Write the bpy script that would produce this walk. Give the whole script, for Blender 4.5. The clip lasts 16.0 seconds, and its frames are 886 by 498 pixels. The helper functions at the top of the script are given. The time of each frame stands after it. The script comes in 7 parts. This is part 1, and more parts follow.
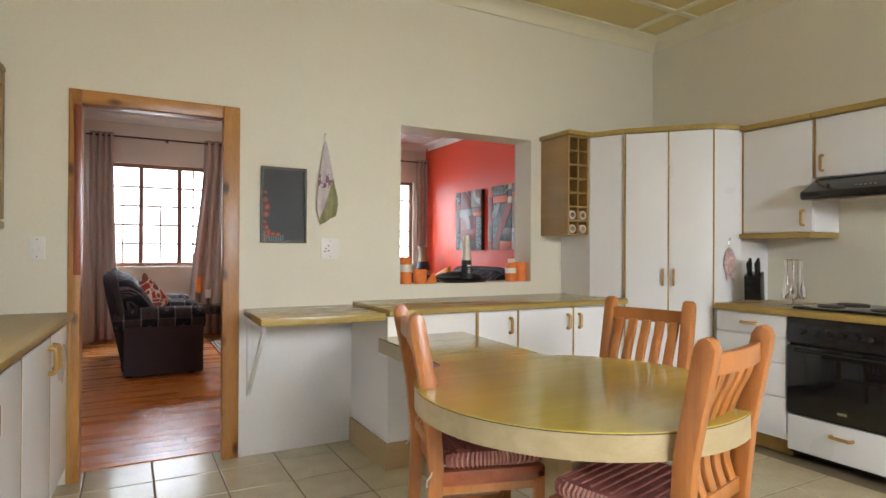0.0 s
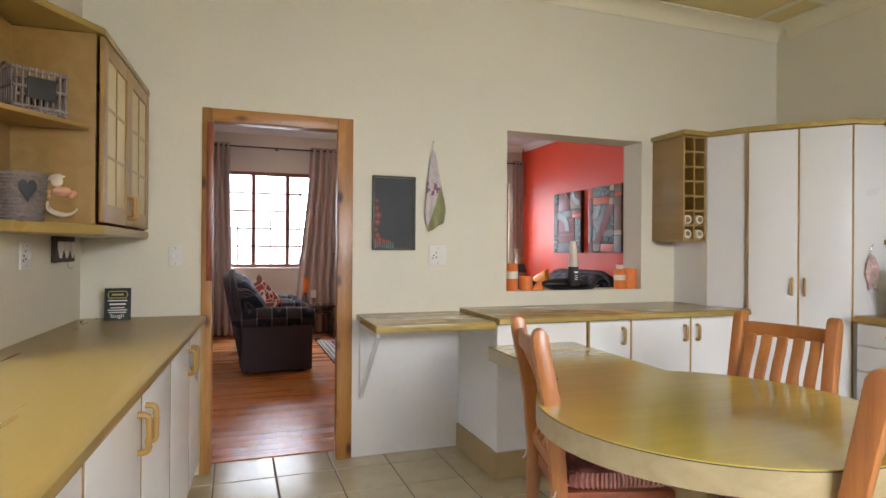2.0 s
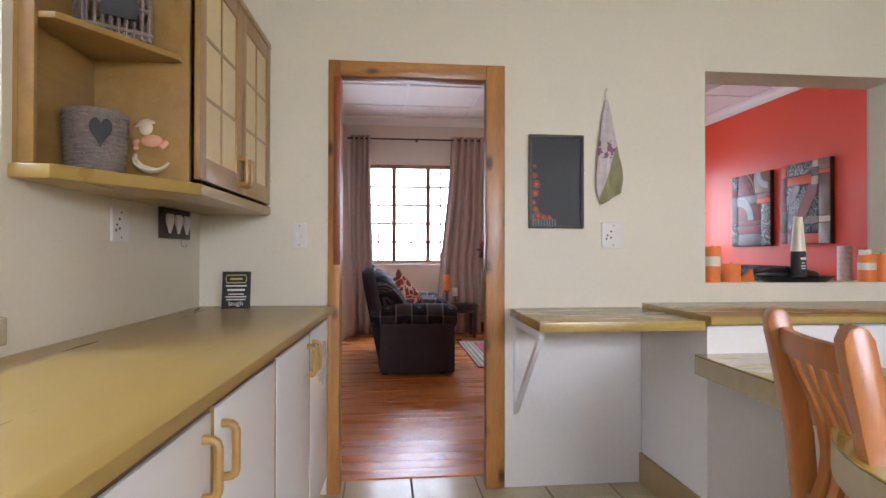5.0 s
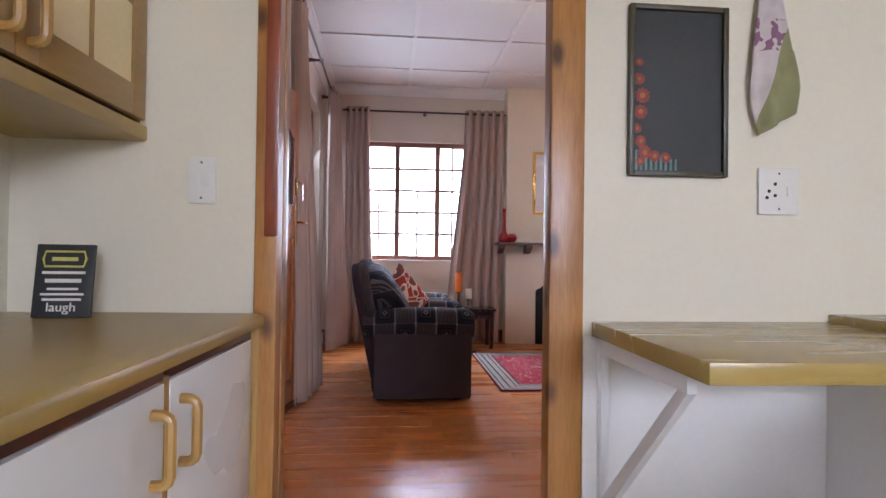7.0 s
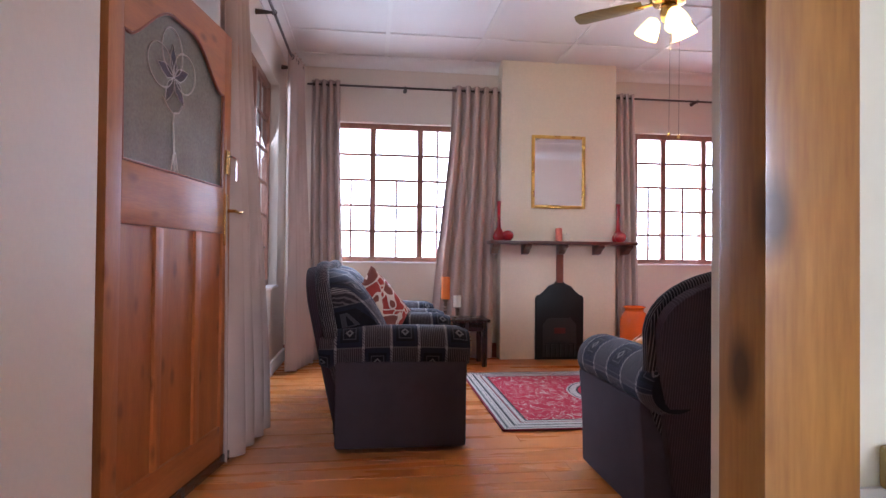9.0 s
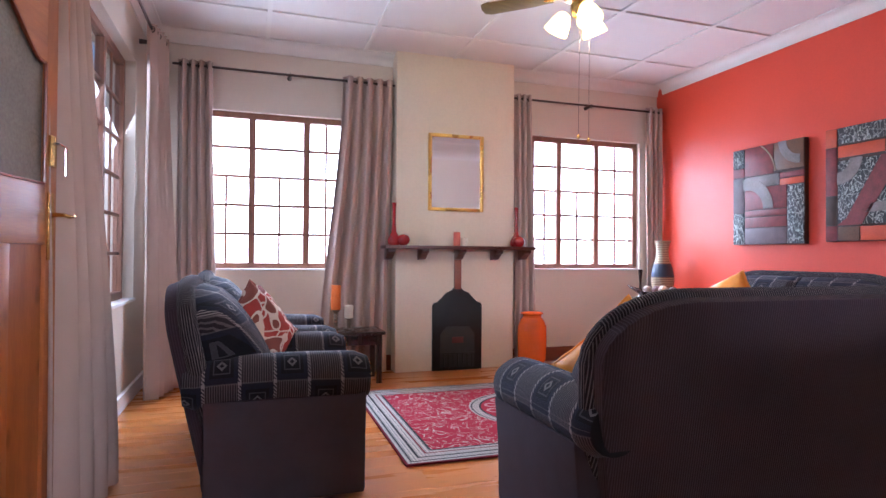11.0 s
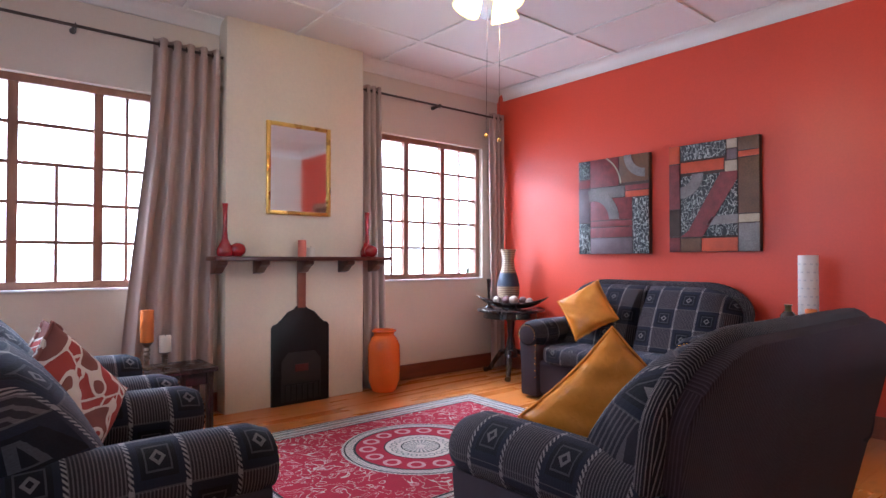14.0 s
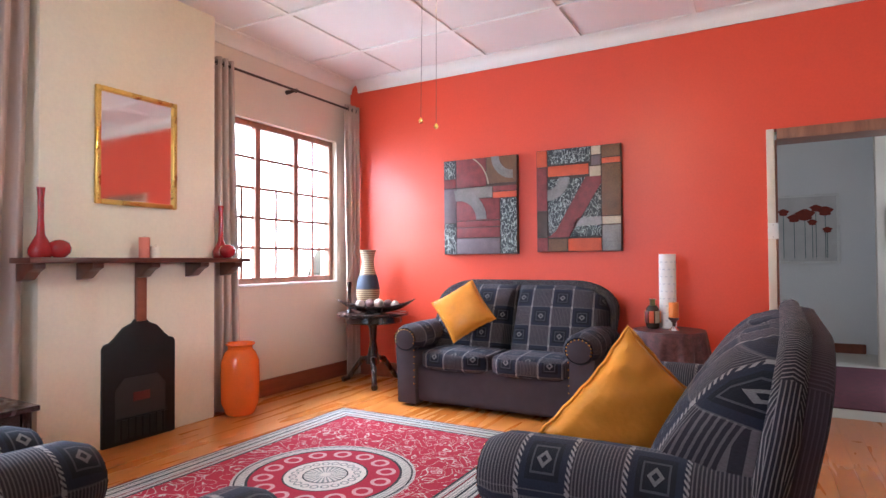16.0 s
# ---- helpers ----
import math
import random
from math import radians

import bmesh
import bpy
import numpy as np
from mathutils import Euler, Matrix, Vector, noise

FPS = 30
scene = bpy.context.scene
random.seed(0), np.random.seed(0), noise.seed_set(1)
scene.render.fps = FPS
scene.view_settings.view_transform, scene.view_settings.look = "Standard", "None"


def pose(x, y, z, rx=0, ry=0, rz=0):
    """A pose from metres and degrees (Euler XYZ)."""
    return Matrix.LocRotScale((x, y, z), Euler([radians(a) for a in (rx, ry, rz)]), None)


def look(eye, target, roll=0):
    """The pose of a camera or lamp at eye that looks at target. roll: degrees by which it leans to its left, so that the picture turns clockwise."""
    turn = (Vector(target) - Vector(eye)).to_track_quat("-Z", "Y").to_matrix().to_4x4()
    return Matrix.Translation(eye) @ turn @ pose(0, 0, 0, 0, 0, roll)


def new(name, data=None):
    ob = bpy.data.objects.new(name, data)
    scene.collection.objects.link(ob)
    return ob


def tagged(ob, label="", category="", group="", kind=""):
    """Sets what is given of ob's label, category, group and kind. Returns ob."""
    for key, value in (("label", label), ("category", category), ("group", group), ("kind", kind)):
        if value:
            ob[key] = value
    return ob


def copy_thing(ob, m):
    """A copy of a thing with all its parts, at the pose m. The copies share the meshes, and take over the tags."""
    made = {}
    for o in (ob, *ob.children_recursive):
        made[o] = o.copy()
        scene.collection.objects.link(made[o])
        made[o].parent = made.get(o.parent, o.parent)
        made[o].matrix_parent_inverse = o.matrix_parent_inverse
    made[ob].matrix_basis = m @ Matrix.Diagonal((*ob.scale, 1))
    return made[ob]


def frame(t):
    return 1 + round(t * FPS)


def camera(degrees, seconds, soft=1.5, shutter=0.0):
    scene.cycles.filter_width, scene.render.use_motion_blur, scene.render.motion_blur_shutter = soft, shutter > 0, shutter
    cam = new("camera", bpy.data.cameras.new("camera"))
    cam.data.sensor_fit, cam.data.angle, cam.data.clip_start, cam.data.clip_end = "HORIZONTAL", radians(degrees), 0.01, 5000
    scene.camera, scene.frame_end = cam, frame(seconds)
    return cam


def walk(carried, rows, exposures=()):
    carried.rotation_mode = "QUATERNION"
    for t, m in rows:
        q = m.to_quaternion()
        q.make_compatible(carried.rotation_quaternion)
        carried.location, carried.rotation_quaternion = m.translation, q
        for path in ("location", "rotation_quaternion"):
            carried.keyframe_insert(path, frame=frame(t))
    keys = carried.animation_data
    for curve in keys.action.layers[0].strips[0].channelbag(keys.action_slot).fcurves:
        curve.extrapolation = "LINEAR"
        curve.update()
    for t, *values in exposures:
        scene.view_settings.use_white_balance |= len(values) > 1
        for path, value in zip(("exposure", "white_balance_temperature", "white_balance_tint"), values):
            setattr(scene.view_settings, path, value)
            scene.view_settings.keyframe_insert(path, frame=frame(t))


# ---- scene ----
cam = camera(74.9, 16.0)
PATH = [
    (0, (0.058, -0.089, 1.233), (1.016, 1.666, 1.242), 0.3),
    (0.5, (0.034, -0.079, 1.241), (0.919, 1.715, 1.253), 0.3),
    (1, (0.001, -0.06, 1.255), (0.818, 1.766, 1.264), 0.3),
    (1.5, (-0.028, -0.044, 1.262), (0.722, 1.81, 1.275), 0.3),
    (2, (-0.039, -0.022, 1.283), (0.639, 1.86, 1.287), 0.4),
    (2.5, (-0.038, 0.013, 1.282), (0.566, 1.919, 1.284), 0.3),
    (3, (-0.04, 0.088, 1.246), (0.484, 2.018, 1.253), 0.2),
    (3.5, (-0.052, 0.18, 1.219), (0.379, 2.133, 1.234), 0.2),
    (4, (-0.024, 0.283, 1.216), (0.295, 2.257, 1.226), 0.2),
    (4.5, (0.032, 0.458, 1.185), (0.26, 2.444, 1.197), 0.1),
    (5, (0.035, 0.708, 1.154), (0.249, 2.696, 1.17), 0.1),
    (5.2, (0.03, 0.83, 1.129), (0.249, 2.818, 1.153), -0.1),
    (7.3, (0.149, 2.189, 1.056), (0.337, 4.18, 1.08), 0.8),
    (7.5, (0.166, 2.303, 1.061), (0.356, 4.294, 1.085), 0.7),
    (8, (0.179, 2.578, 1.051), (0.385, 4.568, 1.074), 0.6),
    (8.2, (0.186, 2.685, 1.05), (0.397, 4.674, 1.075), 0.6),
    (10.3, (0.223, 3.403, 1.067), (0.667, 5.353, 1.097), 0.5),
    (10.5, (0.219, 3.43, 1.082), (0.714, 5.367, 1.11), 0.5),
    (11, (0.216, 3.491, 1.125), (0.849, 5.388, 1.151), 0.4),
    (11.5, (0.202, 3.579, 1.163), (0.954, 5.432, 1.189), 0.3),
    (12, (0.191, 3.683, 1.178), (1.07, 5.48, 1.208), 0.2),
    (12.5, (0.197, 3.83, 1.183), (1.187, 5.567, 1.217), 0.2),
    (13, (0.149, 4.029, 1.206), (1.226, 5.714, 1.24), 0.1),
    (13.5, (0.07, 4.217, 1.212), (1.223, 5.85, 1.245), 0.1),
    (14, (-0.036, 4.4, 1.208), (1.247, 5.934, 1.243), 0.0),
    (14.5, (-0.097, 4.598, 1.209), (1.319, 6.01, 1.245), -0.1),
    (15, (-0.149, 4.785, 1.209), (1.375, 6.079, 1.244), -0.2),
    (15.5, (-0.22, 4.989, 1.193), (1.409, 6.149, 1.235), -0.3),
    (16, (-0.261, 5.196, 1.19), (1.486, 6.169, 1.233), -0.4),
]
walk(cam, [(t, look(eye, target, roll)) for t, eye, target, roll in PATH], [(0, -0.29, 6130, 8), (4.5, -0.25, 5830, 15), (8, -0.10, 5390, 18), (11, 0.27, 5190, 17), (12.5, 0.06, 5190, 16), (13.5, -0.10, 5240, 16), (14.5, 0.03, 5350, 15), (15.5, 0.41, 5430, 11), (16, 0.57, 5470, 9)])
# ---- light ----
world = bpy.data.worlds.new("world")
scene.world = world
world.use_nodes = True
sky = world.node_tree.nodes.new("ShaderNodeTexSky")
sky.sky_type = "NISHITA"
sky.sun_disc = False
sky.sun_elevation, sky.sun_rotation = radians(48), radians(150)
world.node_tree.links.new(sky.outputs[0], world.node_tree.nodes["Background"].inputs[0])
world.node_tree.nodes["Background"].inputs[1].default_value = 0.12
sun = new("sun", bpy.data.lights.new("sun", "SUN"))
sun.data.energy, sun.data.angle, sun.data.color = 1.0, radians(12), (1.0, 0.96, 0.9)
sun.matrix_world = look((0, 0, 0), (-0.45, 0.5, -0.75))


def window_light(name, eye, target, sx, sy, watts, color):
    """An added area lamp outside a window, standing in for skylight."""
    d = bpy.data.lights.new(name, "AREA")
    d.shape, d.size, d.size_y, d.energy, d.color = "RECTANGLE", sx, sy, watts, color
    ob = new(name, d)
    ob.matrix_world = look(eye, target)
    return ob


SKYLIGHT = (0.93, 0.96, 1.0)
window_light("window_light_far_1", (0.44, 9.70, 1.9), (0.44, 6, 0.1), 2.7, 2.7, 225, SKYLIGHT)
window_light("window_light_far_2", (3.79, 9.70, 1.9), (3.79, 6, 0.1), 2.7, 2.7, 225, SKYLIGHT)
# Added high outside, out of view, to throw more light on the floor.
window_light("sky_fill_high_1", (0.44, 11.0, 3.75), (0.9, 6.6, 0.2), 2.4, 1.3, 520, SKYLIGHT)
window_light("sky_fill_high_2", (3.79, 11.0, 3.75), (3.2, 6.6, 0.2), 2.4, 1.3, 520, SKYLIGHT)
window_light("window_light_side", (-1.0, 7.75, 1.75), (3, 7.2, 0.0), 1.9, 1.8, 28, SKYLIGHT)
window_light("window_light_kitchen_side", (-2.1, 1.0, 2.5), (1.5, 1.3, 0.5), 2.4, 1.5, 225, (0.90, 0.94, 1.0))
# Lamp for an assumed window behind the camera, added to light the kitchen.
window_light("window_light_assumed_back", (1.6, -3.3, 2.5), (1.6, 1.6, 0.6), 3.0, 1.5, 470, (0.99, 0.97, 0.96))
# Fill lamp added to brighten the hall; no window is known there.
window_light("hall_fill_light", (7.2, 2.72, 1.7), (7.2, 5, 1.2), 1.2, 1.3, 22, SKYLIGHT)

bulb = new("fan_light", bpy.data.lights.new("fan_light", "POINT"))
bulb.data.energy, bulb.data.color, bulb.data.shadow_soft_size = 26, (1.0, 0.78, 0.45), 0.035
bulb.location = (2.10, 6.54, 2.525)

# ---- materials ----


def material(name, color, rough=0.6, metal=0.0, vary=0.12, scale=6.0, fine=90.0, bump=0.15, stretch=(1, 1, 1), dist=0.002, spec=0.5, coat=0.0):
    """A surface with broad blotches, fine grain and fine relief, in metres of the object's own space."""
    m = bpy.data.materials.new(name)
    m.use_nodes = True
    nt = m.node_tree
    b = nt.nodes["Principled BSDF"]
    b.inputs["Roughness"].default_value, b.inputs["Metallic"].default_value = rough, metal
    b.inputs["Specular IOR Level"].default_value = spec
    b.inputs["Coat Weight"].default_value = coat
    b.inputs["Coat Roughness"].default_value = 0.12
    co = nt.nodes.new("ShaderNodeTexCoord")
    mp = nt.nodes.new("ShaderNodeMapping")
    mp.inputs["Scale"].default_value = stretch
    nt.links.new(co.outputs["Object"], mp.inputs[0])
    big, small = nt.nodes.new("ShaderNodeTexNoise"), nt.nodes.new("ShaderNodeTexNoise")
    big.inputs["Scale"].default_value, small.inputs["Scale"].default_value = scale, fine
    big.inputs["Detail"].default_value, small.inputs["Detail"].default_value = 3, 4
    for n in (big, small):
        nt.links.new(mp.outputs[0], n.inputs["Vector"])
    mixed = nt.nodes.new("ShaderNodeMath")
    mixed.operation = "ADD"
    nt.links.new(big.outputs["Fac"], mixed.inputs[0])
    nt.links.new(small.outputs["Fac"], mixed.inputs[1])
    ramp = nt.nodes.new("ShaderNodeMapRange")
    ramp.inputs["From Min"].default_value, ramp.inputs["From Max"].default_value = 0.6, 1.4
    ramp.inputs["To Min"].default_value, ramp.inputs["To Max"].default_value = 1 - vary, 1 + vary
    nt.links.new(mixed.outputs[0], ramp.inputs[0])
    hsv = nt.nodes.new("ShaderNodeHueSaturation")
    hsv.inputs["Color"].default_value = (*color, 1)
    nt.links.new(ramp.outputs[0], hsv.inputs["Value"])
    nt.links.new(hsv.outputs[0], b.inputs["Base Color"])
    rr = nt.nodes.new("ShaderNodeMapRange")
    rr.inputs["To Min"].default_value, rr.inputs["To Max"].default_value = max(rough - 0.08, 0.02), min(rough + 0.08, 1)
    nt.links.new(big.outputs["Fac"], rr.inputs[0])
    nt.links.new(rr.outputs[0], b.inputs["Roughness"])
    if bump:
        bp = nt.nodes.new("ShaderNodeBump")
        bp.inputs["Strength"].default_value, bp.inputs["Distance"].default_value = bump, dist
        nt.links.new(small.outputs["Fac"], bp.inputs["Height"])
        nt.links.new(bp.outputs[0], b.inputs["Normal"])
    return m


def node_math(nt, op, a, b=None, clamp=False):
    n = nt.nodes.new("ShaderNodeMath")
    n.operation, n.use_clamp = op, clamp
    for i, v in enumerate((a, b)):
        if v is None:
            continue
        if isinstance(v, (int, float)):
            n.inputs[i].default_value = v
        else:
            nt.links.new(v, n.inputs[i])
    return n.outputs[0]


def node_mix(nt, fac, a, b):
    n = nt.nodes.new("ShaderNodeMix")
    n.data_type = "RGBA"
    for sock, v in ((n.inputs["Factor"], fac), (n.inputs["A"], a), (n.inputs["B"], b)):
        if isinstance(v, tuple):
            sock.default_value = (*v, 1)
        elif isinstance(v, (int, float)):
            sock.default_value = v
        else:
            nt.links.new(v, sock)
    return n.outputs["Result"]


def wood(name, dark, light, rough=0.4, along="x", rings=9.0, coat=0.2, random_tint=0.0, knots=0.0, relief=0.12):
    """Grain that runs along one axis of the object, with darker streaks and pores."""
    m = bpy.data.materials.new(name)
    m.use_nodes = True
    nt = m.node_tree
    b = nt.nodes["Principled BSDF"]
    b.inputs["Coat Weight"].default_value, b.inputs["Coat Roughness"].default_value = coat, 0.2
    co, mp = nt.nodes.new("ShaderNodeTexCoord"), nt.nodes.new("ShaderNodeMapping")
    mp.inputs["Scale"].default_value = {"x": (0.6, 6, 6), "y": (6, 0.6, 6), "z": (6, 6, 0.6)}[along]
    info = nt.nodes.new("ShaderNodeObjectInfo")
    nt.links.new(co.outputs["Object"], mp.inputs[0])
    nt.links.new(node_math(nt, "MULTIPLY", info.outputs["Random"], 13.0), mp.inputs["Location"])
    n1, n2 = nt.nodes.new("ShaderNodeTexNoise"), nt.nodes.new("ShaderNodeTexNoise")
    n1.inputs["Scale"].default_value, n1.inputs["Detail"].default_value, n1.inputs["Distortion"].default_value = rings / 4, 5, 1.2
    n2.inputs["Scale"].default_value, n2.inputs["Detail"].default_value = rings * 5, 3
    nt.links.new(mp.outputs[0], n1.inputs["Vector"])
    nt.links.new(mp.outputs[0], n2.inputs["Vector"])
    f = node_math(nt, "ADD", node_math(nt, "MULTIPLY", n1.outputs["Fac"], 0.7), node_math(nt, "MULTIPLY", n2.outputs["Fac"], 0.3))
    mr = nt.nodes.new("ShaderNodeMapRange")
    mr.inputs["From Min"].default_value, mr.inputs["From Max"].default_value = 0.3, 0.7
    nt.links.new(f, mr.inputs[0])
    col = node_mix(nt, mr.outputs[0], dark, light)
    if knots:
        v = nt.nodes.new("ShaderNodeTexVoronoi")
        v.inputs["Scale"].default_value = 9.0
        km = nt.nodes.new("ShaderNodeMapping")
        km.inputs["Scale"].default_value = {"x": (0.5, 1, 1), "y": (1, 0.5, 1), "z": (1, 1, 0.5)}[along]
        nt.links.new(node_math(nt, "MULTIPLY", info.outputs["Random"], 29.0), km.inputs["Location"])
        nt.links.new(co.outputs["Object"], km.inputs[0])
        nt.links.new(km.outputs[0], v.inputs["Vector"])
        k = nt.nodes.new("ShaderNodeMapRange")
        k.inputs["From Min"].default_value, k.inputs["From Max"].default_value = 0.22, 0.08
        nt.links.new(v.outputs["Distance"], k.inputs[0])
        col = node_mix(nt, node_math(nt, "MULTIPLY", k.outputs[0], knots), col, tuple(c * 0.35 for c in dark))
    if random_tint:
        hs = nt.nodes.new("ShaderNodeHueSaturation")
        nt.links.new(col, hs.inputs["Color"])
        tr = nt.nodes.new("ShaderNodeMapRange")
        tr.inputs["To Min"].default_value, tr.inputs["To Max"].default_value = 1 - random_tint, 1 + random_tint
        nt.links.new(info.outputs["Random"], tr.inputs[0])
        nt.links.new(tr.outputs[0], hs.inputs["Value"])
        col = hs.outputs[0]
    nt.links.new(col, b.inputs["Base Color"])
    rr = nt.nodes.new("ShaderNodeMapRange")
    rr.inputs["To Min"].default_value, rr.inputs["To Max"].default_value = rough - 0.07, rough + 0.1
    nt.links.new(n1.outputs["Fac"], rr.inputs[0])
    nt.links.new(rr.outputs[0], b.inputs["Roughness"])
    if relief:
        bp = nt.nodes.new("ShaderNodeBump")
        bp.inputs["Strength"].default_value, bp.inputs["Distance"].default_value = relief, 0.001
        nt.links.new(n2.outputs["Fac"], bp.inputs["Height"])
        nt.links.new(bp.outputs[0], b.inputs["Normal"])
    return m


def glass(name, color=(1, 1, 1), rough=0.0):
    m = bpy.data.materials.new(name)
    m.use_nodes = True
    b = m.node_tree.nodes["Principled BSDF"]
    b.inputs["Base Color"].default_value = (*color, 1)
    b.inputs["Transmission Weight"].default_value, b.inputs["Roughness"].default_value, b.inputs["IOR"].default_value = 1, rough, 1.45
    return m


def glow(name, color, strength):
    m = bpy.data.materials.new(name)
    m.use_nodes = True
    b = m.node_tree.nodes["Principled BSDF"]
    b.inputs["Base Color"].default_value = (*color, 1)
    b.inputs["Emission Color"].default_value, b.inputs["Emission Strength"].default_value = (*color, 1), strength
    return m


M_KWALL = material("cream wall paint", (0.78, 0.745, 0.62), 0.55, vary=0.03, scale=1.5, fine=60, bump=0.12)
M_LWALL = material("beige wall paint", (0.70, 0.62, 0.52), 0.6, vary=0.03, scale=1.5, fine=60, bump=0.12)
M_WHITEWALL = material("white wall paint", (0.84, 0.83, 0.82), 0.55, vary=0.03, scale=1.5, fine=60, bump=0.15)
M_RED = material("red wall paint", (0.72, 0.066, 0.024), 0.42, vary=0.05, scale=1.2, fine=60, bump=0.12, spec=0.65)
# Warmer and lighter than the wall paint, to carry lamplight in the colour.
M_CHIMNEY = material("lamplit cream chimney plaster", (0.80, 0.72, 0.57), 0.6, vary=0.05, scale=1.5, fine=50, bump=0.15)
M_CEIL = material("white ceiling paint", (0.78, 0.75, 0.72), 0.7, vary=0.03, scale=1.5, bump=0.08)
# Yellow deepened past cream so its bounce puts warm light on the walls.
M_KCEIL = material("cream ceiling paint", (0.72, 0.60, 0.28), 0.7, vary=0.03, scale=1.5, bump=0.08)
M_CORNICE = material("white plaster cornice", (0.80, 0.78, 0.74), 0.6, vary=0.04, bump=0.1)
M_KCORNICE = material("cream plaster cornice", (0.80, 0.75, 0.56), 0.6, vary=0.04, bump=0.1)
M_SKIRT = wood("red stained skirting", (0.16, 0.035, 0.015), (0.26, 0.07, 0.03), 0.4, "x")
M_BEIGETILE = material("beige glazed tile", (0.52, 0.45, 0.28), 0.22, vary=0.12, scale=7, fine=70, bump=0.05, coat=0.3)
M_SKIRTTILE = material("tan skirting tile", (0.42, 0.30, 0.14), 0.35, vary=0.1, scale=7)
M_GROUT = material("brown grout", (0.16, 0.12, 0.07), 0.9, vary=0.2, bump=0.4)
M_FLOORB = wood("oiled pine floorboard", (0.51, 0.168, 0.027), (0.56, 0.193, 0.034), 0.27, "x", 3.5, 0.40, 0.025, 0.25)
M_FLOORDARK = material("dark floor gap", (0.05, 0.02, 0.01), 0.9)
M_PINE = wood("varnished pine", (0.22, 0.080, 0.016), (0.49, 0.235, 0.052), 0.38, "z", 6, 0.2, 0.06, 1.0)
M_PINEX = wood("varnished pine across", (0.22, 0.080, 0.016), (0.49, 0.235, 0.052), 0.38, "x", 6, 0.2, 0.06, 1.0)
M_DOORWOOD = wood("warm varnished door wood", (0.27, 0.075, 0.014), (0.45, 0.155, 0.034), 0.4, "z", 6, 0.15, 0.04, 0.6)
M_REDWOOD = wood("red hardwood strip", (0.16, 0.03, 0.012), (0.28, 0.07, 0.025), 0.3, "z")
# Wood tone lightened to stand in for glare round the bright panes.
M_WINDOWWOOD = wood("varnished window wood", (0.20, 0.085, 0.05), (0.36, 0.16, 0.095), 0.4, "z")
M_CHAIRWOOD = wood("honey chair wood", (0.31, 0.105, 0.024), (0.48, 0.19, 0.048), 0.32, "z", 7, 0.35, 0.05)
M_SHELFWOOD = wood("light oak shelf board", (0.27, 0.155, 0.038), (0.38, 0.235, 0.07), 0.4, "y", 7)
M_LAMINATE = wood("olive wood laminate", (0.355, 0.243, 0.061), (0.39, 0.266, 0.073), 0.29, "y", 4, 0.0, relief=0.0)
M_LAMX = wood("olive wood laminate across", (0.36, 0.255, 0.066), (0.41, 0.295, 0.085), 0.24, "x", 10, 0.25, relief=0.0)
M_TABLE = wood("table laminate", (0.47, 0.37, 0.058), (0.54, 0.425, 0.08), 0.14, "x", 9, 0.5, relief=0.02)
M_TABLEEDGE = wood("pale table edge band", (0.36, 0.285, 0.15), (0.47, 0.38, 0.22), 0.35, "x", 9)
M_CABWHITE = material("white melamine", (0.85, 0.855, 0.87), 0.3, vary=0.004, scale=2.0, fine=12, bump=0.0)
M_CABEDGE = wood("oak edge strip", (0.34, 0.19, 0.045), (0.48, 0.29, 0.08), 0.4, "z")
M_DARKWOOD = wood("dark polished wood", (0.012, 0.006, 0.005), (0.035, 0.015, 0.010), 0.25, "z", 8, 0.5)
M_MANTEL = wood("dark red mantel wood", (0.05, 0.012, 0.008), (0.11, 0.028, 0.016), 0.3, "x", 8, 0.4)
M_BLACKIRON = material("blackened iron", (0.012, 0.012, 0.013), 0.45, 0.4, bump=0.3)
M_BLACKGLOSS = material("gloss black enamel", (0.012, 0.012, 0.013), 0.12, vary=0.05, bump=0.0)
M_BLACKGLASS = material("black oven glass", (0.006, 0.006, 0.007), 0.05, vary=0.02, bump=0.0)
M_BLACKMAT = material("matt black board", (0.022, 0.024, 0.026), 0.6, vary=0.2, bump=0.05)
M_CHROME = material("polished chrome", (0.75, 0.75, 0.76), 0.12, 1.0, vary=0.03, bump=0.0)
M_BRASS = material("worn brass", (0.62, 0.40, 0.12), 0.25, 1.0, vary=0.1, bump=0.05)
M_GOLD = material("gilt moulding", (0.70, 0.46, 0.12), 0.28, 1.0, vary=0.2, fine=200, bump=0.4)
M_STEEL = material("dark bronze steel", (0.10, 0.08, 0.07), 0.35, 0.9, bump=0.05)
M_WHITEPLASTIC = material("white switch plastic", (0.80, 0.79, 0.76), 0.3, vary=0.02, bump=0.0)
M_DARK = material("dark socket hole", (0.02, 0.02, 0.02), 0.6)
M_MIRROR = material("mirror glass", (0.93, 0.93, 0.93), 0.01, 1.0, vary=0.0, bump=0.0)
M_PANE = glass("window pane")
M_FROST = material("grey obscured door glass", (0.20, 0.19, 0.165), 0.18, vary=0.25, scale=4, bump=0.15)
M_CURTAIN = material("taupe curtain cloth", (0.48, 0.375, 0.32), 0.85, vary=0.08, scale=3, fine=500, bump=0.3, spec=0.2)
M_DARKFAB = material("dark ribbed sofa back cloth", (0.060, 0.048, 0.060), 0.9, vary=0.15, scale=10, fine=400, bump=0.5, spec=0.15)
M_ORANGESATIN = material("orange satin", (0.80, 0.31, 0.03), 0.30, vary=0.06, scale=9, fine=26, bump=0.5, dist=0.006)
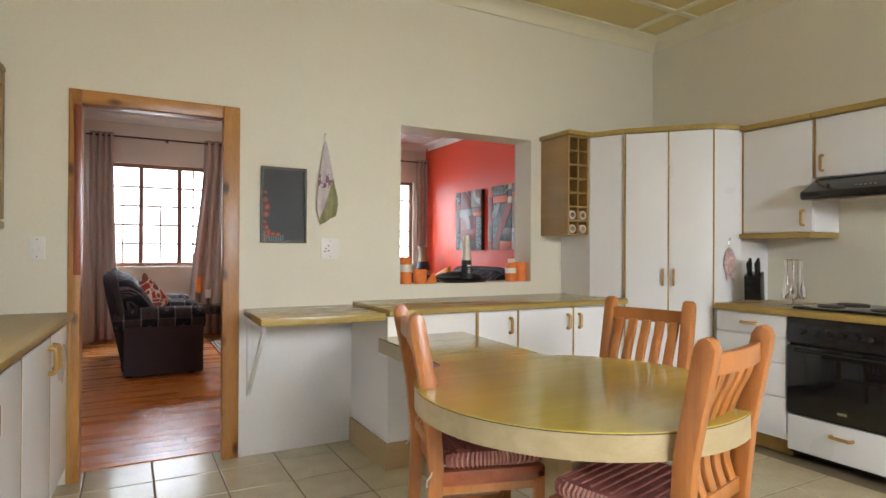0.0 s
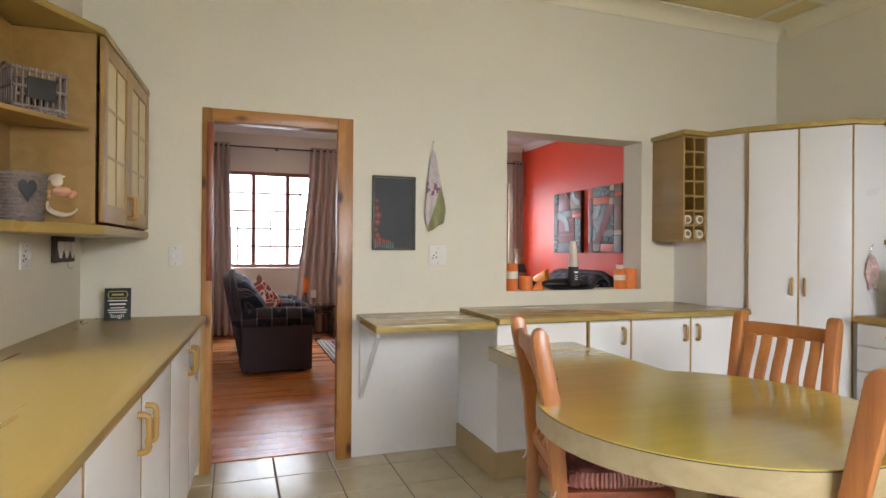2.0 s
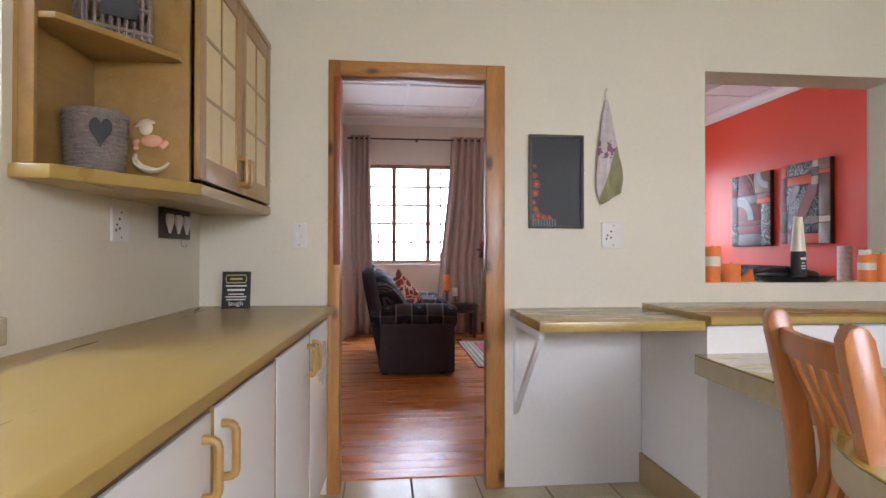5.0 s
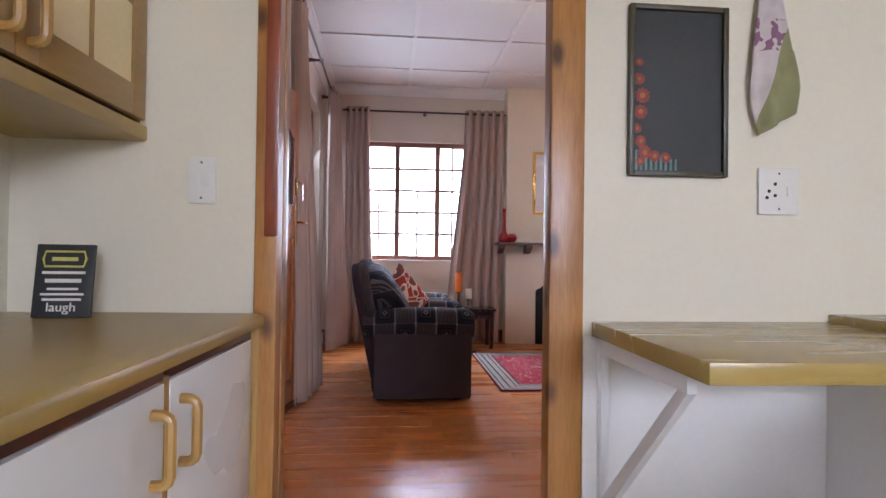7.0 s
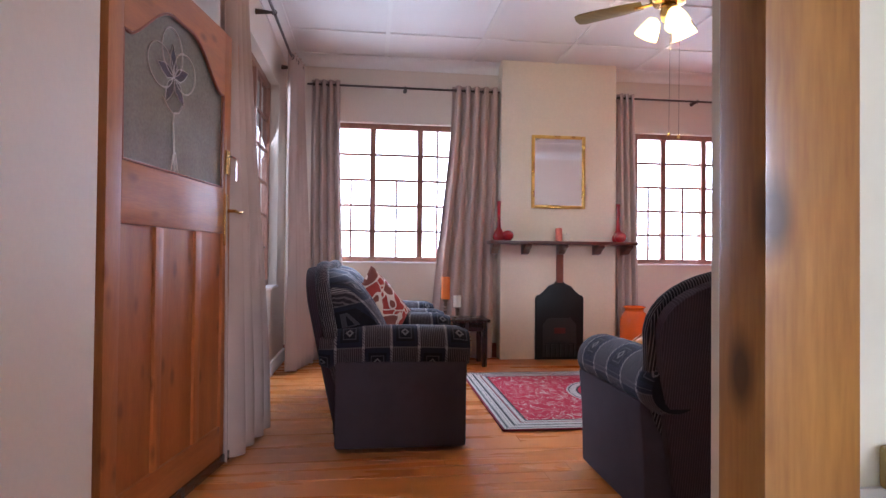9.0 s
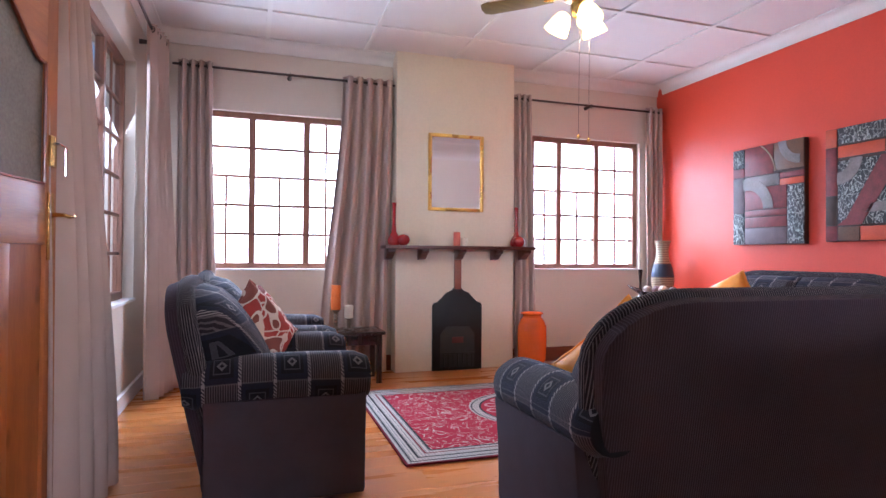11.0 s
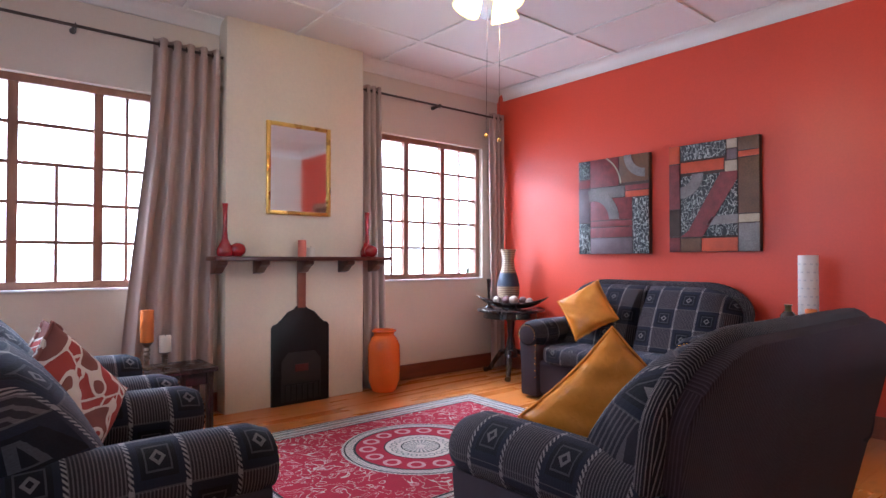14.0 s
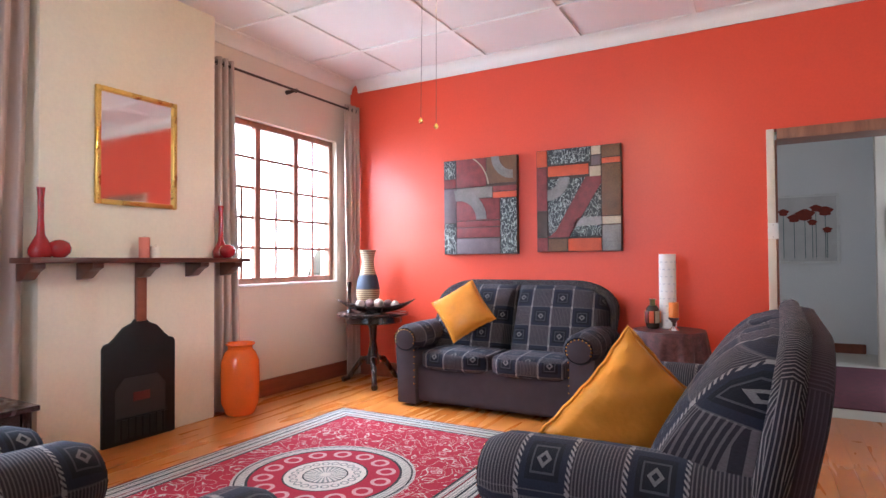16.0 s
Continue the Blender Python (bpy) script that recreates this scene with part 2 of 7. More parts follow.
M_ORANGE = material("orange glaze", (0.78, 0.13, 0.008), 0.12, vary=0.06, scale=5, bump=0.03, coat=0.5)
M_ORANGEWAX = material("orange wax", (0.75, 0.20, 0.03), 0.5, vary=0.1, scale=20)
M_WHITEWAX = material("ivory wax", (0.76, 0.70, 0.58), 0.5, vary=0.05)
M_PINKWAX = material("coral wax", (0.66, 0.18, 0.12), 0.5, vary=0.05)
M_REDGLASS = material("ruby glazed ceramic", (0.32, 0.006, 0.008), 0.08, vary=0.1, bump=0.0, coat=0.6)
M_WICKER = material("grey wicker", (0.22, 0.18, 0.16), 0.8, vary=0.3, scale=40, fine=160, bump=0.8, dist=0.004)
M_CREAM = material("cream glazed ceramic", (0.75, 0.66, 0.52), 0.2, vary=0.06, bump=0.0)
M_SALMON = material("salmon glazed ceramic", (0.74, 0.40, 0.26), 0.25, vary=0.06, bump=0.0)
M_SEATCUSH = material("dusty red woven seat cushion", (0.34, 0.125, 0.11), 0.85, vary=0.3, scale=30, fine=220, bump=0.9, dist=0.004, spec=0.2)
M_SEATPIPE = material("pink woven cushion edge", (0.52, 0.26, 0.21), 0.85, vary=0.2, scale=40, fine=260, bump=0.8, dist=0.003)
M_STRING = material("white tie string", (0.7, 0.66, 0.6), 0.8)

# ---- building helpers ----


def box(bm, x0, x1, y0, y1, z0, z1, bevel=0.0, m=None):
    """Adds a box, with rounded edges if a bevel is given, to a bmesh."""
    r = bmesh.ops.create_cube(bm, size=1.0)
    vs = r["verts"]
    bmesh.ops.scale(bm, vec=(x1 - x0, y1 - y0, z1 - z0), verts=vs)
    bmesh.ops.translate(bm, vec=((x0 + x1) / 2, (y0 + y1) / 2, (z0 + z1) / 2), verts=vs)
    if bevel:
        es = list({e for v in vs for e in v.link_edges})
        out = bmesh.ops.bevel(bm, geom=es, offset=bevel, segments=2, profile=0.6, affect="EDGES", clamp_overlap=True)
        vs = list({v for f in out["faces"] for v in f.verts} | {v for v in vs if v.is_valid})
    if m is not None:
        bmesh.ops.transform(bm, matrix=m, verts=vs)
    return bm


def slab(x0, x1, y0, y1, z0, z1, bevel=0.0, m=None):
    return box(bmesh.new(), x0, x1, y0, y1, z0, z1, bevel, m)


def lathe(profile, steps=28, m=None, bm=None):
    """A turned shape from (radius, height) pairs."""
    bm = bm or bmesh.new()
    rings = []
    for r, z in profile:
        rings.append([bm.verts.new((r * math.cos(a), r * math.sin(a), z)) for a in [2 * math.pi * i / steps for i in range(steps)]] if r > 1e-5 else [bm.verts.new((0, 0, z))])
    for a, b in zip(rings, rings[1:]):
        for i in range(steps):
            j = (i + 1) % steps
            if len(a) == 1 and len(b) == 1:
                continue
            if len(a) == 1:
                bm.faces.new((a[0], b[j], b[i]))
            elif len(b) == 1:
                bm.faces.new((a[i], a[j], b[0]))
            else:
                bm.faces.new((a[i], a[j], b[j], b[i]))
    if m is not None:
        bmesh.ops.transform(bm, matrix=m, verts=[v for ring in rings for v in ring])
    return bm


def tube(path, radius, steps=8, bm=None, closed=False):
    """A round bar along a path of points."""
    bm = bm or bmesh.new()
    pts = [Vector(p) for p in path]
    rings = []
    n = len(pts)
    for i, p in enumerate(pts):
        d = (pts[(i + 1) % n] - pts[i - 1]) if closed else (pts[min(i + 1, n - 1)] - pts[max(i - 1, 0)])
        q = d.to_track_quat("Z", "X") if i == 0 else last.rotation_difference(d) @ q
        last = d
        r = radius[i] if isinstance(radius, (list, tuple)) else radius
        rings.append([bm.verts.new(p + q @ Vector((r * math.cos(a), r * math.sin(a), 0))) for a in [2 * math.pi * k / steps for k in range(steps)]])
    pairs = list(zip(rings, rings[1:])) + ([(rings[-1], rings[0])] if closed else [])
    for a, b in pairs:
        for k in range(steps):
            bm.faces.new((a[k], a[(k + 1) % steps], b[(k + 1) % steps], b[k]))
    if not closed:
        bm.faces.new(list(reversed(rings[0])))
        bm.faces.new(rings[-1])
    return bm


def prism(outline, lo, hi, axis="z", bevel=0.0, bm=None):
    """An outline drawn out along one axis. For x the outline is (y, z), for y it is (x, z), for z (x, y)."""
    bm = bm or bmesh.new()
    place = {"x": lambda a, b, h: (h, a, b), "y": lambda a, b, h: (a, h, b), "z": lambda a, b, h: (a, b, h)}[axis]
    lower = [bm.verts.new(place(a, b, lo)) for a, b in outline]
    upper = [bm.verts.new(place(a, b, hi)) for a, b in outline]
    n = len(outline)
    fs = [bm.faces.new(list(reversed(lower))), bm.faces.new(upper)]
    for i in range(n):
        fs.append(bm.faces.new((lower[i], lower[(i + 1) % n], upper[(i + 1) % n], upper[i])))
    bmesh.ops.recalc_face_normals(bm, faces=fs)
    if bevel:
        bmesh.ops.bevel(bm, geom=list({e for f in fs for e in f.edges}), offset=bevel, segments=2, profile=0.6, affect="EDGES", clamp_overlap=True)
    return bm


def mesh_of(name, bm, mat, smooth=True):
    me = bpy.data.meshes.new(name)
    bmesh.ops.recalc_face_normals(bm, faces=bm.faces)
    bm.to_mesh(me)
    bm.free()
    for mm in (mat if isinstance(mat, (list, tuple)) else [mat]):
        me.materials.append(mm)
    if smooth:
        me.shade_smooth()
        me.set_sharp_from_angle(angle=radians(38))
    return me


def part(name, bm, mat, parent, label="", smooth=True):
    ob = new(name, mesh_of(name, bm, mat, smooth))
    ob.parent = parent
    if label:
        tagged(ob, label)
    return ob


def thing(name, m, label, category, group=""):
    ob = new(name)
    ob.empty_display_size = 0.05
    ob.matrix_world = m
    return tagged(ob, label, category, group)


def solid(name, bm, mat, label, category, group="", m=None, smooth=True):
    """A thing of one mesh."""
    ob = new(name, mesh_of(name, bm, mat, smooth))
    if m is not None:
        ob.matrix_world = m
    return tagged(ob, label, category, group)


def structure(name, bm, mat, label, category, m=None, smooth=False):
    return tagged(solid(name, bm, mat, label, category, "", m, smooth), kind="structure")


def wall_mesh(axis, u0, u1, v0, v1, z0, z1, openings=()):
    """A wall along x or y, from u0 to u1, between the faces v0 and v1, with openings (ua, ub, za, zb) through it."""
    bm = bmesh.new()

    def put(a, b, c, d):
        if b - a < 1e-4 or d - c < 1e-4:
            return
        if axis == "x":
            box(bm, a, b, v0, v1, c, d)
        else:
            box(bm, v0, v1, a, b, c, d)
    at = u0
    for ua, ub, za, zb in sorted(openings):
        put(at, ua, z0, z1)
        put(ua, ub, z0, za)
        put(ua, ub, zb, z1)
        at = ub
    put(at, u1, z0, z1)
    return bm


# ---- the setting ----
H = 3.12
LEFT = pose(-0.20, 3.53, 0, 0, 0, -2.3)      # the kitchen's window side stands a little askew

structure("wall_between", wall_mesh("x", -1.2, 4.72, 3.53, 3.73, 0, H, [(-0.217, 0.645, 0, 2.085), (1.70, 2.81, 1.005, 2.10)]), M_KWALL, "cream painted wall with a doorway and a serving hatch", "wall")
structure("wall_living_side", wall_mesh("x", -0.66, 4.72, 3.73, 3.745, 0, H, [(-0.217, 0.645, 0, 2.085), (1.70, 2.81, 1.005, 2.10)]), M_LWALL, "beige painted wall face of the sitting room", "wall")
structure("wall_north", wall_mesh("x", -0.95, 4.98, 9.11, 9.33, 0, H, [(-0.25, 1.12, 1.0, 2.45), (3.10, 4.48, 1.0, 2.45)]), M_LWALL, "beige painted wall with two wooden windows", "wall")
structure("wall_west", wall_mesh("y", 3.73, 9.11, -0.88, -0.66, 0, H, [(5.02, 6.26, 0, 2.24), (6.70, 8.62, 0.78, 2.66)]), M_LWALL, "beige painted wall with a wooden window and a doorway", "wall")
# Unseen slab added behind the door leaf to keep daylight out.
structure("wall_recess", slab(-0.98, -0.88, 4.92, 6.36, 0, 2.34), M_WHITEWALL, "added slab that closes the recess behind the door", "wall")
structure("wall_east", wall_mesh("y", 3.745, 9.11, 4.72, 4.84, 0, H, [(4.20, 5.176, 0, 2.165)]), M_RED, "bright red painted wall with a doorway", "wall")
structure("wall_hall", wall_mesh("y", 2.6, 9.11, 4.84, 4.98, 0, H, [(4.20, 5.176, 0, 2.165)]), M_LWALL, "beige hall side of the wall", "wall")
structure("chimney_breast", slab(1.55, 2.80, 8.93, 9.11, 0, H, 0.012), M_CHIMNEY, "plain plastered beige chimney breast", "chimney breast", smooth=True)
structure("ceiling_living", slab(-0.88, 4.84, 3.73, 9.33, H, H + 0.1), M_CEIL, "white boarded ceiling with cover strips", "ceiling")
strips = bmesh.new()
for x in (-0.55, 0.35, 1.25, 2.14, 3.05, 3.96):
    box(strips, x - 0.02, x + 0.02, 3.75, 9.10, H - 0.014, H + 0.004)
for y in (3.85, 4.75, 5.65, 6.56, 7.46, 8.40):
    box(strips, -0.65, 4.71, y - 0.02, y + 0.02, H - 0.012, H + 0.004)
structure("ceiling_strips", strips, M_CORNICE, "white wooden cover strips under the ceiling boards", "trim")


def cornice(name, axis, a, b, wall, side, mat, size=0.11):
    """A coved strip between wall and ceiling; side is the way into the room."""
    pts = [(0, -size), (0.012, -size), (0.016, -size + 0.015)]
    pts += [(0.016 + (size - 0.03) * (1 - math.cos(t)), -size + 0.015 + (size - 0.03) * math.sin(t)) for t in [k * math.pi / 10 for k in range(1, 6)]]
    pts += [(size, -0.012), (size, 0), (0, 0)]
    bm = prism([(wall + side * p, H + q - 0.002) for p, q in pts], a, b, "x" if axis == "x" else "y")
    return structure(name, bm, mat, "coved plaster cornice", "cornice", smooth=True)


cornice("cornice_north_1", "x", -0.66, 1.55, 9.108, -1, M_CORNICE)
cornice("cornice_north_2", "x", 2.80, 4.72, 9.108, -1, M_CORNICE)
cornice("cornice_east", "y", 3.745, 9.0, 4.718, -1, M_CORNICE)
cornice("cornice_west", "y", 3.745, 9.0, -0.658, 1, M_CORNICE)
cornice("cornice_south", "x", -0.66, 4.72, 3.747, 1, M_CORNICE)

# Added panel: its whiter colour stands in for daylight on the lower wall.
structure("wall_panel_under_shelf", slab(0.648, 1.352, 3.525, 3.531, 0.0, 0.845), M_WHITEWALL, "panel below the counter shelf, whitened for daylight", "wall")

# kitchen shell
structure("wall_kitchen_west", wall_mesh("y", -6.2, 0.02, -0.86, -0.61, 0, H, [(-3.57, -1.37, 1.0, 2.3)]), M_KWALL, "cream painted kitchen wall with a window", "wall", LEFT)
structure("wall_kitchen_east", wall_mesh("y", -2.4, 3.53, 4.15, 4.35, 0, H), M_KWALL, "cream painted kitchen wall behind the stove", "wall")
# Unseen wall; its opening is assumed, to let the back lamp in.
structure("wall_kitchen_south", wall_mesh("x", -1.4, 4.35, -2.4, -2.2, 0, H, [(0.4, 2.9, 1.0, 2.4)]), M_KWALL, "cream painted kitchen wall out of view with an assumed window", "wall")
structure("ceiling_kitchen", slab(-1.4, 4.35, -2.4, 3.73, H, H + 0.1), M_KCEIL, "cream panelled kitchen ceiling", "ceiling")
kstrips = bmesh.new()
for x in (0.2, 1.4, 2.6, 3.8):
    box(kstrips, x - 0.022, x + 0.022, -2.2, 3.52, H - 0.014, H + 0.004)
for y in (0.6, 1.8, 3.0):
    box(kstrips, -0.9, 4.14, y - 0.022, y + 0.022, H - 0.012, H + 0.004)
structure("ceiling_strips_kitchen", kstrips, M_KCORNICE, "cream cover strips under the kitchen ceiling", "trim")
cornice("cornice_kitchen_north", "x", -0.9, 4.15, 3.532, -1, M_KCORNICE)
cornice("cornice_kitchen_east", "y", -2.2, 3.42, 4.152, -1, M_KCORNICE)

# hall beyond the red wall
structure("wall_hall_far", slab(8.6, 8.75, 2.6, 6.2, 0, H), M_WHITEWALL, "plain pale end wall of the hall", "wall")
structure("wall_hall_north", slab(4.98, 8.6, 5.75, 5.9, 0, H), M_WHITEWALL, "plain pale hall wall", "wall")
# Unseen wall with a made-up opening for the hall fill lamp.
structure("wall_hall_south", wall_mesh("x", 4.98, 8.6, 2.75, 2.9, 0, H, [(6.6, 7.8, 1.0, 2.3)]), M_WHITEWALL, "plain pale hall wall", "wall")
structure("wall_hall_nook", slab(7.6, 7.72, 2.9, 4.12, 0, H), M_LWALL, "cream projecting wall in the hall", "wall")
structure("ceiling_hall", slab(4.84, 8.75, 2.6, 6.2, H, H + 0.1), M_CEIL, "white hall ceiling", "ceiling")
structure("floor_hall", slab(4.98, 8.75, 2.6, 6.2, -0.1, 0.0), material("pale hall tile", (0.55, 0.50, 0.42), 0.35, vary=0.08), "pale tiled hall floor", "floor")
structure("baseboard_hall", slab(8.575, 8.6, 4.12, 5.75, 0, 0.12, 0.004), M_SKIRT, "dark red skirting in the hall", "baseboard")

# skirting
structure("baseboard_north", slab(2.80, 4.72, 9.088, 9.11, 0, 0.15, 0.005), M_SKIRT, "red-brown wooden skirting", "baseboard")
structure("baseboard_north_left", slab(-0.66, 1.55, 9.088, 9.11, 0, 0.15, 0.005), M_SKIRT, "red-brown wooden skirting", "baseboard")
structure("baseboard_east", slab(4.698, 4.72, 5.18, 9.088, 0, 0.15, 0.005), M_SKIRT, "red-brown wooden skirting", "baseboard")
structure("baseboard_west", slab(-0.66, -0.635, 6.5, 9.088, 0, 0.12, 0.005), M_WHITEWALL, "white painted skirting", "baseboard")
structure("ground", slab(-60, 70, -60, 80, -0.6, -0.5), material("dry lawn", (0.12, 0.13, 0.05), 0.9, vary=0.3, scale=0.5, fine=8), "open lawn round the house", "ground")


def door_frame(name, x0, x1, top, y0, y1, left, right, head, label):
    """A door's frame with jambs, a head and a stop, in a wall along x."""
    e = tagged(thing(name, pose(0, 0, 0), label, "door frame"), kind="structure")
    part("jamb", slab(x0, x0 + left, y0, y0 + 0.078, 0, top, 0.006), M_PINE, e)
    part("jamb_lining", slab(x0, x0 + left + 0.003, y0 + 0.082, y1 + 0.005, 0, top, 0.012), M_PINE, e)
    part("jamb", slab(x1 - right, x1, y0, y1 - 0.075, 0, top, 0.006), M_PINE, e)
    part("head", slab(x0 + left, x1 - right, y0 + 0.002, y1 - 0.05, top - head, top, 0.006), M_PINEX, e)
    return e


frame_kitchen = door_frame("door_frame_1", -0.217, 0.645, 2.085, 3.515, 3.66, 0.057, 0.094, 0.075, "knotty varnished pine door frame")
part("cover_strip", slab(-0.190, -0.156, 3.497, 3.5165, 1.10, 2.0, 0.004), M_REDWOOD, frame_kitchen, "red hardwood strip screwed to the jamb")
hall_frame = tagged(thing("door_frame_2", pose(0, 0, 0), "brown wooden frame of the hall doorway", "door frame"), kind="structure")
part("jamb", slab(4.71, 4.99, 4.20, 4.27, 0, 2.165, 0.006), M_WINDOWWOOD, hall_frame)
# Beige where the other jamb is wood: its lit look is put in the colour.
part("jamb", slab(4.71, 4.99, 5.122, 5.176, 0, 2.165, 0.006), M_LWALL, hall_frame, "jamb coloured beige for the light on it")
part("stop", slab(4.73, 4.97, 5.106, 5.1215, 0, 2.085, 0.003), M_WINDOWWOOD, hall_frame, "brown wooden door stop")
part("head", slab(4.712, 4.988, 4.27, 5.106, 2.085, 2.165, 0.006), M_WINDOWWOOD, hall_frame)
structure("threshold", slab(-0.168, 0.58, 3.69, 3.75, -0.02, 0.006, 0.003), M_FLOORB, "worn wooden threshold strip", "threshold")


def window(name, width, height, m, label, sections=(0.31, 0.38, 0.31), rows=5, rich=True):
    """A wooden casement window of three lights with glazing bars; local x across, y outwards, z up from the sill."""
    e = tagged(thing(name, m, label, "window"), kind="structure")
    f = 0.055
    part("window_frame", slab(0, f, 0, 0.07, 0, height, 0.004), M_WINDOWWOOD, e)
    part("window_frame", slab(width - f, width, 0, 0.07, 0, height, 0.004), M_WINDOWWOOD, e)
    part("window_frame", slab(f, width - f, 0.001, 0.069, 0, f, 0.004), M_WINDOWWOOD, e)
    part("window_frame", slab(f, width - f, 0.001, 0.069, height - f, height, 0.004), M_WINDOWWOOD, e)
    x = f
    inner = width - 2 * f
    for i, s in enumerate(sections):
        x1 = x + inner * s
        if i < len(sections) - 1:
            part("mullion", slab(x1 - 0.03, x1 + 0.03, 0.002, 0.066, f, height - f, 0.004), M_WINDOWWOOD, e)
        a, b = x + (0.03 if i else 0), x1 - (0.03 if i < len(sections) - 1 else 0)
        for r in range(1, rows):
            z = f + (height - 2 * f) * r / rows
            part("glazing_bar", slab(a, b, 0.02, 0.045, z - 0.013, z + 0.013, 0.003), M_WINDOWWOOD, e)
        top = height - f if i == len(sections) - 1 else f + (height - 2 * f) * 3 / rows
        part("glazing_bar", slab((a + b) / 2 - 0.011, (a + b) / 2 + 0.011, 0.022, 0.043, f, top, 0.002), M_WINDOWWOOD, e)
        p = part("pane", slab(a, b, 0.03, 0.034, f, height - f), M_PANE, e)
        p.visible_shadow = False
        x = x1
    return e


window("window_1", 1.37, 1.45, pose(-0.25, 9.16, 1.0), "red-brown wooden casement window with small panes", (0.335, 0.395, 0.27))
window("window_2", 1.38, 1.45, pose(3.10, 9.16, 1.0), "red-brown wooden casement window with small panes", (0.24, 0.38, 0.38))
window("window_3", 1.92, 1.88, pose(-0.735, 6.70, 0.78, 0, 0, 90), "dark wooden side window with glazing bars", (0.33, 0.34, 0.33), 6)
window("window_4", 2.20, 1.3, LEFT @ pose(-0.79, -3.57, 1.0, 0, 0, 90), "wooden kitchen window behind a slatted blind", (0.33, 0.34, 0.33), 4)
# Assumed window, never in view, for the added back lamp.
window("window_5", 2.5, 1.4, pose(2.9, -2.25, 1.0, 0, 0, 180), "assumed wide wooden kitchen window out of view", (0.33, 0.34, 0.33), 4)
structure("window_sill_1", slab(-0.25, 1.12, 9.095, 9.16, 0.985, 1.003, 0.005), M_WHITEWALL, "white painted window sill", "window sill")
structure("window_sill_2", slab(3.10, 4.48, 9.095, 9.16, 0.985, 1.003, 0.005), M_WHITEWALL, "white painted window sill", "window sill")
structure("window_sill_3", slab(-0.735, -0.64, 6.70, 8.62, 0.76, 0.783, 0.005), M_WHITEWALL, "white painted window sill", "window sill")
structure("window_sill_4", slab(-0.79, -0.59, -3.57, -1.37, 0.935, 1.003, 0.006), M_BEIGETILE, "tan tiled kitchen window sill", "window sill", LEFT)

# ---- kitchen things ----


def handle(parent, x, y, z, axis="z", out=(0, -1), length=0.10, mat=None, label=""):
    """A bow handle of wood or metal; out is the way it stands off its door."""
    ox, oy = out
    p = []
    for s, o in ((-0.46, 0), (-0.46, 0.010), (-0.45, 0.019), (-0.41, 0.026), (-0.34, 0.029), (0.34, 0.029), (0.41, 0.026), (0.45, 0.019), (0.46, 0.010), (0.46, 0)):
        if axis == "z":
            p.append((x + ox * o, y + oy * o, z + s * length))
        else:
            p.append((x + ox * o + abs(oy) * s * length, y + oy * o + abs(ox) * s * length, z))
    return part("handle", tube(p, 0.0095, 8), mat or M_CABEDGE, parent, label)


def cabinet_row(name, m, units, z0, z1, depth, label, group, handle_z, edge=M_CABEDGE):
    """Cabinet units side by side along local x, with doors on the local -y side; units are (width, handles)."""
    x = 0.0
    for w, hx in units:
        e = thing(name, m @ pose(x, 0, 0), label, "cabinet", group)
        part("body", slab(0.001, w - 0.001, 0.02, depth, z0, z1, 0.002), M_CABWHITE, e)
        part("edge_strip", slab(0.0, 0.012, 0.002, 0.021, z0, z1, 0.002), edge, e)
        d = part("door", slab(0.013, w - 0.003, 0.0, 0.018, z0 + 0.004, z1 - 0.004, 0.003), M_CABWHITE, e)
        if hx is not None:
            handle(d, hx if hx >= 0 else w + hx, 0.0, handle_z)
        x += w


# left run: base units, worktop, wall cabinet
for a, b, hs in ((-0.52, -0.02, 0.055), (-1.09, -0.52, -0.055), (-1.63, -1.09, 0.055), (-2.20, -1.63, -0.055), (-2.75, -2.20, 0.055), (-3.30, -2.75, -0.055), (-3.85, -3.30, 0.055)):
    e = thing("base_cabinet", LEFT @ pose(0.012, 0, 0, 0, 0, -0.6), "white melamine base cabinet with an oak edge strip", "cabinet", "base cabinets under the long worktop")
    part("body", slab(-0.59, -0.045, a + 0.001, b - 0.001, 0.10, 0.865, 0.002), M_CABWHITE, e)
    part("plinth", slab(-0.57, -0.085, a, b, 0.0, 0.10), M_CABEDGE, e)
    part("edge_strip", slab(-0.046, -0.026, a - 0.010, a + 0.010, 0.10, 0.850, 0.002), M_CABEDGE, e)
    # Strip takes a dark wood to paint the shadow line below the worktop.
    part("top_strip", slab(-0.046, -0.027, a + 0.011, b - 0.011, 0.846, 0.8665, 0.002), M_MANTEL, e, "brown strip under the worktop, darkened as its shadow")
    d = part("door", slab(-0.044, -0.025, a + 0.012, b - 0.012, 0.105, 0.842, 0.003), M_CABWHITE, e)
    handle(d, -0.025, (a if hs > 0 else b) + hs, 0.745, "z", (1, 0), 0.12)
wt = thing("worktop", LEFT @ pose(-0.013, 0, 0, 0, 0, -0.6), "long olive wood-grain laminate worktop with a rounded front", "worktop")
part("top", prism([(-0.596, 0.867), (-0.0181, 0.867), (-0.0181, 0.905), (-0.596, 0.905)], -4.2, -0.018, "y"), M_LAMINATE, wt)
part("front_edge", prism([(-0.018, 0.867), (0.008, 0.867), (0.024, 0.873), (0.028, 0.886), (0.024, 0.899), (0.010, 0.9046), (-0.018, 0.9049)], -4.2, -0.018, "y"), M_LAMINATE, wt, "rounded olive front edge")
solid("end_post", slab(-0.03, -0.012, -0.016, -0.004, 0, 0.865, 0.002), M_CABEDGE, "narrow oak filler post beside the door frame", "post", m=LEFT @ pose(0.012, 0, 0))

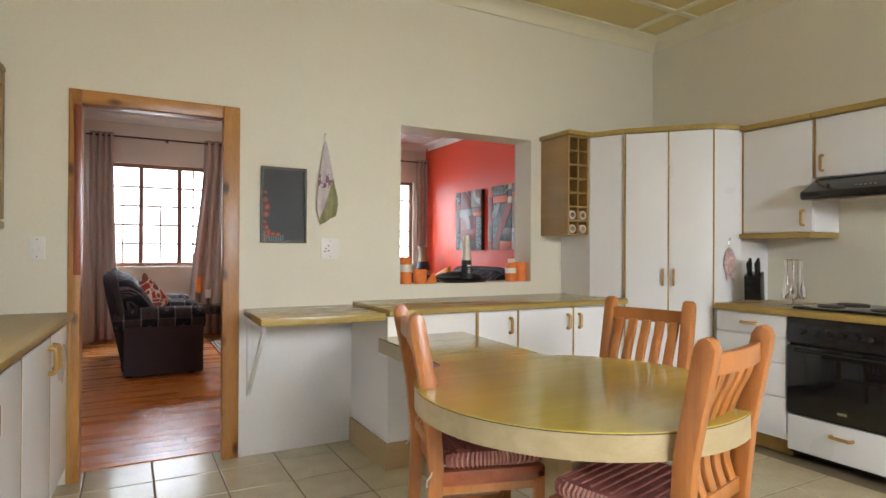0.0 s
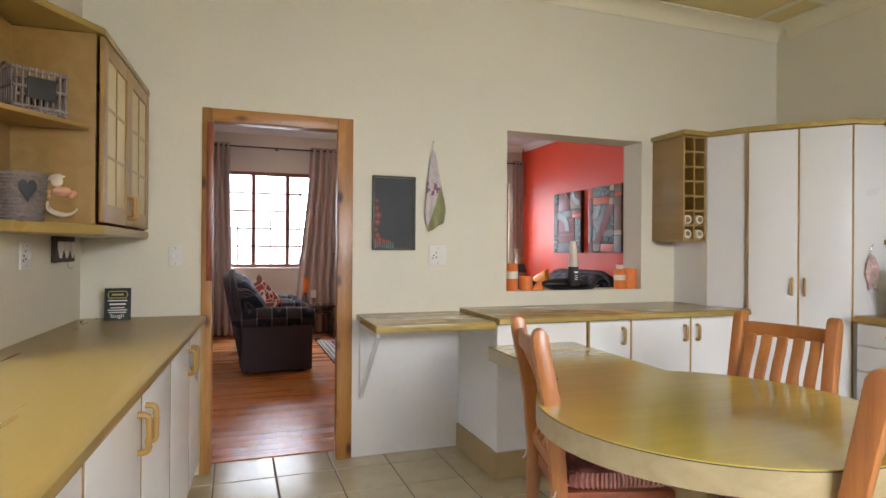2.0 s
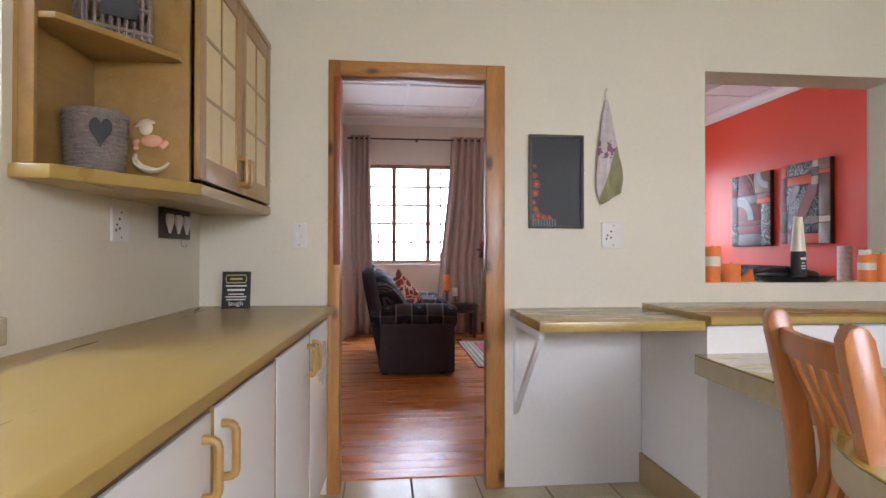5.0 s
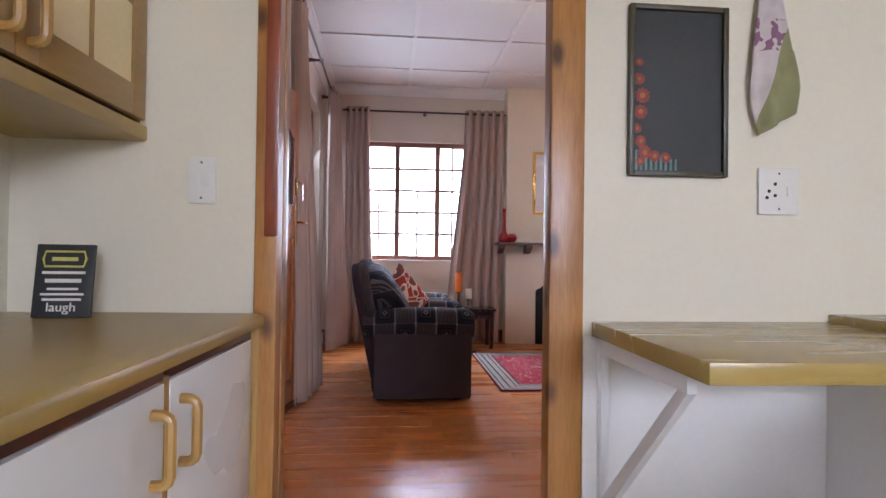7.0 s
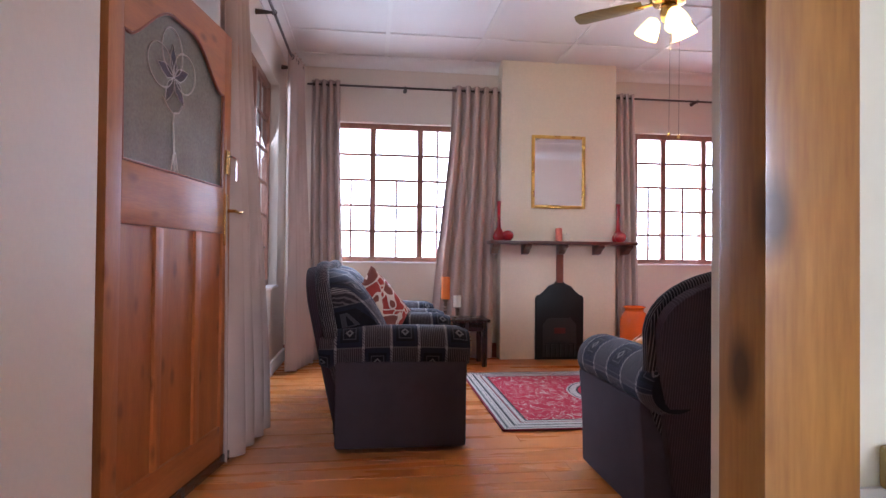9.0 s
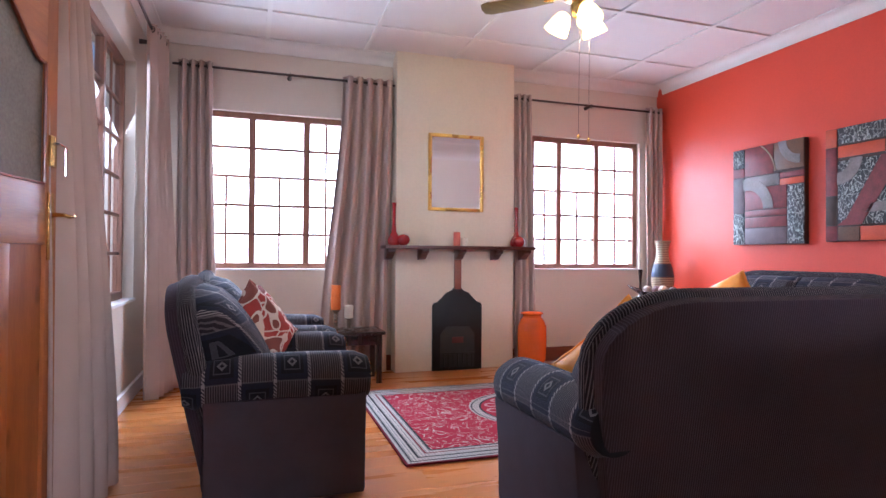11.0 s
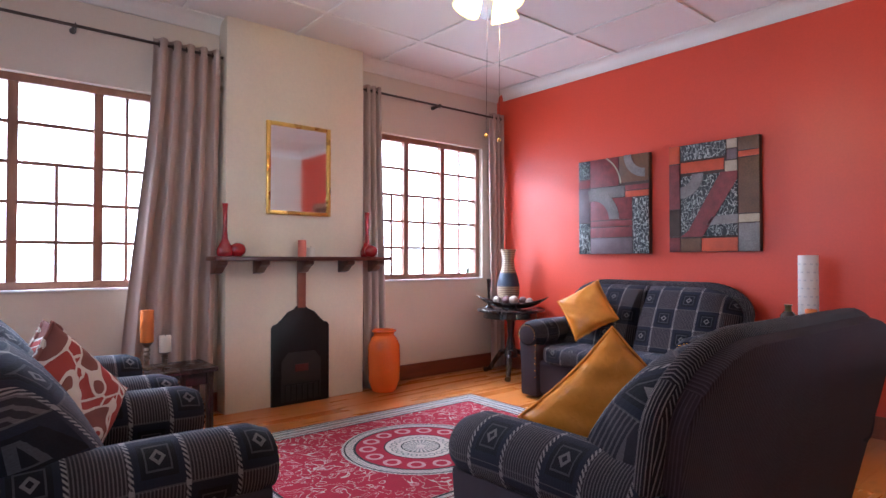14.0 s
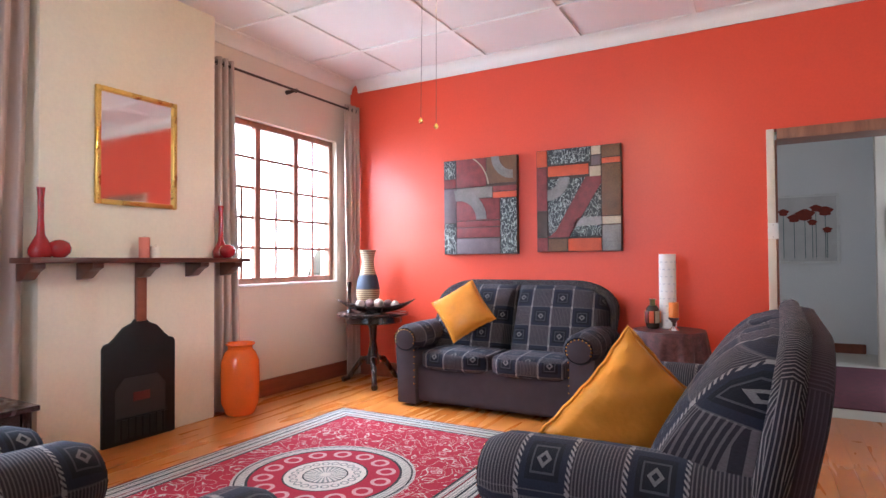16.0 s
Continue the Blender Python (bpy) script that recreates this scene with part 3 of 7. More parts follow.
wc = thing("wall_cabinet", LEFT, "light oak wall cabinet with glazed doors and open corner shelves", "cabinet")
WX, WF, Y1, Y0, YS = -0.61, -0.305, -0.01, -0.98, -1.33
part("side", slab(WX, WF, Y1 - 0.018, Y1, 1.375, 2.12, 0.002), M_SHELFWOOD, wc)
part("side", slab(WX, WF - 0.01, Y0, Y0 + 0.018, 1.375, 2.12, 0.002), M_SHELFWOOD, wc)
part("back", slab(WX, WX + 0.012, YS, Y1 - 0.018, 1.375, 2.12), M_SHELFWOOD, wc)
part("end_panel", slab(WX + 0.012, WX + 0.05, YS, YS + 0.016, 1.375, 2.12, 0.002), M_SHELFWOOD, wc)
corner = [(WX, YS - 0.02), (WX + 0.10, YS - 0.02), (WF + 0.02, Y0 + 0.02), (WF + 0.02, Y1), (WX, Y1)]
part("bottom_board", prism(corner, 1.335, 1.373, "z", 0.008), M_LAMINATE, wc, "rounded olive bottom board")
part("top_board", prism(corner, 2.122, 2.15, "z", 0.006), M_LAMINATE, wc)
part("shelf", prism([(WX + 0.013, YS + 0.017), (WX + 0.09, YS + 0.017), (WF - 0.03, Y0 - 0.03), (WF - 0.03, Y0 - 0.001), (WX + 0.013, Y0 - 0.001)], 1.74, 1.758, "z", 0.003), M_SHELFWOOD, wc)
part("shelf", slab(WX + 0.013, WF - 0.04, Y0 + 0.02, Y1 - 0.02, 1.74, 1.756), M_SHELFWOOD, wc)
# Bright warm pane colour stands in for reflected window light.
M_CABGLASS = material("obscured cabinet glass with painted reflection", (0.82, 0.68, 0.40), 0.12, vary=0.05, scale=3, bump=0.05)
for a, b, hy in ((Y0 + 0.012, -0.502, -0.535), (-0.498, Y1 - 0.012, -0.465)):
    d = part("door", slab(WF, WF + 0.018, a, a + 0.062, 1.385, 2.115, 0.003), M_SHELFWOOD, wc)
    part("stile", slab(WF, WF + 0.018, b - 0.062, b, 1.385, 2.115, 0.003), M_SHELFWOOD, d)
    part("rail", slab(WF + 0.0005, WF + 0.0175, a + 0.062, b - 0.062, 1.385, 1.46, 0.003), M_SHELFWOOD, d)
    part("rail", slab(WF + 0.0005, WF + 0.0175, a + 0.062, b - 0.062, 2.05, 2.115, 0.003), M_SHELFWOOD, d)
    part("pane", slab(WF + 0.006, WF + 0.010, a + 0.06, b - 0.06, 1.458, 2.052), M_CABGLASS, d)
    part("glazing_bar", slab(WF + 0.004, WF + 0.014, (a + b) / 2 - 0.006, (a + b) / 2 + 0.006, 1.46, 2.05), M_SHELFWOOD, d)
    for k in (1, 2):
        z = 1.46 + 0.59 * k / 3
        part("glazing_bar", slab(WF + 0.0045, WF + 0.0135, a + 0.062, b - 0.062, z - 0.006, z + 0.006), M_SHELFWOOD, d)
    handle(d, WF + 0.018, hy, 1.47, "z", (1, 0), 0.11)

# wall shelf, its bracket, the white pier and the bar
shelf = thing("wall_shelf", pose(0, 0, 0), "olive laminate counter shelf on a white bracket", "shelf")
part("top", prism([(0.672, 3.528), (0.656, 2.925), (1.333, 2.905), (1.340, 3.528)], 0.845, 0.885, "z", 0.005), M_LAMX, shelf)
part("bracket", slab(0.690, 0.712, 3.50, 3.528, 0.36, 0.845, 0.003), M_CABWHITE, shelf, "white painted bracket")
part("bracket_arm", slab(0.690, 0.712, 3.06, 3.50, 0.80, 0.845, 0.003), M_CABWHITE, shelf)
part("brace", prism([(3.50, 0.37), (3.50, 0.42), (3.10, 0.80), (3.06, 0.80)], 0.692, 0.71, "x"), M_CABWHITE, shelf)
structure("pier", slab(1.353, 1.937, 2.93, 3.53, 0.0, 0.86, 0.003), M_WHITEWALL, "white plastered pier under the bar", "wall", smooth=True)
structure("pier_skirting", slab(1.337, 1.353, 2.914, 3.52, 0, 0.15, 0.002), M_SKIRTTILE, "tan tile skirting round the pier", "baseboard")
structure("pier_skirting_front", slab(1.353, 1.937, 2.914, 2.93, 0, 0.15, 0.002), M_SKIRTTILE, "tan tile skirting round the pier", "baseboard")
bar = thing("bar_worktop", pose(0, 0, 0), "olive wood-grain bar worktop over white cabinets", "worktop")
part("top", prism([(1.358, 3.528), (1.345, 2.908), (3.19, 2.908), (3.21, 2.92), (3.10, 3.20), (3.10, 3.528)], 0.866, 0.906, "z", 0.003), M_LAMX, bar)
part("front_edge", prism([(2.9075, 0.866), (2.896, 0.867), (2.887, 0.874), (2.885, 0.886), (2.888, 0.898), (2.897, 0.905), (2.9075, 0.9055)], 1.345, 3.18, "x"), M_LAMX, bar, "rounded olive front edge")
cabinet_row("bar_cabinet", pose(1.94, 2.915, 0), ((0.302, -0.06), (0.458, -0.05), (0.44, 0.05)), 0.10, 0.862, 0.58, "white melamine cabinet under the bar worktop", "bar cabinets", 0.77)

# peninsula table
table = thing("peninsula_table", pose(0, 0, 0), "round olive-topped breakfast table joined to the bar", "table")
CX, CY, R = 1.505, 1.55, 0.587
arc = [(CX + R * math.cos(a), CY + R * math.sin(a)) for a in [radians(62 - i * (304 / 56)) for i in range(57)]]
neck = [(1.29, 2.913), (1.83, 2.913), (1.80, 2.40), (1.79, 2.17)]
outline = neck + arc + [(1.24, 2.16), (1.275, 2.40)]
part("tabletop", prism(outline, 0.748, 0.752, "z"), M_TABLE, table)
part("edge_band", prism(outline, 0.672, 0.7445, "z"), M_TABLEEDGE, table, "pale wood edge band")
part("joint_line", prism([(CX + (x - CX) * 0.997, CY + (y - CY) * 0.999) for x, y in outline], 0.7445, 0.748, "z"), M_DARK, table, "thin dark joint under the top")
part("pedestal", slab(CX - 0.10, CX + 0.10, CY - 0.10, CY + 0.10, 0.0, 0.672, 0.02), M_TABLEEDGE, table)


M_SEATWOOD = wood("red-brown seat wood", (0.20, 0.045, 0.015), (0.33, 0.09, 0.028), 0.3, "x")


def dining_chair():
    """A slat-backed wooden chair that faces local +y, with a tied-on woven cushion."""
    e = thing("dining_chair", pose(0, 0, 0), "honey-coloured wooden dining chair with curved back slats", "chair", "chairs round the breakfast table")
    for s in (-1, 1):
        x = s * 0.195
        bm = prism([(-0.245, 0.0), (-0.20, 0.0), (-0.172, 0.45), (-0.19, 0.70), (-0.238, 0.96), (-0.244, 0.99), (-0.256, 1.01), (-0.275, 1.018), (-0.293, 1.008), (-0.302, 0.985), (-0.298, 0.95), (-0.25, 0.70), (-0.228, 0.45)], x - 0.024, x + 0.024, "x", 0.010)
        part("post", bm, M_CHAIRWOOD, e)
        part("leg", slab(x - 0.02, x + 0.02, 0.17, 0.21, 0, 0.44, 0.006), M_CHAIRWOOD, e)
        part("side_rail", slab(x - 0.012, x + 0.012, -0.19, 0.17, 0.37, 0.43, 0.004), M_CHAIRWOOD, e)
        part("stretcher", slab(x - 0.010, x + 0.010, -0.21, 0.17, 0.16, 0.19, 0.004), M_CHAIRWOOD, e)
    rail = [(-0.172 + 0.344 * i / 10, -0.262 + 0.018 * (1 - ((i - 5) / 5) ** 2) * -1) for i in range(11)]
    bm = bmesh.new()
    prism([(x, y - 0.012) for x, y in rail] + [(x, y + 0.012) for x, y in reversed(rail)], 0.908, 0.968, "z", 0.006, bm)
    part("top_rail", bm, M_CHAIRWOOD, e)
    part("lower_rail", slab(-0.172, 0.172, -0.215, -0.19, 0.50, 0.545, 0.005), M_CHAIRWOOD, e)
    for i in range(5):
        x = -0.135 + 0.0675 * i
        curve = [(-0.202, 0.545), (-0.184, 0.60), (-0.178, 0.66), (-0.190, 0.74), (-0.216, 0.81), (-0.240, 0.86), (-0.258, 0.915)]
        bm = prism([(y - 0.010, z) for y, z in curve] + [(y + 0.012, z) for y, z in reversed(curve)], x - 0.021, x + 0.021, "x", 0.006)
        part("slat", bm, M_CHAIRWOOD, e)
    part("front_rail", slab(-0.175, 0.175, 0.178, 0.202, 0.37, 0.43, 0.004), M_CHAIRWOOD, e)
    part("seat", slab(-0.215, 0.215, -0.19, 0.225, 0.40, 0.455, 0.012), M_SEATWOOD, e)
    return e


def seat_cushion():
    e = thing("seat_cushion", pose(0, 0, 0), "dusty red woven seat cushion tied to a chair", "cushion", "chair cushions")
    bm = slab(-0.20, 0.20, -0.17, 0.215, 0.457, 0.515, 0.024)
    part("cover", bm, M_SEATCUSH, e)
    ribs = bmesh.new()
    for i in range(88):
        a = 2 * math.pi * i / 88
        c, q = math.cos(a), math.sin(a)
        k = 1 / (abs(c) ** 7 + abs(q) ** 7) ** (1 / 7)
        x, y = c * k, q * k
        tube([(0.192 * x, 0.0225 + 0.184 * y, 0.459), (0.204 * x, 0.0225 + 0.197 * y, 0.470), (0.206 * x, 0.0225 + 0.199 * y, 0.492), (0.195 * x, 0.0225 + 0.188 * y, 0.512)], 0.0052, 5, ribs)
    part("woven_edge", ribs, M_SEATPIPE, e, "pink woven ribbed edging")
    for j in range(11):
        y = -0.15 + 0.034 * j
        part("yarn", tube([(-0.175 + 0.35 * q / 12, y, 0.5155 + 0.0025 * math.sin(q * 2.6 + j * 3.1)) for q in range(13)], 0.0045, 5), M_SEATCUSH, e)
    for s in (-1, 1):
        part("tie", tube([(s * 0.19, -0.165, 0.47), (s * 0.205, -0.21, 0.468), (s * 0.23, -0.225, 0.45), (s * 0.215, -0.235, 0.43), (s * 0.235, -0.24, 0.415)], 0.0035, 5), M_STRING, e, "white tie string")
    return e


chair, cush = dining_chair(), seat_cushion()


def faced(cx, cy, tx, ty):
    return pose(cx, cy, 0, 0, 0, math.degrees(math.atan2(ty, tx)) - 90)


SEATS = [faced(1.270, 1.855, 0.959, -0.282), faced(1.50, 1.205, -0.235, 0.972), faced(1.965, 1.785, -0.969, -0.246)]
for i, mm in enumerate(SEATS):
    if i == 0:
        chair.matrix_world, cush.matrix_world = mm, mm
    else:
        copy_thing(chair, mm), copy_thing(cush, mm)

# pantry, wine rack, stove side
pantry = thing("corner_pantry", pose(0, 0, 0), "tall white corner pantry with oak edged double doors", "cabinet")
PA, PB = Vector((3.235, 2.975)), Vector((3.625, 2.525))
along = (PB - PA).normalized()
face_turn = math.degrees(math.atan2(along.y, along.x))
PW = (PB - PA).length
part("body", prism([(3.112, 3.525), (3.112, 3.20), (3.23, 2.99), (3.635, 2.535), (3.84, 2.472), (4.147, 2.472), (4.147, 3.525)], 0.0, 2.095), M_CABWHITE, pantry, smooth=False)
part("cornice_board", prism([(3.112, 3.525), (3.112, 3.17), (3.215, 2.96), (3.62, 2.505), (3.84, 2.472), (4.147, 2.472), (4.147, 3.525)], 2.097, 2.132, "z", 0.006), M_LAMX, pantry, "olive top moulding")
fm = pose(PA.x, PA.y, 0, 0, 0, face_turn)
for a, b, hx in ((0.012, PW / 2 - 0.006, PW / 2 - 0.035), (PW / 2 + 0.006, PW - 0.012, PW / 2 + 0.035)):
    d = part("door", slab(a, b, -0.022, -0.003, 0.10, 2.085, 0.003, fm), M_CABWHITE, pantry)
    hp = fm @ Vector((hx, -0.022, 1.06))
    n = fm.to_3x3() @ Vector((0, -1, 0))
    part("handle", tube([hp + n * o + Vector((0, 0, s * 0.11)) for s, o in ((-0.5, 0), (-0.45, 0.024), (0.45, 0.024), (0.5, 0))], 0.008, 8), M_CABEDGE, d)
for a in (0.0, PW / 2 - 0.0045, PW - 0.011):
    part("edge_strip", slab(a, a + 0.010, -0.0235, -0.001, 0.08, 2.09, 0.002, fm), M_CABEDGE, pantry)

rack = thing("wine_rack", pose(0, 0, 0), "oak wall wine rack with two columns of holes", "wine rack")
RX0, RX1, RY0, RY1, RZ0, RZ1 = 2.905, 3.108, 3.21, 3.528, 1.36, 2.10
part("side", slab(RX0, RX0 + 0.016, RY0, RY1, RZ0, RZ1, 0.002), M_SHELFWOOD, rack)
part("side", slab(RX1 - 0.016, RX1, RY0, RY1, RZ0, RZ1, 0.002), M_SHELFWOOD, rack)
part("divider", slab((RX0 + RX1) / 2 - 0.006, (RX0 + RX1) / 2 + 0.006, RY0 + 0.004, RY1, RZ0 + 0.01, RZ1), M_SHELFWOOD, rack)
part("back", slab(RX0 + 0.016, RX1 - 0.016, RY1 - 0.01, RY1 - 0.001, RZ0, RZ1), M_SHELFWOOD, rack)
for k in range(8):
    z = RZ0 + (RZ1 - RZ0 - 0.014) * k / 7
    part("shelf", slab(RX0 + 0.016, RX1 - 0.016, RY0 + 0.002, RY1 - 0.01, z, z + 0.012), M_SHELFWOOD, rack)
part("top_board", prism([(RX0 - 0.02, RY1), (RX0 - 0.02, RY0 - 0.03), (RX1 + 0.0, RY0 - 0.03), (RX1, RY1)], RZ1 + 0.002, RZ1 + 0.034, "z", 0.006), M_LAMX, rack)
for k in (0, 1):
    for cx in (RX0 + 0.05, RX1 - 0.05):
        z = RZ0 + (RZ1 - RZ0 - 0.014) * k / 7 + 0.012
        solid("napkin_ring", lathe([(0.020, 0), (0.033, 0), (0.034, 0.01), (0.034, 0.10), (0.031, 0.11), (0.021, 0.11), (0.020, 0)], 20, pose(cx, RY0 + 0.115, z + 0.035, 90)), M_CREAM, "cream rolled mat end in the wine rack", "roll", "rolls in the wine rack")

for i, (z0, z1) in enumerate(((0.725, 0.85), (0.57, 0.715), (0.36, 0.56), (0.15, 0.35))):
    if i == 0:
        drawers = thing("drawer_unit", pose(0.15, 0.075, 0), "white drawer unit with small oak handles", "drawer unit")
        part("body", slab(3.43, 3.998, 1.91, 2.385, 0.10, 0.855, 0.002), M_CABWHITE, drawers)
        part("plinth", slab(3.48, 3.95, 1.91, 2.385, 0.0, 0.10), M_CABEDGE, drawers)
    d = part("drawer", slab(3.41, 3.429, 1.915, 2.382, z0, z1, 0.003), M_CABWHITE, drawers)
    if i == 0:
        handle(d, 3.41, 2.15, 0.79, "y", (-1, 0), 0.10)
solid("stove_worktop", prism([(3.39, 0.858), (3.998, 0.858), (3.998, 0.898), (3.405, 0.898), (3.395, 0.89), (3.39, 0.878)], 0.2, 2.39, "y"), M_LAMINATE, "olive wood-grain worktop beside the stove", "worktop", m=pose(0.15, 0.075, 0))
oven = thing("oven", pose(0.15, 0.075, 0), "built-in black oven with white drawer below", "oven")
part("body", slab(3.44, 3.998, 1.30, 1.908, 0.04, 0.856), M_BLACKIRON, oven)
part("control_panel", slab(3.405, 3.44, 1.302, 1.906, 0.70, 0.855, 0.006), M_BLACKGLOSS, oven)
od = part("oven_door", slab(3.40, 3.44, 1.304, 1.904, 0.28, 0.69, 0.008), M_BLACKGLASS, oven, "black glass oven door")
part("door_handle", tube([(3.40, 1.36, 0.665), (3.368, 1.37, 0.665), (3.368, 1.84, 0.665), (3.40, 1.85, 0.665)], 0.009, 8), M_BLACKGLOSS, od)
for k in range(7):
    part("knob", lathe([(0.0, 0.024), (0.014, 0.024), (0.018, 0.0), (0.0, 0.0)], 16, pose(3.405, 1.37 + 0.075 * k, 0.775, 0, -90)), M_BLACKGLOSS, oven)
part("badge", slab(3.3985, 3.40, 1.57, 1.62, 0.33, 0.345), M_CHROME, oven)
wd = part("drawer", slab(3.41, 3.44, 1.304, 1.904, 0.06, 0.27, 0.004), M_CABWHITE, oven)
handle(wd, 3.41, 1.6, 0.20, "y", (-1, 0), 0.12)
base2 = thing("base_cabinet", pose(0.15, 0.075, 0), "white melamine base cabinet beside the oven", "cabinet")
part("body", slab(3.43, 3.998, 0.2, 1.298, 0.0, 0.856), M_CABWHITE, base2)
part("door", slab(3.41, 3.429, 0.75, 1.293, 0.1, 0.85, 0.003), M_CABWHITE, base2)
part("door", slab(3.41, 3.429, 0.205, 0.745, 0.1, 0.85, 0.003), M_CABWHITE, base2)
hob = thing("hob", pose(0.15, 0.075, 0), "black electric hob with four plates", "hob")
part("plate", slab(3.45, 3.97, 1.30, 1.90, 0.899, 0.915, 0.006), M_BLACKGLOSS, hob)
for x, y, r in ((3.585, 1.45, 0.085), (3.585, 1.75, 0.07), (3.83, 1.45, 0.07), (3.83, 1.75, 0.085)):
    part("burner", lathe([(0, 0.926), (r * 0.9, 0.926), (r, 0.922), (r, 0.915), (0, 0.915)], 24, pose(x, y, 0)), M_BLACKIRON, hob)
for a, b, z0, z1, hy in ((1.99, 2.468, 1.37, 2.08, 2.045), (1.47, 1.985, 1.705, 2.08, 1.93), (0.95, 1.465, 1.705, 2.08, 1.03), (0.40, 0.945, 1.37, 2.08, 0.87)):
    e = thing("stove_wall_cabinet", pose(0, 0, 0), "white wall cabinet with an oak edge strip", "cabinet", "wall cabinets over the stove")
    part("body", slab(3.86, 4.148, a + 0.001, b - 0.001, z0, z1, 0.002), M_CABWHITE, e)
    d = part("door", slab(3.84, 3.859, a + 0.004, b - 0.013, z0 + 0.004, z1 - 0.004, 0.003), M_CABWHITE, e)
    part("edge_strip", slab(3.841, 3.861, b - 0.012, b, z0, z1, 0.002), M_CABEDGE, e)
    handle(d, 3.84, hy, z0 + 0.09, "z", (-1, 0), 0.10)
    part("cornice_board", slab(3.81, 4.148, a, b, 2.082, 2.117, 0.006), M_LAMINATE, e)
    if z0 < 1.5:
        part("bottom_board", slab(3.81, 4.148, a, b, 1.335, 1.368, 0.006), M_LAMINATE, e)
hood = thing("cooker_hood", pose(0, 0.02, 0.02), "black slimline cooker hood", "cooker hood")
part("canopy", prism([(4.14, 1.54), (3.68, 1.54), (3.665, 1.555), (3.665, 1.585), (3.84, 1.677), (4.14, 1.677)], 1.30, 1.95, "y", 0.006), M_BLACKGLOSS, hood)
part("filter", slab(3.72, 4.12, 1.34, 1.91, 1.53, 1.539), M_CHROME, hood, "pale metal underside")
for k in range(5):
    part("button", slab(3.70, 3.706, 1.55 + 0.025 * k, 1.562 + 0.025 * k, 1.60, 1.61), M_CHROME, hood)

block = thing("knife_block", pose(3.79, 2.34, 0.9, 0, 0, 20), "black knife block with black handled knives", "knife block")
part("block", prism([(-0.05, 0), (0.06, 0), (0.035, 0.21), (-0.065, 0.18)], -0.05, 0.05, "y", 0.004), M_BLACKGLOSS, block)
part("plinth", slab(-0.052, 0.062, -0.052, 0.052, 0.0, 0.02), M_CHROME, block)
for k in range(6):
    x, y = -0.045 + 0.03 * (k % 3), -0.025 + 0.05 * (k // 3)
    part("knife_handle", tube([(x, y, 0.18), (x - 0.02, y, 0.24 + 0.012 * (k % 3)), (x - 0.03, y, 0.27 + 0.015 * (k % 3))], [0.008, 0.011, 0.009], 8), M_BLACKGLOSS, block)
uten = thing("utensil_stand", pose(3.86, 2.12, 0.9), "chrome stand with hanging steel kitchen utensils", "utensil stand")
part("base", lathe([(0, 0), (0.06, 0), (0.06, 0.008), (0.01, 0.014), (0, 0.014)], 24), M_CHROME, uten)
part("pole", tube([(0, 0, 0.01), (0, 0, 0.30)], 0.006, 8), M_CHROME, uten)
for k in range(5):
    a = k * 1.256
    c, s = math.cos(a), math.sin(a)
    part("utensil", tube([(0.05 * c, 0.05 * s, 0.285), (0.052 * c, 0.052 * s, 0.15), (0.055 * c, 0.055 * s, 0.10), (0.058 * c, 0.058 * s, 0.04)], [0.004, 0.005, 0.02, 0.016], 8), M_CHROME, uten)
part("ring", tube([(0.05 * math.cos(a), 0.05 * math.sin(a), 0.29) for a in [k * math.pi / 8 for k in range(16)]], 0.004, 6, closed=True), M_CHROME, uten)

# ---- sitting room things ----


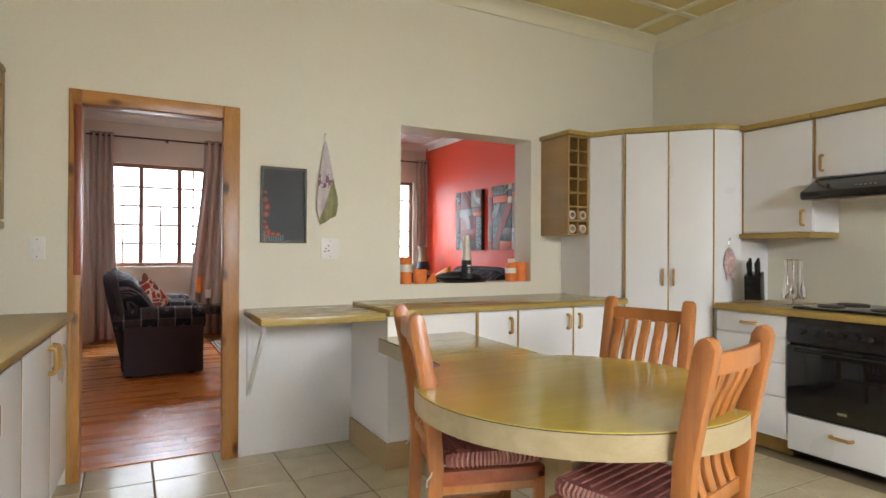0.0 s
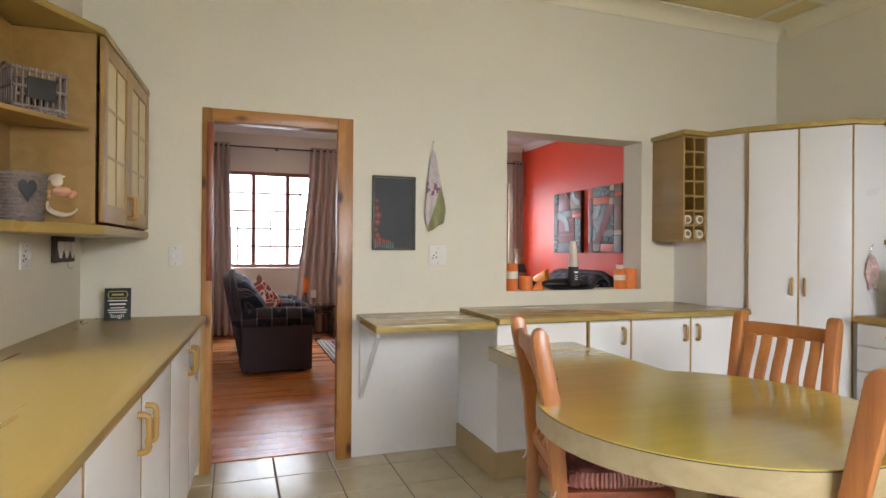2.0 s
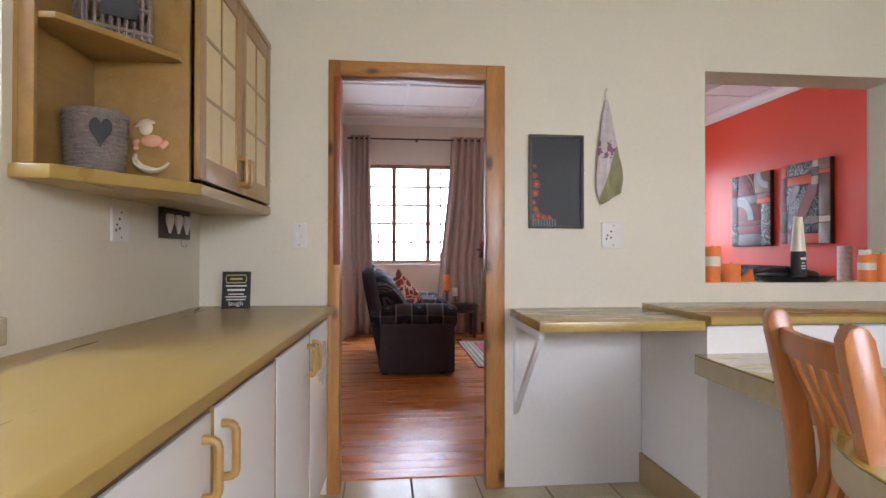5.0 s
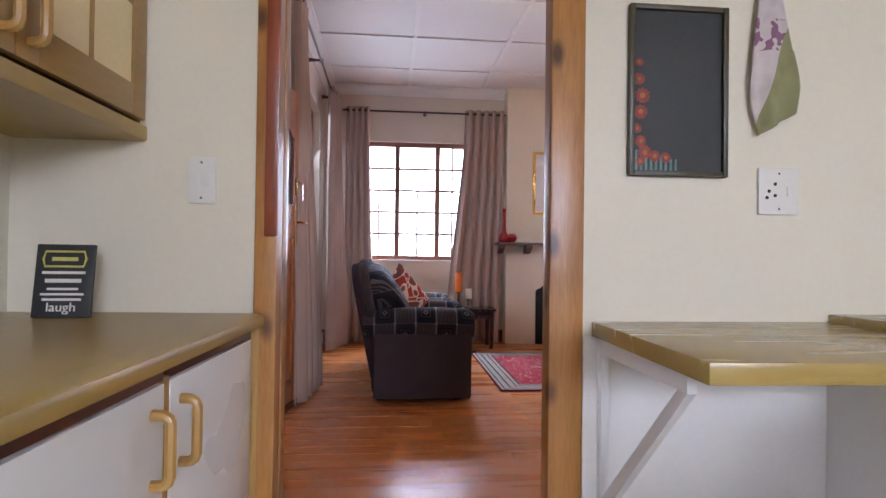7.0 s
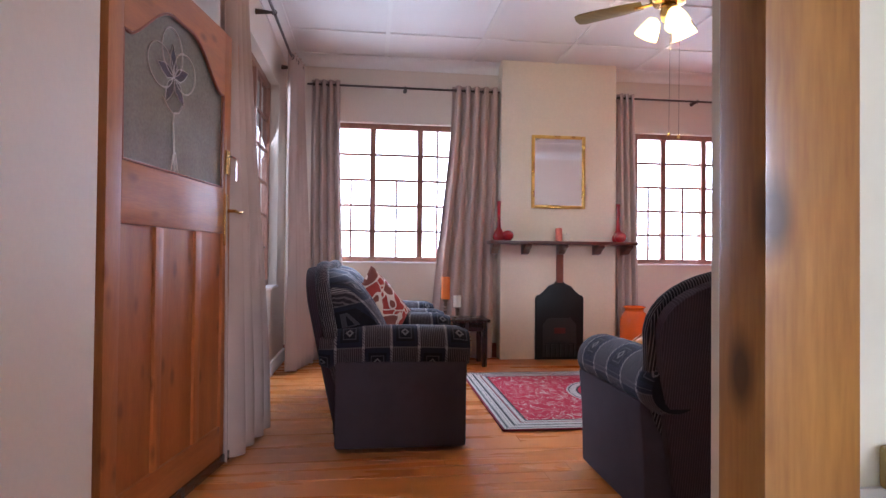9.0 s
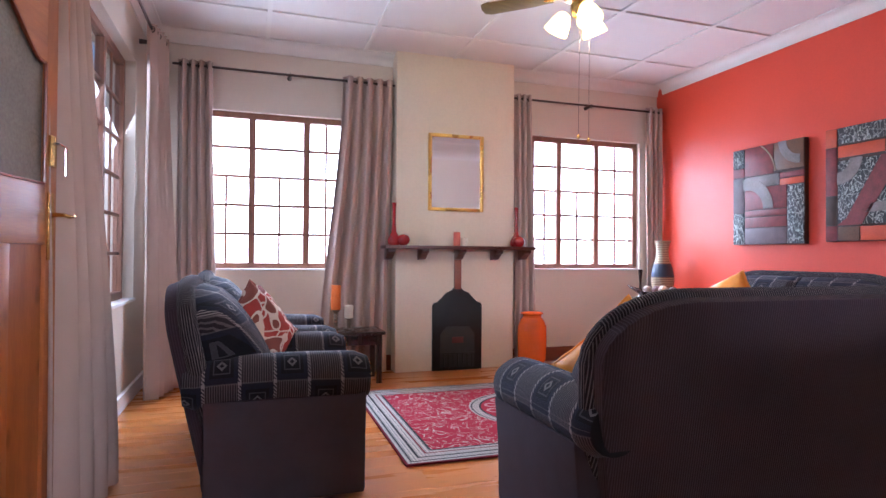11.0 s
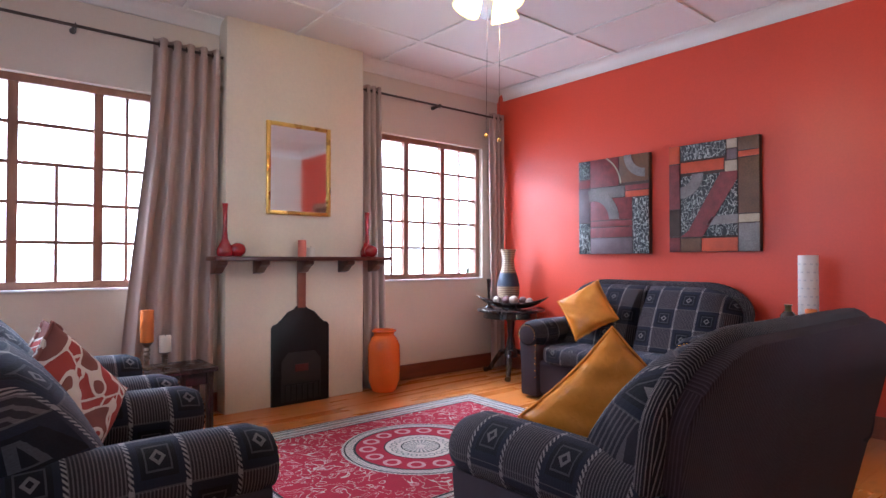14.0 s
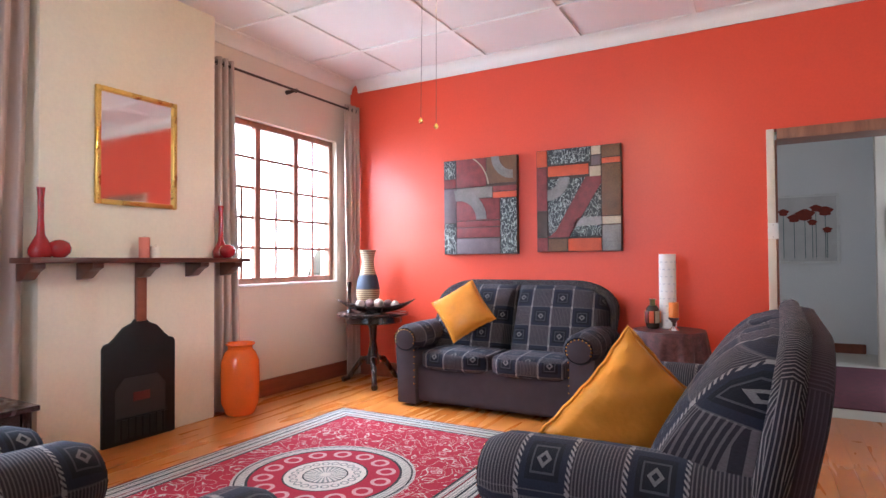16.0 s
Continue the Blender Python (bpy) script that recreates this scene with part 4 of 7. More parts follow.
def cloth_pattern(name, cell=0.17):
    """Woven upholstery: a patchwork of striped and plain dark squares with light stitched seams and small diamonds."""
    m = bpy.data.materials.new(name)
    m.use_nodes = True
    nt = m.node_tree
    b = nt.nodes["Principled BSDF"]
    b.inputs["Roughness"].default_value, b.inputs["Specular IOR Level"].default_value = 0.85, 0.2
    uv = nt.nodes.new("ShaderNodeUVMap")
    sep = nt.nodes.new("ShaderNodeSeparateXYZ")
    nt.links.new(uv.outputs[0], sep.inputs[0])
    u, v = node_math(nt, "DIVIDE", sep.outputs[0], cell), node_math(nt, "DIVIDE", sep.outputs[1], cell)
    fu, fv = node_math(nt, "FRACT", u), node_math(nt, "FRACT", v)
    par = node_math(nt, "MODULO", node_math(nt, "ADD", node_math(nt, "FLOOR", u), node_math(nt, "FLOOR", v)), 2.0)
    par = node_math(nt, "GREATER_THAN", node_math(nt, "ABSOLUTE", par), 0.5)
    du, dv = node_math(nt, "ABSOLUTE", node_math(nt, "SUBTRACT", fu, 0.5)), node_math(nt, "ABSOLUTE", node_math(nt, "SUBTRACT", fv, 0.5))
    edge = node_math(nt, "MAXIMUM", du, dv)
    stitch = node_math(nt, "GREATER_THAN", node_math(nt, "SINE", node_math(nt, "MULTIPLY", node_math(nt, "ADD", u, v), 62.0)), 0.0)
    rope = node_math(nt, "MULTIPLY", node_math(nt, "GREATER_THAN", du, 0.455), stitch)
    thin = node_math(nt, "MULTIPLY", node_math(nt, "GREATER_THAN", dv, 0.48), 0.22)
    knot = node_math(nt, "MULTIPLY", node_math(nt, "GREATER_THAN", du, 0.45), node_math(nt, "GREATER_THAN", dv, 0.455))
    seam = node_math(nt, "MAXIMUM", node_math(nt, "MAXIMUM", rope, thin), knot)
    stripes = node_math(nt, "GREATER_THAN", node_math(nt, "SINE", node_math(nt, "MULTIPLY", fu, 94.0)), 0.35)
    dia = node_math(nt, "ADD", du, dv)
    ring = node_math(nt, "MULTIPLY", node_math(nt, "LESS_THAN", dia, 0.15), node_math(nt, "GREATER_THAN", dia, 0.07))
    inner = node_math(nt, "MULTIPLY", node_math(nt, "LESS_THAN", edge, 0.24), node_math(nt, "GREATER_THAN", edge, 0.205))
    dark, navy, mid, light = (0.008, 0.008, 0.013), (0.013, 0.014, 0.026), (0.095, 0.080, 0.084), (0.23, 0.208, 0.205)
    striped = node_mix(nt, stripes, (0.022, 0.018, 0.024), mid)
    plain = node_mix(nt, node_math(nt, "LESS_THAN", edge, 0.33), navy, dark)
    plain = node_mix(nt, inner, plain, (0.05, 0.047, 0.055))
    plain = node_mix(nt, ring, plain, (0.13, 0.12, 0.12))
    col = node_mix(nt, par, striped, plain)
    col = node_mix(nt, seam, col, light)
    n = nt.nodes.new("ShaderNodeTexNoise")
    n.inputs["Scale"].default_value, n.inputs["Detail"].default_value = 350, 2
    nt.links.new(uv.outputs[0], n.inputs["Vector"])
    hs = nt.nodes.new("ShaderNodeHueSaturation")
    nt.links.new(col, hs.inputs["Color"])
    mr = nt.nodes.new("ShaderNodeMapRange")
    mr.inputs["To Min"].default_value, mr.inputs["To Max"].default_value = 0.55, 1.45
    nt.links.new(n.outputs["Fac"], mr.inputs[0])
    nt.links.new(mr.outputs[0], hs.inputs["Value"])
    nt.links.new(hs.outputs[0], b.inputs["Base Color"])
    bp = nt.nodes.new("ShaderNodeBump")
    bp.inputs["Strength"].default_value, bp.inputs["Distance"].default_value = 0.5, 0.002
    nt.links.new(node_math(nt, "ADD", n.outputs["Fac"], node_math(nt, "MULTIPLY", stripes, 0.5)), bp.inputs["Height"])
    nt.links.new(bp.outputs[0], b.inputs["Normal"])
    # Blue sheen tint stands in for window light on the cloth.
    b.inputs["Sheen Weight"].default_value = 0.06
    b.inputs["Sheen Tint"].default_value = (0.6, 0.72, 1.0, 1)
    return m


M_PATCH = cloth_pattern("patchwork upholstery")


def ribbed(name, dark, light):
    """Dark cloth with fine woven stripes."""
    m = bpy.data.materials.new(name)
    m.use_nodes = True
    nt = m.node_tree
    b = nt.nodes["Principled BSDF"]
    b.inputs["Roughness"].default_value, b.inputs["Specular IOR Level"].default_value = 0.9, 0.15
    uv = nt.nodes.new("ShaderNodeUVMap")
    sep = nt.nodes.new("ShaderNodeSeparateXYZ")
    nt.links.new(uv.outputs[0], sep.inputs[0])
    n = nt.nodes.new("ShaderNodeTexNoise")
    n.inputs["Scale"].default_value, n.inputs["Detail"].default_value = 9, 3
    nt.links.new(uv.outputs[0], n.inputs["Vector"])
    line = node_math(nt, "SINE", node_math(nt, "ADD", node_math(nt, "MULTIPLY", sep.outputs[0], 620.0), node_math(nt, "MULTIPLY", n.outputs["Fac"], 3.0)))
    f = node_math(nt, "MULTIPLY", node_math(nt, "GREATER_THAN", line, 0.55), node_math(nt, "ADD", n.outputs["Fac"], 0.2))
    nt.links.new(node_mix(nt, f, dark, light), b.inputs["Base Color"])
    bp = nt.nodes.new("ShaderNodeBump")
    bp.inputs["Strength"].default_value, bp.inputs["Distance"].default_value = 0.4, 0.0015
    nt.links.new(line, bp.inputs["Height"])
    nt.links.new(bp.outputs[0], b.inputs["Normal"])
    b.inputs["Sheen Weight"].default_value = 0.03
    return m


M_RIB = ribbed("ribbed sofa cloth", (0.036, 0.024, 0.032), (0.072, 0.050, 0.063))
M_RIM = ribbed("striped rim cloth", (0.016, 0.014, 0.02), (0.19, 0.165, 0.165))


def unwrap(bm, du=0.0, dv=0.0):
    """Lays metre-true texture coordinates on a shape, face by face, by the side that it turns to."""
    layer = bm.loops.layers.uv.verify()
    bm.normal_update()
    for f in bm.faces:
        n = f.normal
        ax = max(range(3), key=lambda k: abs(n[k]))
        for lp in f.loops:
            c = lp.vert.co
            lp[layer].uv = ((c.y if ax == 0 else c.x) + du, (c.y if ax == 2 else c.z) + dv)
    return bm


def soft_box(x0, x1, y0, y1, z0, z1, power=5.0, puff=0.0, n=14):
    """A padded block: a box with well-rounded sides that swell a little."""
    bm = bmesh.new()
    bmesh.ops.create_cube(bm, size=2.0)
    bmesh.ops.subdivide_edges(bm, edges=bm.edges[:], cuts=n, use_grid_fill=True)
    c = Vector(((x0 + x1) / 2, (y0 + y1) / 2, (z0 + z1) / 2))
    h = Vector(((x1 - x0) / 2, (y1 - y0) / 2, (z1 - z0) / 2))
    for v in bm.verts:
        p = v.co
        k = 1 / max((abs(p.x) ** power + abs(p.y) ** power + abs(p.z) ** power) ** (1 / power), 1e-6)
        q = p * k * (1 + puff * (1 - max(abs(p.x * p.y), abs(p.y * p.z), abs(p.x * p.z))))
        v.co = c + Vector((q.x * h.x, q.y * h.y, q.z * h.z))
    return bm


def back_pad(x0, x1, half, top, y_rear, seed=0.0, n=16):
    """Half or whole of a padded sofa back: thick at the seat, thin at the crest, with sloping shoulders."""
    bm = bmesh.new()
    layer = bm.loops.layers.uv.verify()

    def crest(x):
        k = max(0.0, abs(x) - (half - 0.35)) / 0.35
        return top - 0.21 * (1 - math.sqrt(max(0.0, 1 - min(k, 1.0) ** 2)))
    front, rear = [], []
    for i in range(n + 1):
        x = x0 + (x1 - x0) * i / n
        zc = crest(x)
        f_row, r_row = [], []
        for j in range(n + 1):
            v = j / n
            z = 0.36 + (zc - 0.36) * v
            thick = 0.32 - 0.20 * v + 0.035 * math.sin(math.pi * v)
            side = max(0.0, 1 - abs(2 * i / n - 1) ** 9) ** 0.5
            lip = max(0.0, 1 - v ** 10) ** 0.5
            f_row.append(bm.verts.new((x, y_rear - 0.012 - thick * (0.45 + 0.55 * side) * (0.25 + 0.75 * lip) - 0.006 * noise.noise(Vector((x * 5, z * 5, seed))), z)))
            r_row.append(bm.verts.new((x, y_rear, z)))
        front.append(f_row)
        rear.append(r_row)

    def face(vs):
        f = bm.faces.new(vs)
        for lp in f.loops:
            c = lp.vert.co
            lp[layer].uv = (c.x + 0.035 + (c.y - y_rear) * 0.2, c.z * 1.06 + 0.02)
    for i in range(n):
        for j in range(n):
            face((front[i][j], front[i + 1][j], front[i + 1][j + 1], front[i][j + 1]))
            face((rear[i][j], rear[i][j + 1], rear[i + 1][j + 1], rear[i + 1][j]))
    rim = [(i, 0) for i in range(n)] + [(n, j) for j in range(n)] + [(n - i, n) for i in range(n)] + [(0, n - j) for j in range(n)]
    for (i, j), (k, l) in zip(rim, rim[1:] + rim[:1]):
        face((front[i][j], rear[i][j], rear[k][l], front[k][l]))
    return bm


def sofa(name, width, seats, m, label, group, back_height=1.02, depth=0.92, inset=0.03):
    """An upholstered seat that faces local -y, with scroll arms and loose back pads; local x runs along it, centred."""
    e = thing(name, m, label, "sofa" if seats > 1 else "armchair", group)
    w, arm = width / 2, 0.20
    part("base", unwrap(soft_box(-w + 0.08, w - 0.08, -depth / 2 + 0.06, depth / 2 - 0.17, 0.025, 0.34, 9, 0.0)), M_DARKFAB, e)
    for s in (-1, 1):
        cx = s * (w - 0.135)
        for y in (-depth / 2 + 0.12, depth / 2 - 0.24):
            part("foot", slab(cx - 0.03, cx + 0.03, y - 0.03, y + 0.03, 0.0, 0.03, 0.006), M_DARKWOOD, e)
        # scroll arm: a body below, a roll above that leans out
        body = [(s * (w - 0.035), 0.02), (s * (w - 0.03), 0.28), (s * (w - 0.012), 0.49), (s * (w - 0.20), 0.53), (s * (w - 0.215), 0.02)]
        if s < 0:
            body.reverse()
        part("arm_body", unwrap(prism(body, -depth / 2 + 0.02, depth / 2 - 0.19, "y", 0.02)), M_DARKFAB, e)
        roll = bmesh.new()
        steps, cuts = 26, 16
        rings = []
        for i in range(cuts + 1):
            f = i / cuts
            y = -depth / 2 + 0.015 + (depth - 0.12) * f
            end = min(f, 1 - f) * cuts
            k = min(1.0, 0.80 + 0.20 * min(end, 1.0)) * (1 - 0.05 * f)
            z0 = 0.550 + 0.012 * math.sin(f * math.pi)
            rings.append([roll.verts.new((cx + 0.130 * k * math.cos(a) + s * 0.012, y - (0.012 if end < 0.5 and i == 0 else 0), z0 + 0.118 * k * math.sin(a))) for a in [2 * math.pi * q / steps for q in range(steps)]])
        layer = roll.loops.layers.uv.verify()
        for i, (a, b) in enumerate(zip(rings, rings[1:])):
            for q in range(steps):
                f = roll.faces.new((a[q], a[(q + 1) % steps], b[(q + 1) % steps], b[q]))
                for lp, (qq, ii) in zip(f.loops, ((q, i), (q + 1, i), (q + 1, i + 1), (q, i + 1))):
                    lp[layer].uv = (ii * depth / cuts + 0.03, qq * 0.70 / steps)
        for ring in (rings[0], list(reversed(rings[-1]))):
            f = roll.faces.new(ring)
            for lp in f.loops:
                lp[layer].uv = (0.221, 0.051)
        part("arm_pad", roll, M_PATCH, e, "patchwork cloth arm roll")
        part("arm_front", lathe([(0, 0.012), (0.078, 0.012), (0.086, 0.006), (0.088, 0.0), (0, 0)], 28, pose(cx + s * 0.012, -depth / 2 + 0.012, 0.550, 90) @ Matrix.Diagonal((1.12, 1.02, 1, 1))), M_DARKFAB, e)
        for k in range(20):
            if k < 13:
                a = radians(-20 + 220 * k / 12)
                px, pz = cx + s * 0.012 + 0.090 * math.cos(a), 0.550 + 0.080 * math.sin(a)
            else:
                px, pz = cx - s * 0.068, 0.52 - 0.055 * (k - 13)
            part("stud", lathe([(0, 0.005), (0.005, 0.003), (0.007, 0), (0, 0)], 8, pose(px, -depth / 2 + (-0.002 if k < 13 else 0.015), pz, 90)), M_BRASS, e)
    span = 2 * (w - 0.215)
    for k in range(seats):
        a = -w + 0.215 + span * k / seats
        b = a + span / seats
        part("seat_cushion", unwrap(soft_box(a + 0.003, b - 0.003, -depth / 2 + 0.02, depth / 2 - 0.26, 0.30, 0.47, 5, 0.05), 0.03 + 0.4 * k), M_PATCH, e, "patchwork cloth seat")
    # back: sloping shoulders, drawn in towards the seat, leaning
    bw, top = w - inset, back_height
    out = [(-bw + 0.13, 0.10), (-bw + 0.03, 0.60), (-bw, top - 0.21)] + [(-bw + 0.35 - 0.35 * math.cos(t), top - 0.21 + 0.21 * math.sin(t)) for t in [radians(10 * k) for k in range(1, 10)]]
    out += [(-x, z) for x, z in reversed(out)]
    lean = pose(0, depth / 2 - 0.30, 0, -11)

    def leaned(bm):
        bmesh.ops.transform(bm, matrix=lean, verts=bm.verts)
        return bm
    part("back_shell", leaned(unwrap(prism(out, -0.01, 0.10, "y", 0.026))), M_RIB, e, "plain dark ribbed back")
    rim = [(x * 0.985, 0.012, z - 0.016) for x, z in out]
    part("piping", leaned(unwrap(tube([(rim[0][0], 0.012, 0.28), (rim[1][0], 0.012, 0.52)] + rim[2:-2] + [(rim[-2][0], 0.012, 0.52), (rim[-1][0], 0.012, 0.28)], 0.040, 10))), M_RIM, e, "striped rolled rim")
    inner = 2 * (bw - 0.05)
    for k in range(seats):
        a = -bw + 0.05 + inner * k / seats
        part("back_cushion", leaned(back_pad(a + 0.001, a + inner / seats - 0.001, bw - 0.05, top - 0.03, 0.0, k)), M_PATCH, e, "patchwork cloth back pad")
    return e


sofa("loveseat", 1.70, 2, pose(4.225, 7.08, 0, 0, 0, -90), "dark patchwork two-seat sofa against the red wall", "sitting room suite")
sofa("loveseat", 1.70, 2, pose(2.11, 5.48, 0, 0, 0, 179), "dark patchwork two-seat sofa with its back to the hatch", "sitting room suite", 1.02)
sofa("armchair", 0.98, 1, pose(0.30, 6.635, 0, 0, 0, 90), "dark patchwork armchair beside the side window", "sitting room suite")
sofa("armchair", 0.98, 1, pose(0.30, 7.70, 0, 0, 0, 90), "dark patchwork armchair nearer the fireplace", "sitting room suite")


def floral():
    """Cream cloth with large brick-red flowers and brown scrolls."""
    m = bpy.data.materials.new("floral cushion cloth")
    m.use_nodes = True
    nt = m.node_tree
    b = nt.nodes["Principled BSDF"]
    b.inputs["Roughness"].default_value = 0.85
    co = nt.nodes.new("ShaderNodeTexCoord")
    v = nt.nodes.new("ShaderNodeTexVoronoi")
    v.inputs["Scale"].default_value = 9
    v.feature = "DISTANCE_TO_EDGE"
    nt.links.new(co.outputs["Object"], v.inputs["Vector"])
    big = nt.nodes.new("ShaderNodeTexNoise")
    big.inputs["Scale"].default_value, big.inputs["Detail"].default_value, big.inputs["Distortion"].default_value = 6.5, 0, 1.2
    nt.links.new(co.outputs["Object"], big.inputs["Vector"])
    line = node_math(nt, "GREATER_THAN", v.outputs["Distance"], 0.035)
    petals = node_math(nt, "MULTIPLY", node_math(nt, "GREATER_THAN", big.outputs["Fac"], 0.50), line)
    scroll = node_math(nt, "LESS_THAN", big.outputs["Fac"], 0.40)
    col = node_mix(nt, petals, (0.72, 0.63, 0.57), (0.36, 0.045, 0.038))
    col = node_mix(nt, scroll, col, (0.22, 0.07, 0.055))
    nt.links.new(col, b.inputs["Base Color"])
    return m


M_FLORAL = floral()


def pillow_mesh(size, thick, n=22, seed=0):
    """A square cushion, full in the middle with pinched corners and a few creases."""
    bm = bmesh.new()
    rnd = random.Random(seed)
    off = Vector((rnd.random() * 9, rnd.random() * 9, 0))
    sides = []
    for s in (1, -1):
        grid = []
        for i in range(n + 1):
            row = []
            for j in range(n + 1):
                x, y = 2 * i / n - 1, 2 * j / n - 1
                fill = max((1 - abs(x) ** 2.6) * (1 - abs(y) ** 2.6), 0) ** 0.42
                pinch = 1 - 0.07 * (1 - abs(x) ** 2) * abs(y) ** 3
                pinch2 = 1 - 0.07 * (1 - abs(y) ** 2) * abs(x) ** 3
                crease = (0.012 * noise.noise(Vector((x * 2.2, y * 2.2, s)) + off) + 0.010 * noise.noise(Vector(((x + y) * 3.5, (x - y) * 1.2, s)) + off)) * fill ** 0.5
                row.append(bm.verts.new((x * size / 2 * pinch2, y * size / 2 * pinch, s * (thick / 2 * fill + 0.004) + crease)))
            grid.append(row)
        for i in range(n):
            for j in range(n):
                bm.faces.new((grid[i][j], grid[i + 1][j], grid[i + 1][j + 1], grid[i][j + 1]))
        sides.append(grid)
    a, b = sides
    rim = [(i, 0) for i in range(n)] + [(n, j) for j in range(n)] + [(n - i, n) for i in range(n)] + [(0, n - j) for j in range(n)]
    for (i, j), (k, l) in zip(rim, rim[1:] + rim[:1]):
        bm.faces.new((a[i][j], a[k][l], b[k][l], b[i][j]))
    return bm


def cushion(m, mat, label, size=0.42, seed=0, trim=None):
    e = thing("throw_cushion", m, label, "cushion", "throw cushions")
    part("cover", pillow_mesh(size, 0.15, seed=seed), mat, e)
    h = size / 2
    pts = []
    for k in range(64):
        t = k / 16
        i, f = int(t), t % 1 * 2 - 1
        x, y = ((f, -1), (1, f), (-f, 1), (-1, -f))[i]
        px, py = x * h * (1 - 0.07 * (1 - y * y) * abs(x) ** 3), y * h * (1 - 0.07 * (1 - x * x) * abs(y) ** 3)
        pts.append((px * 1.02, py * 1.02, 0.006 * math.sin(k * 2.1) + 0.004 * math.sin(k * 0.7)))
    part("seam", tube(pts, 0.006, 6, closed=True), trim or mat, e)
    return e


cushion(pose(1.738, 5.585, 0.635, 0, 0, -52) @ pose(0, 0, 0, 84) @ pose(0, 0, 0, 0, 0, 45), M_ORANGESATIN, "plump orange satin cushion stood on its corner on the sofa", 0.46, 1)
cushion(pose(4.17, 7.47, 0.765, 0, 0, -72) @ pose(0, 0, 0, 68) @ pose(0, 0, 0, 0, 0, 32), M_ORANGESATIN, "plump orange satin cushion leaning on the sofa arm", 0.40, 2)
cushion(pose(0.255, 6.80, 0.69, 0, 0, 41) @ pose(0, 0, 0, 80) @ pose(0, 0, 0, 0, 0, 45), M_FLORAL, "cream cushion with red flower print on the armchair", 0.42, 3)
cushion(pose(0.32, 7.68, 0.66, 0, 0, 52) @ pose(0, 0, 0, 66) @ pose(0, 0, 0, 0, 0, 28), M_FLORAL, "cream cushion with red flower print on the armchair", 0.40, 4)

# fireplace
mantel = thing("mantelpiece", pose(0, 0, 0), "dark red wooden mantel shelf on corbels", "mantelpiece")
part("shelf", slab(1.40, 2.95, 8.70, 8.93, 1.195, 1.228, 0.006), M_MANTEL, mantel)
for x in (1.47, 1.80, 2.18, 2.57, 2.88):
    y1 = 8.929
    part("corbel", prism([(y1, 1.195), (8.75, 1.195), (8.75, 1.165), (8.80, 1.145), (8.86, 1.10), (y1, 1.09)], x - 0.035, x + 0.035, "x", 0.006), M_MANTEL, mantel)
part("post", slab(2.145, 2.215, 8.895, 8.929, 0.80, 1.10, 0.005), M_SKIRT, mantel, "red-brown post below the shelf")
grate = thing("fire_screen", pose(0, 0, 0), "black iron fireplace front with a shaped top", "fireplace")
gx0, gx1 = 1.92, 2.44
shape = [(gx0, 0.0), (gx1, 0.0), (gx1, 0.64), (gx1 - 0.015, 0.665), (gx1 - 0.05, 0.675), (gx1 - 0.09, 0.71), (gx1 - 0.14, 0.765), (gx1 - 0.20, 0.79), (gx1 - 0.22, 0.815)]
shape += [(gx0 + gx1 - x, z) for x, z in reversed(shape[2:])]
part("plate", prism(shape, 8.905, 8.932, "y", 0.006), M_BLACKIRON, grate)
# Flat dark sheet on the plate, painting the shade of the hearth opening.
part("opening", prism([(2.0, 0.03), (2.36, 0.03), (2.36, 0.36), (2.30, 0.43), (2.06, 0.43), (2.0, 0.36)], 8.900, 8.904, "y"), M_DARK, grate)
for k in range(7):
    x = 2.03 + 0.05 * k
    part("bar", tube([(x, 8.885, 0.03), (x, 8.885, 0.17)], 0.006, 6), M_BLACKIRON, grate)
part("rail", tube([(2.0, 8.885, 0.17), (2.36, 8.885, 0.17)], 0.007, 6), M_BLACKIRON, grate)
part("ember_card", slab(2.12, 2.24, 8.893, 8.898, 0.27, 0.33, 0.002), material("dull red log face", (0.10, 0.012, 0.01), 0.5), grate, "dull red patch inside")

mir = thing("wall_mirror", pose(0, 0, 0), "gilt framed rectangular mirror over the mantel", "mirror")
mx0, mx1, mz0, mz1 = 1.868, 2.45, 1.575, 2.342
my = 8.928
for a, b, c, d in ((mx0, mx0 + 0.034, mz0, mz1), (mx1 - 0.034, mx1, mz0, mz1), (mx0 + 0.034, mx1 - 0.034, mz0, mz0 + 0.034), (mx0 + 0.034, mx1 - 0.034, mz1 - 0.034, mz1)):
    part("frame_rail", slab(a, b, my - 0.03, my, c, d, 0.010), M_GOLD, mir)
for x in (mx0 + 0.016, mx1 - 0.016):
    bm = bmesh.new()
    for k in range(31):
        bmesh.ops.create_uvsphere(bm, u_segments=8, v_segments=5, radius=0.008, matrix=pose(x, my - 0.032, mz0 + 0.035 + k * (mz1 - mz0 - 0.07) / 30))
    tagged(part("beading", bm, M_GOLD, mir), kind="stuff")
part("glass", slab(mx0 + 0.032, mx1 - 0.032, my - 0.012, my - 0.008, mz0 + 0.032, mz1 - 0.032), M_MIRROR, mir, smooth=False)


def turned(name, profile, m, mat, label, category, group="", steps=28):
    return solid(name, lathe(profile, steps), mat, label, category, group, m)


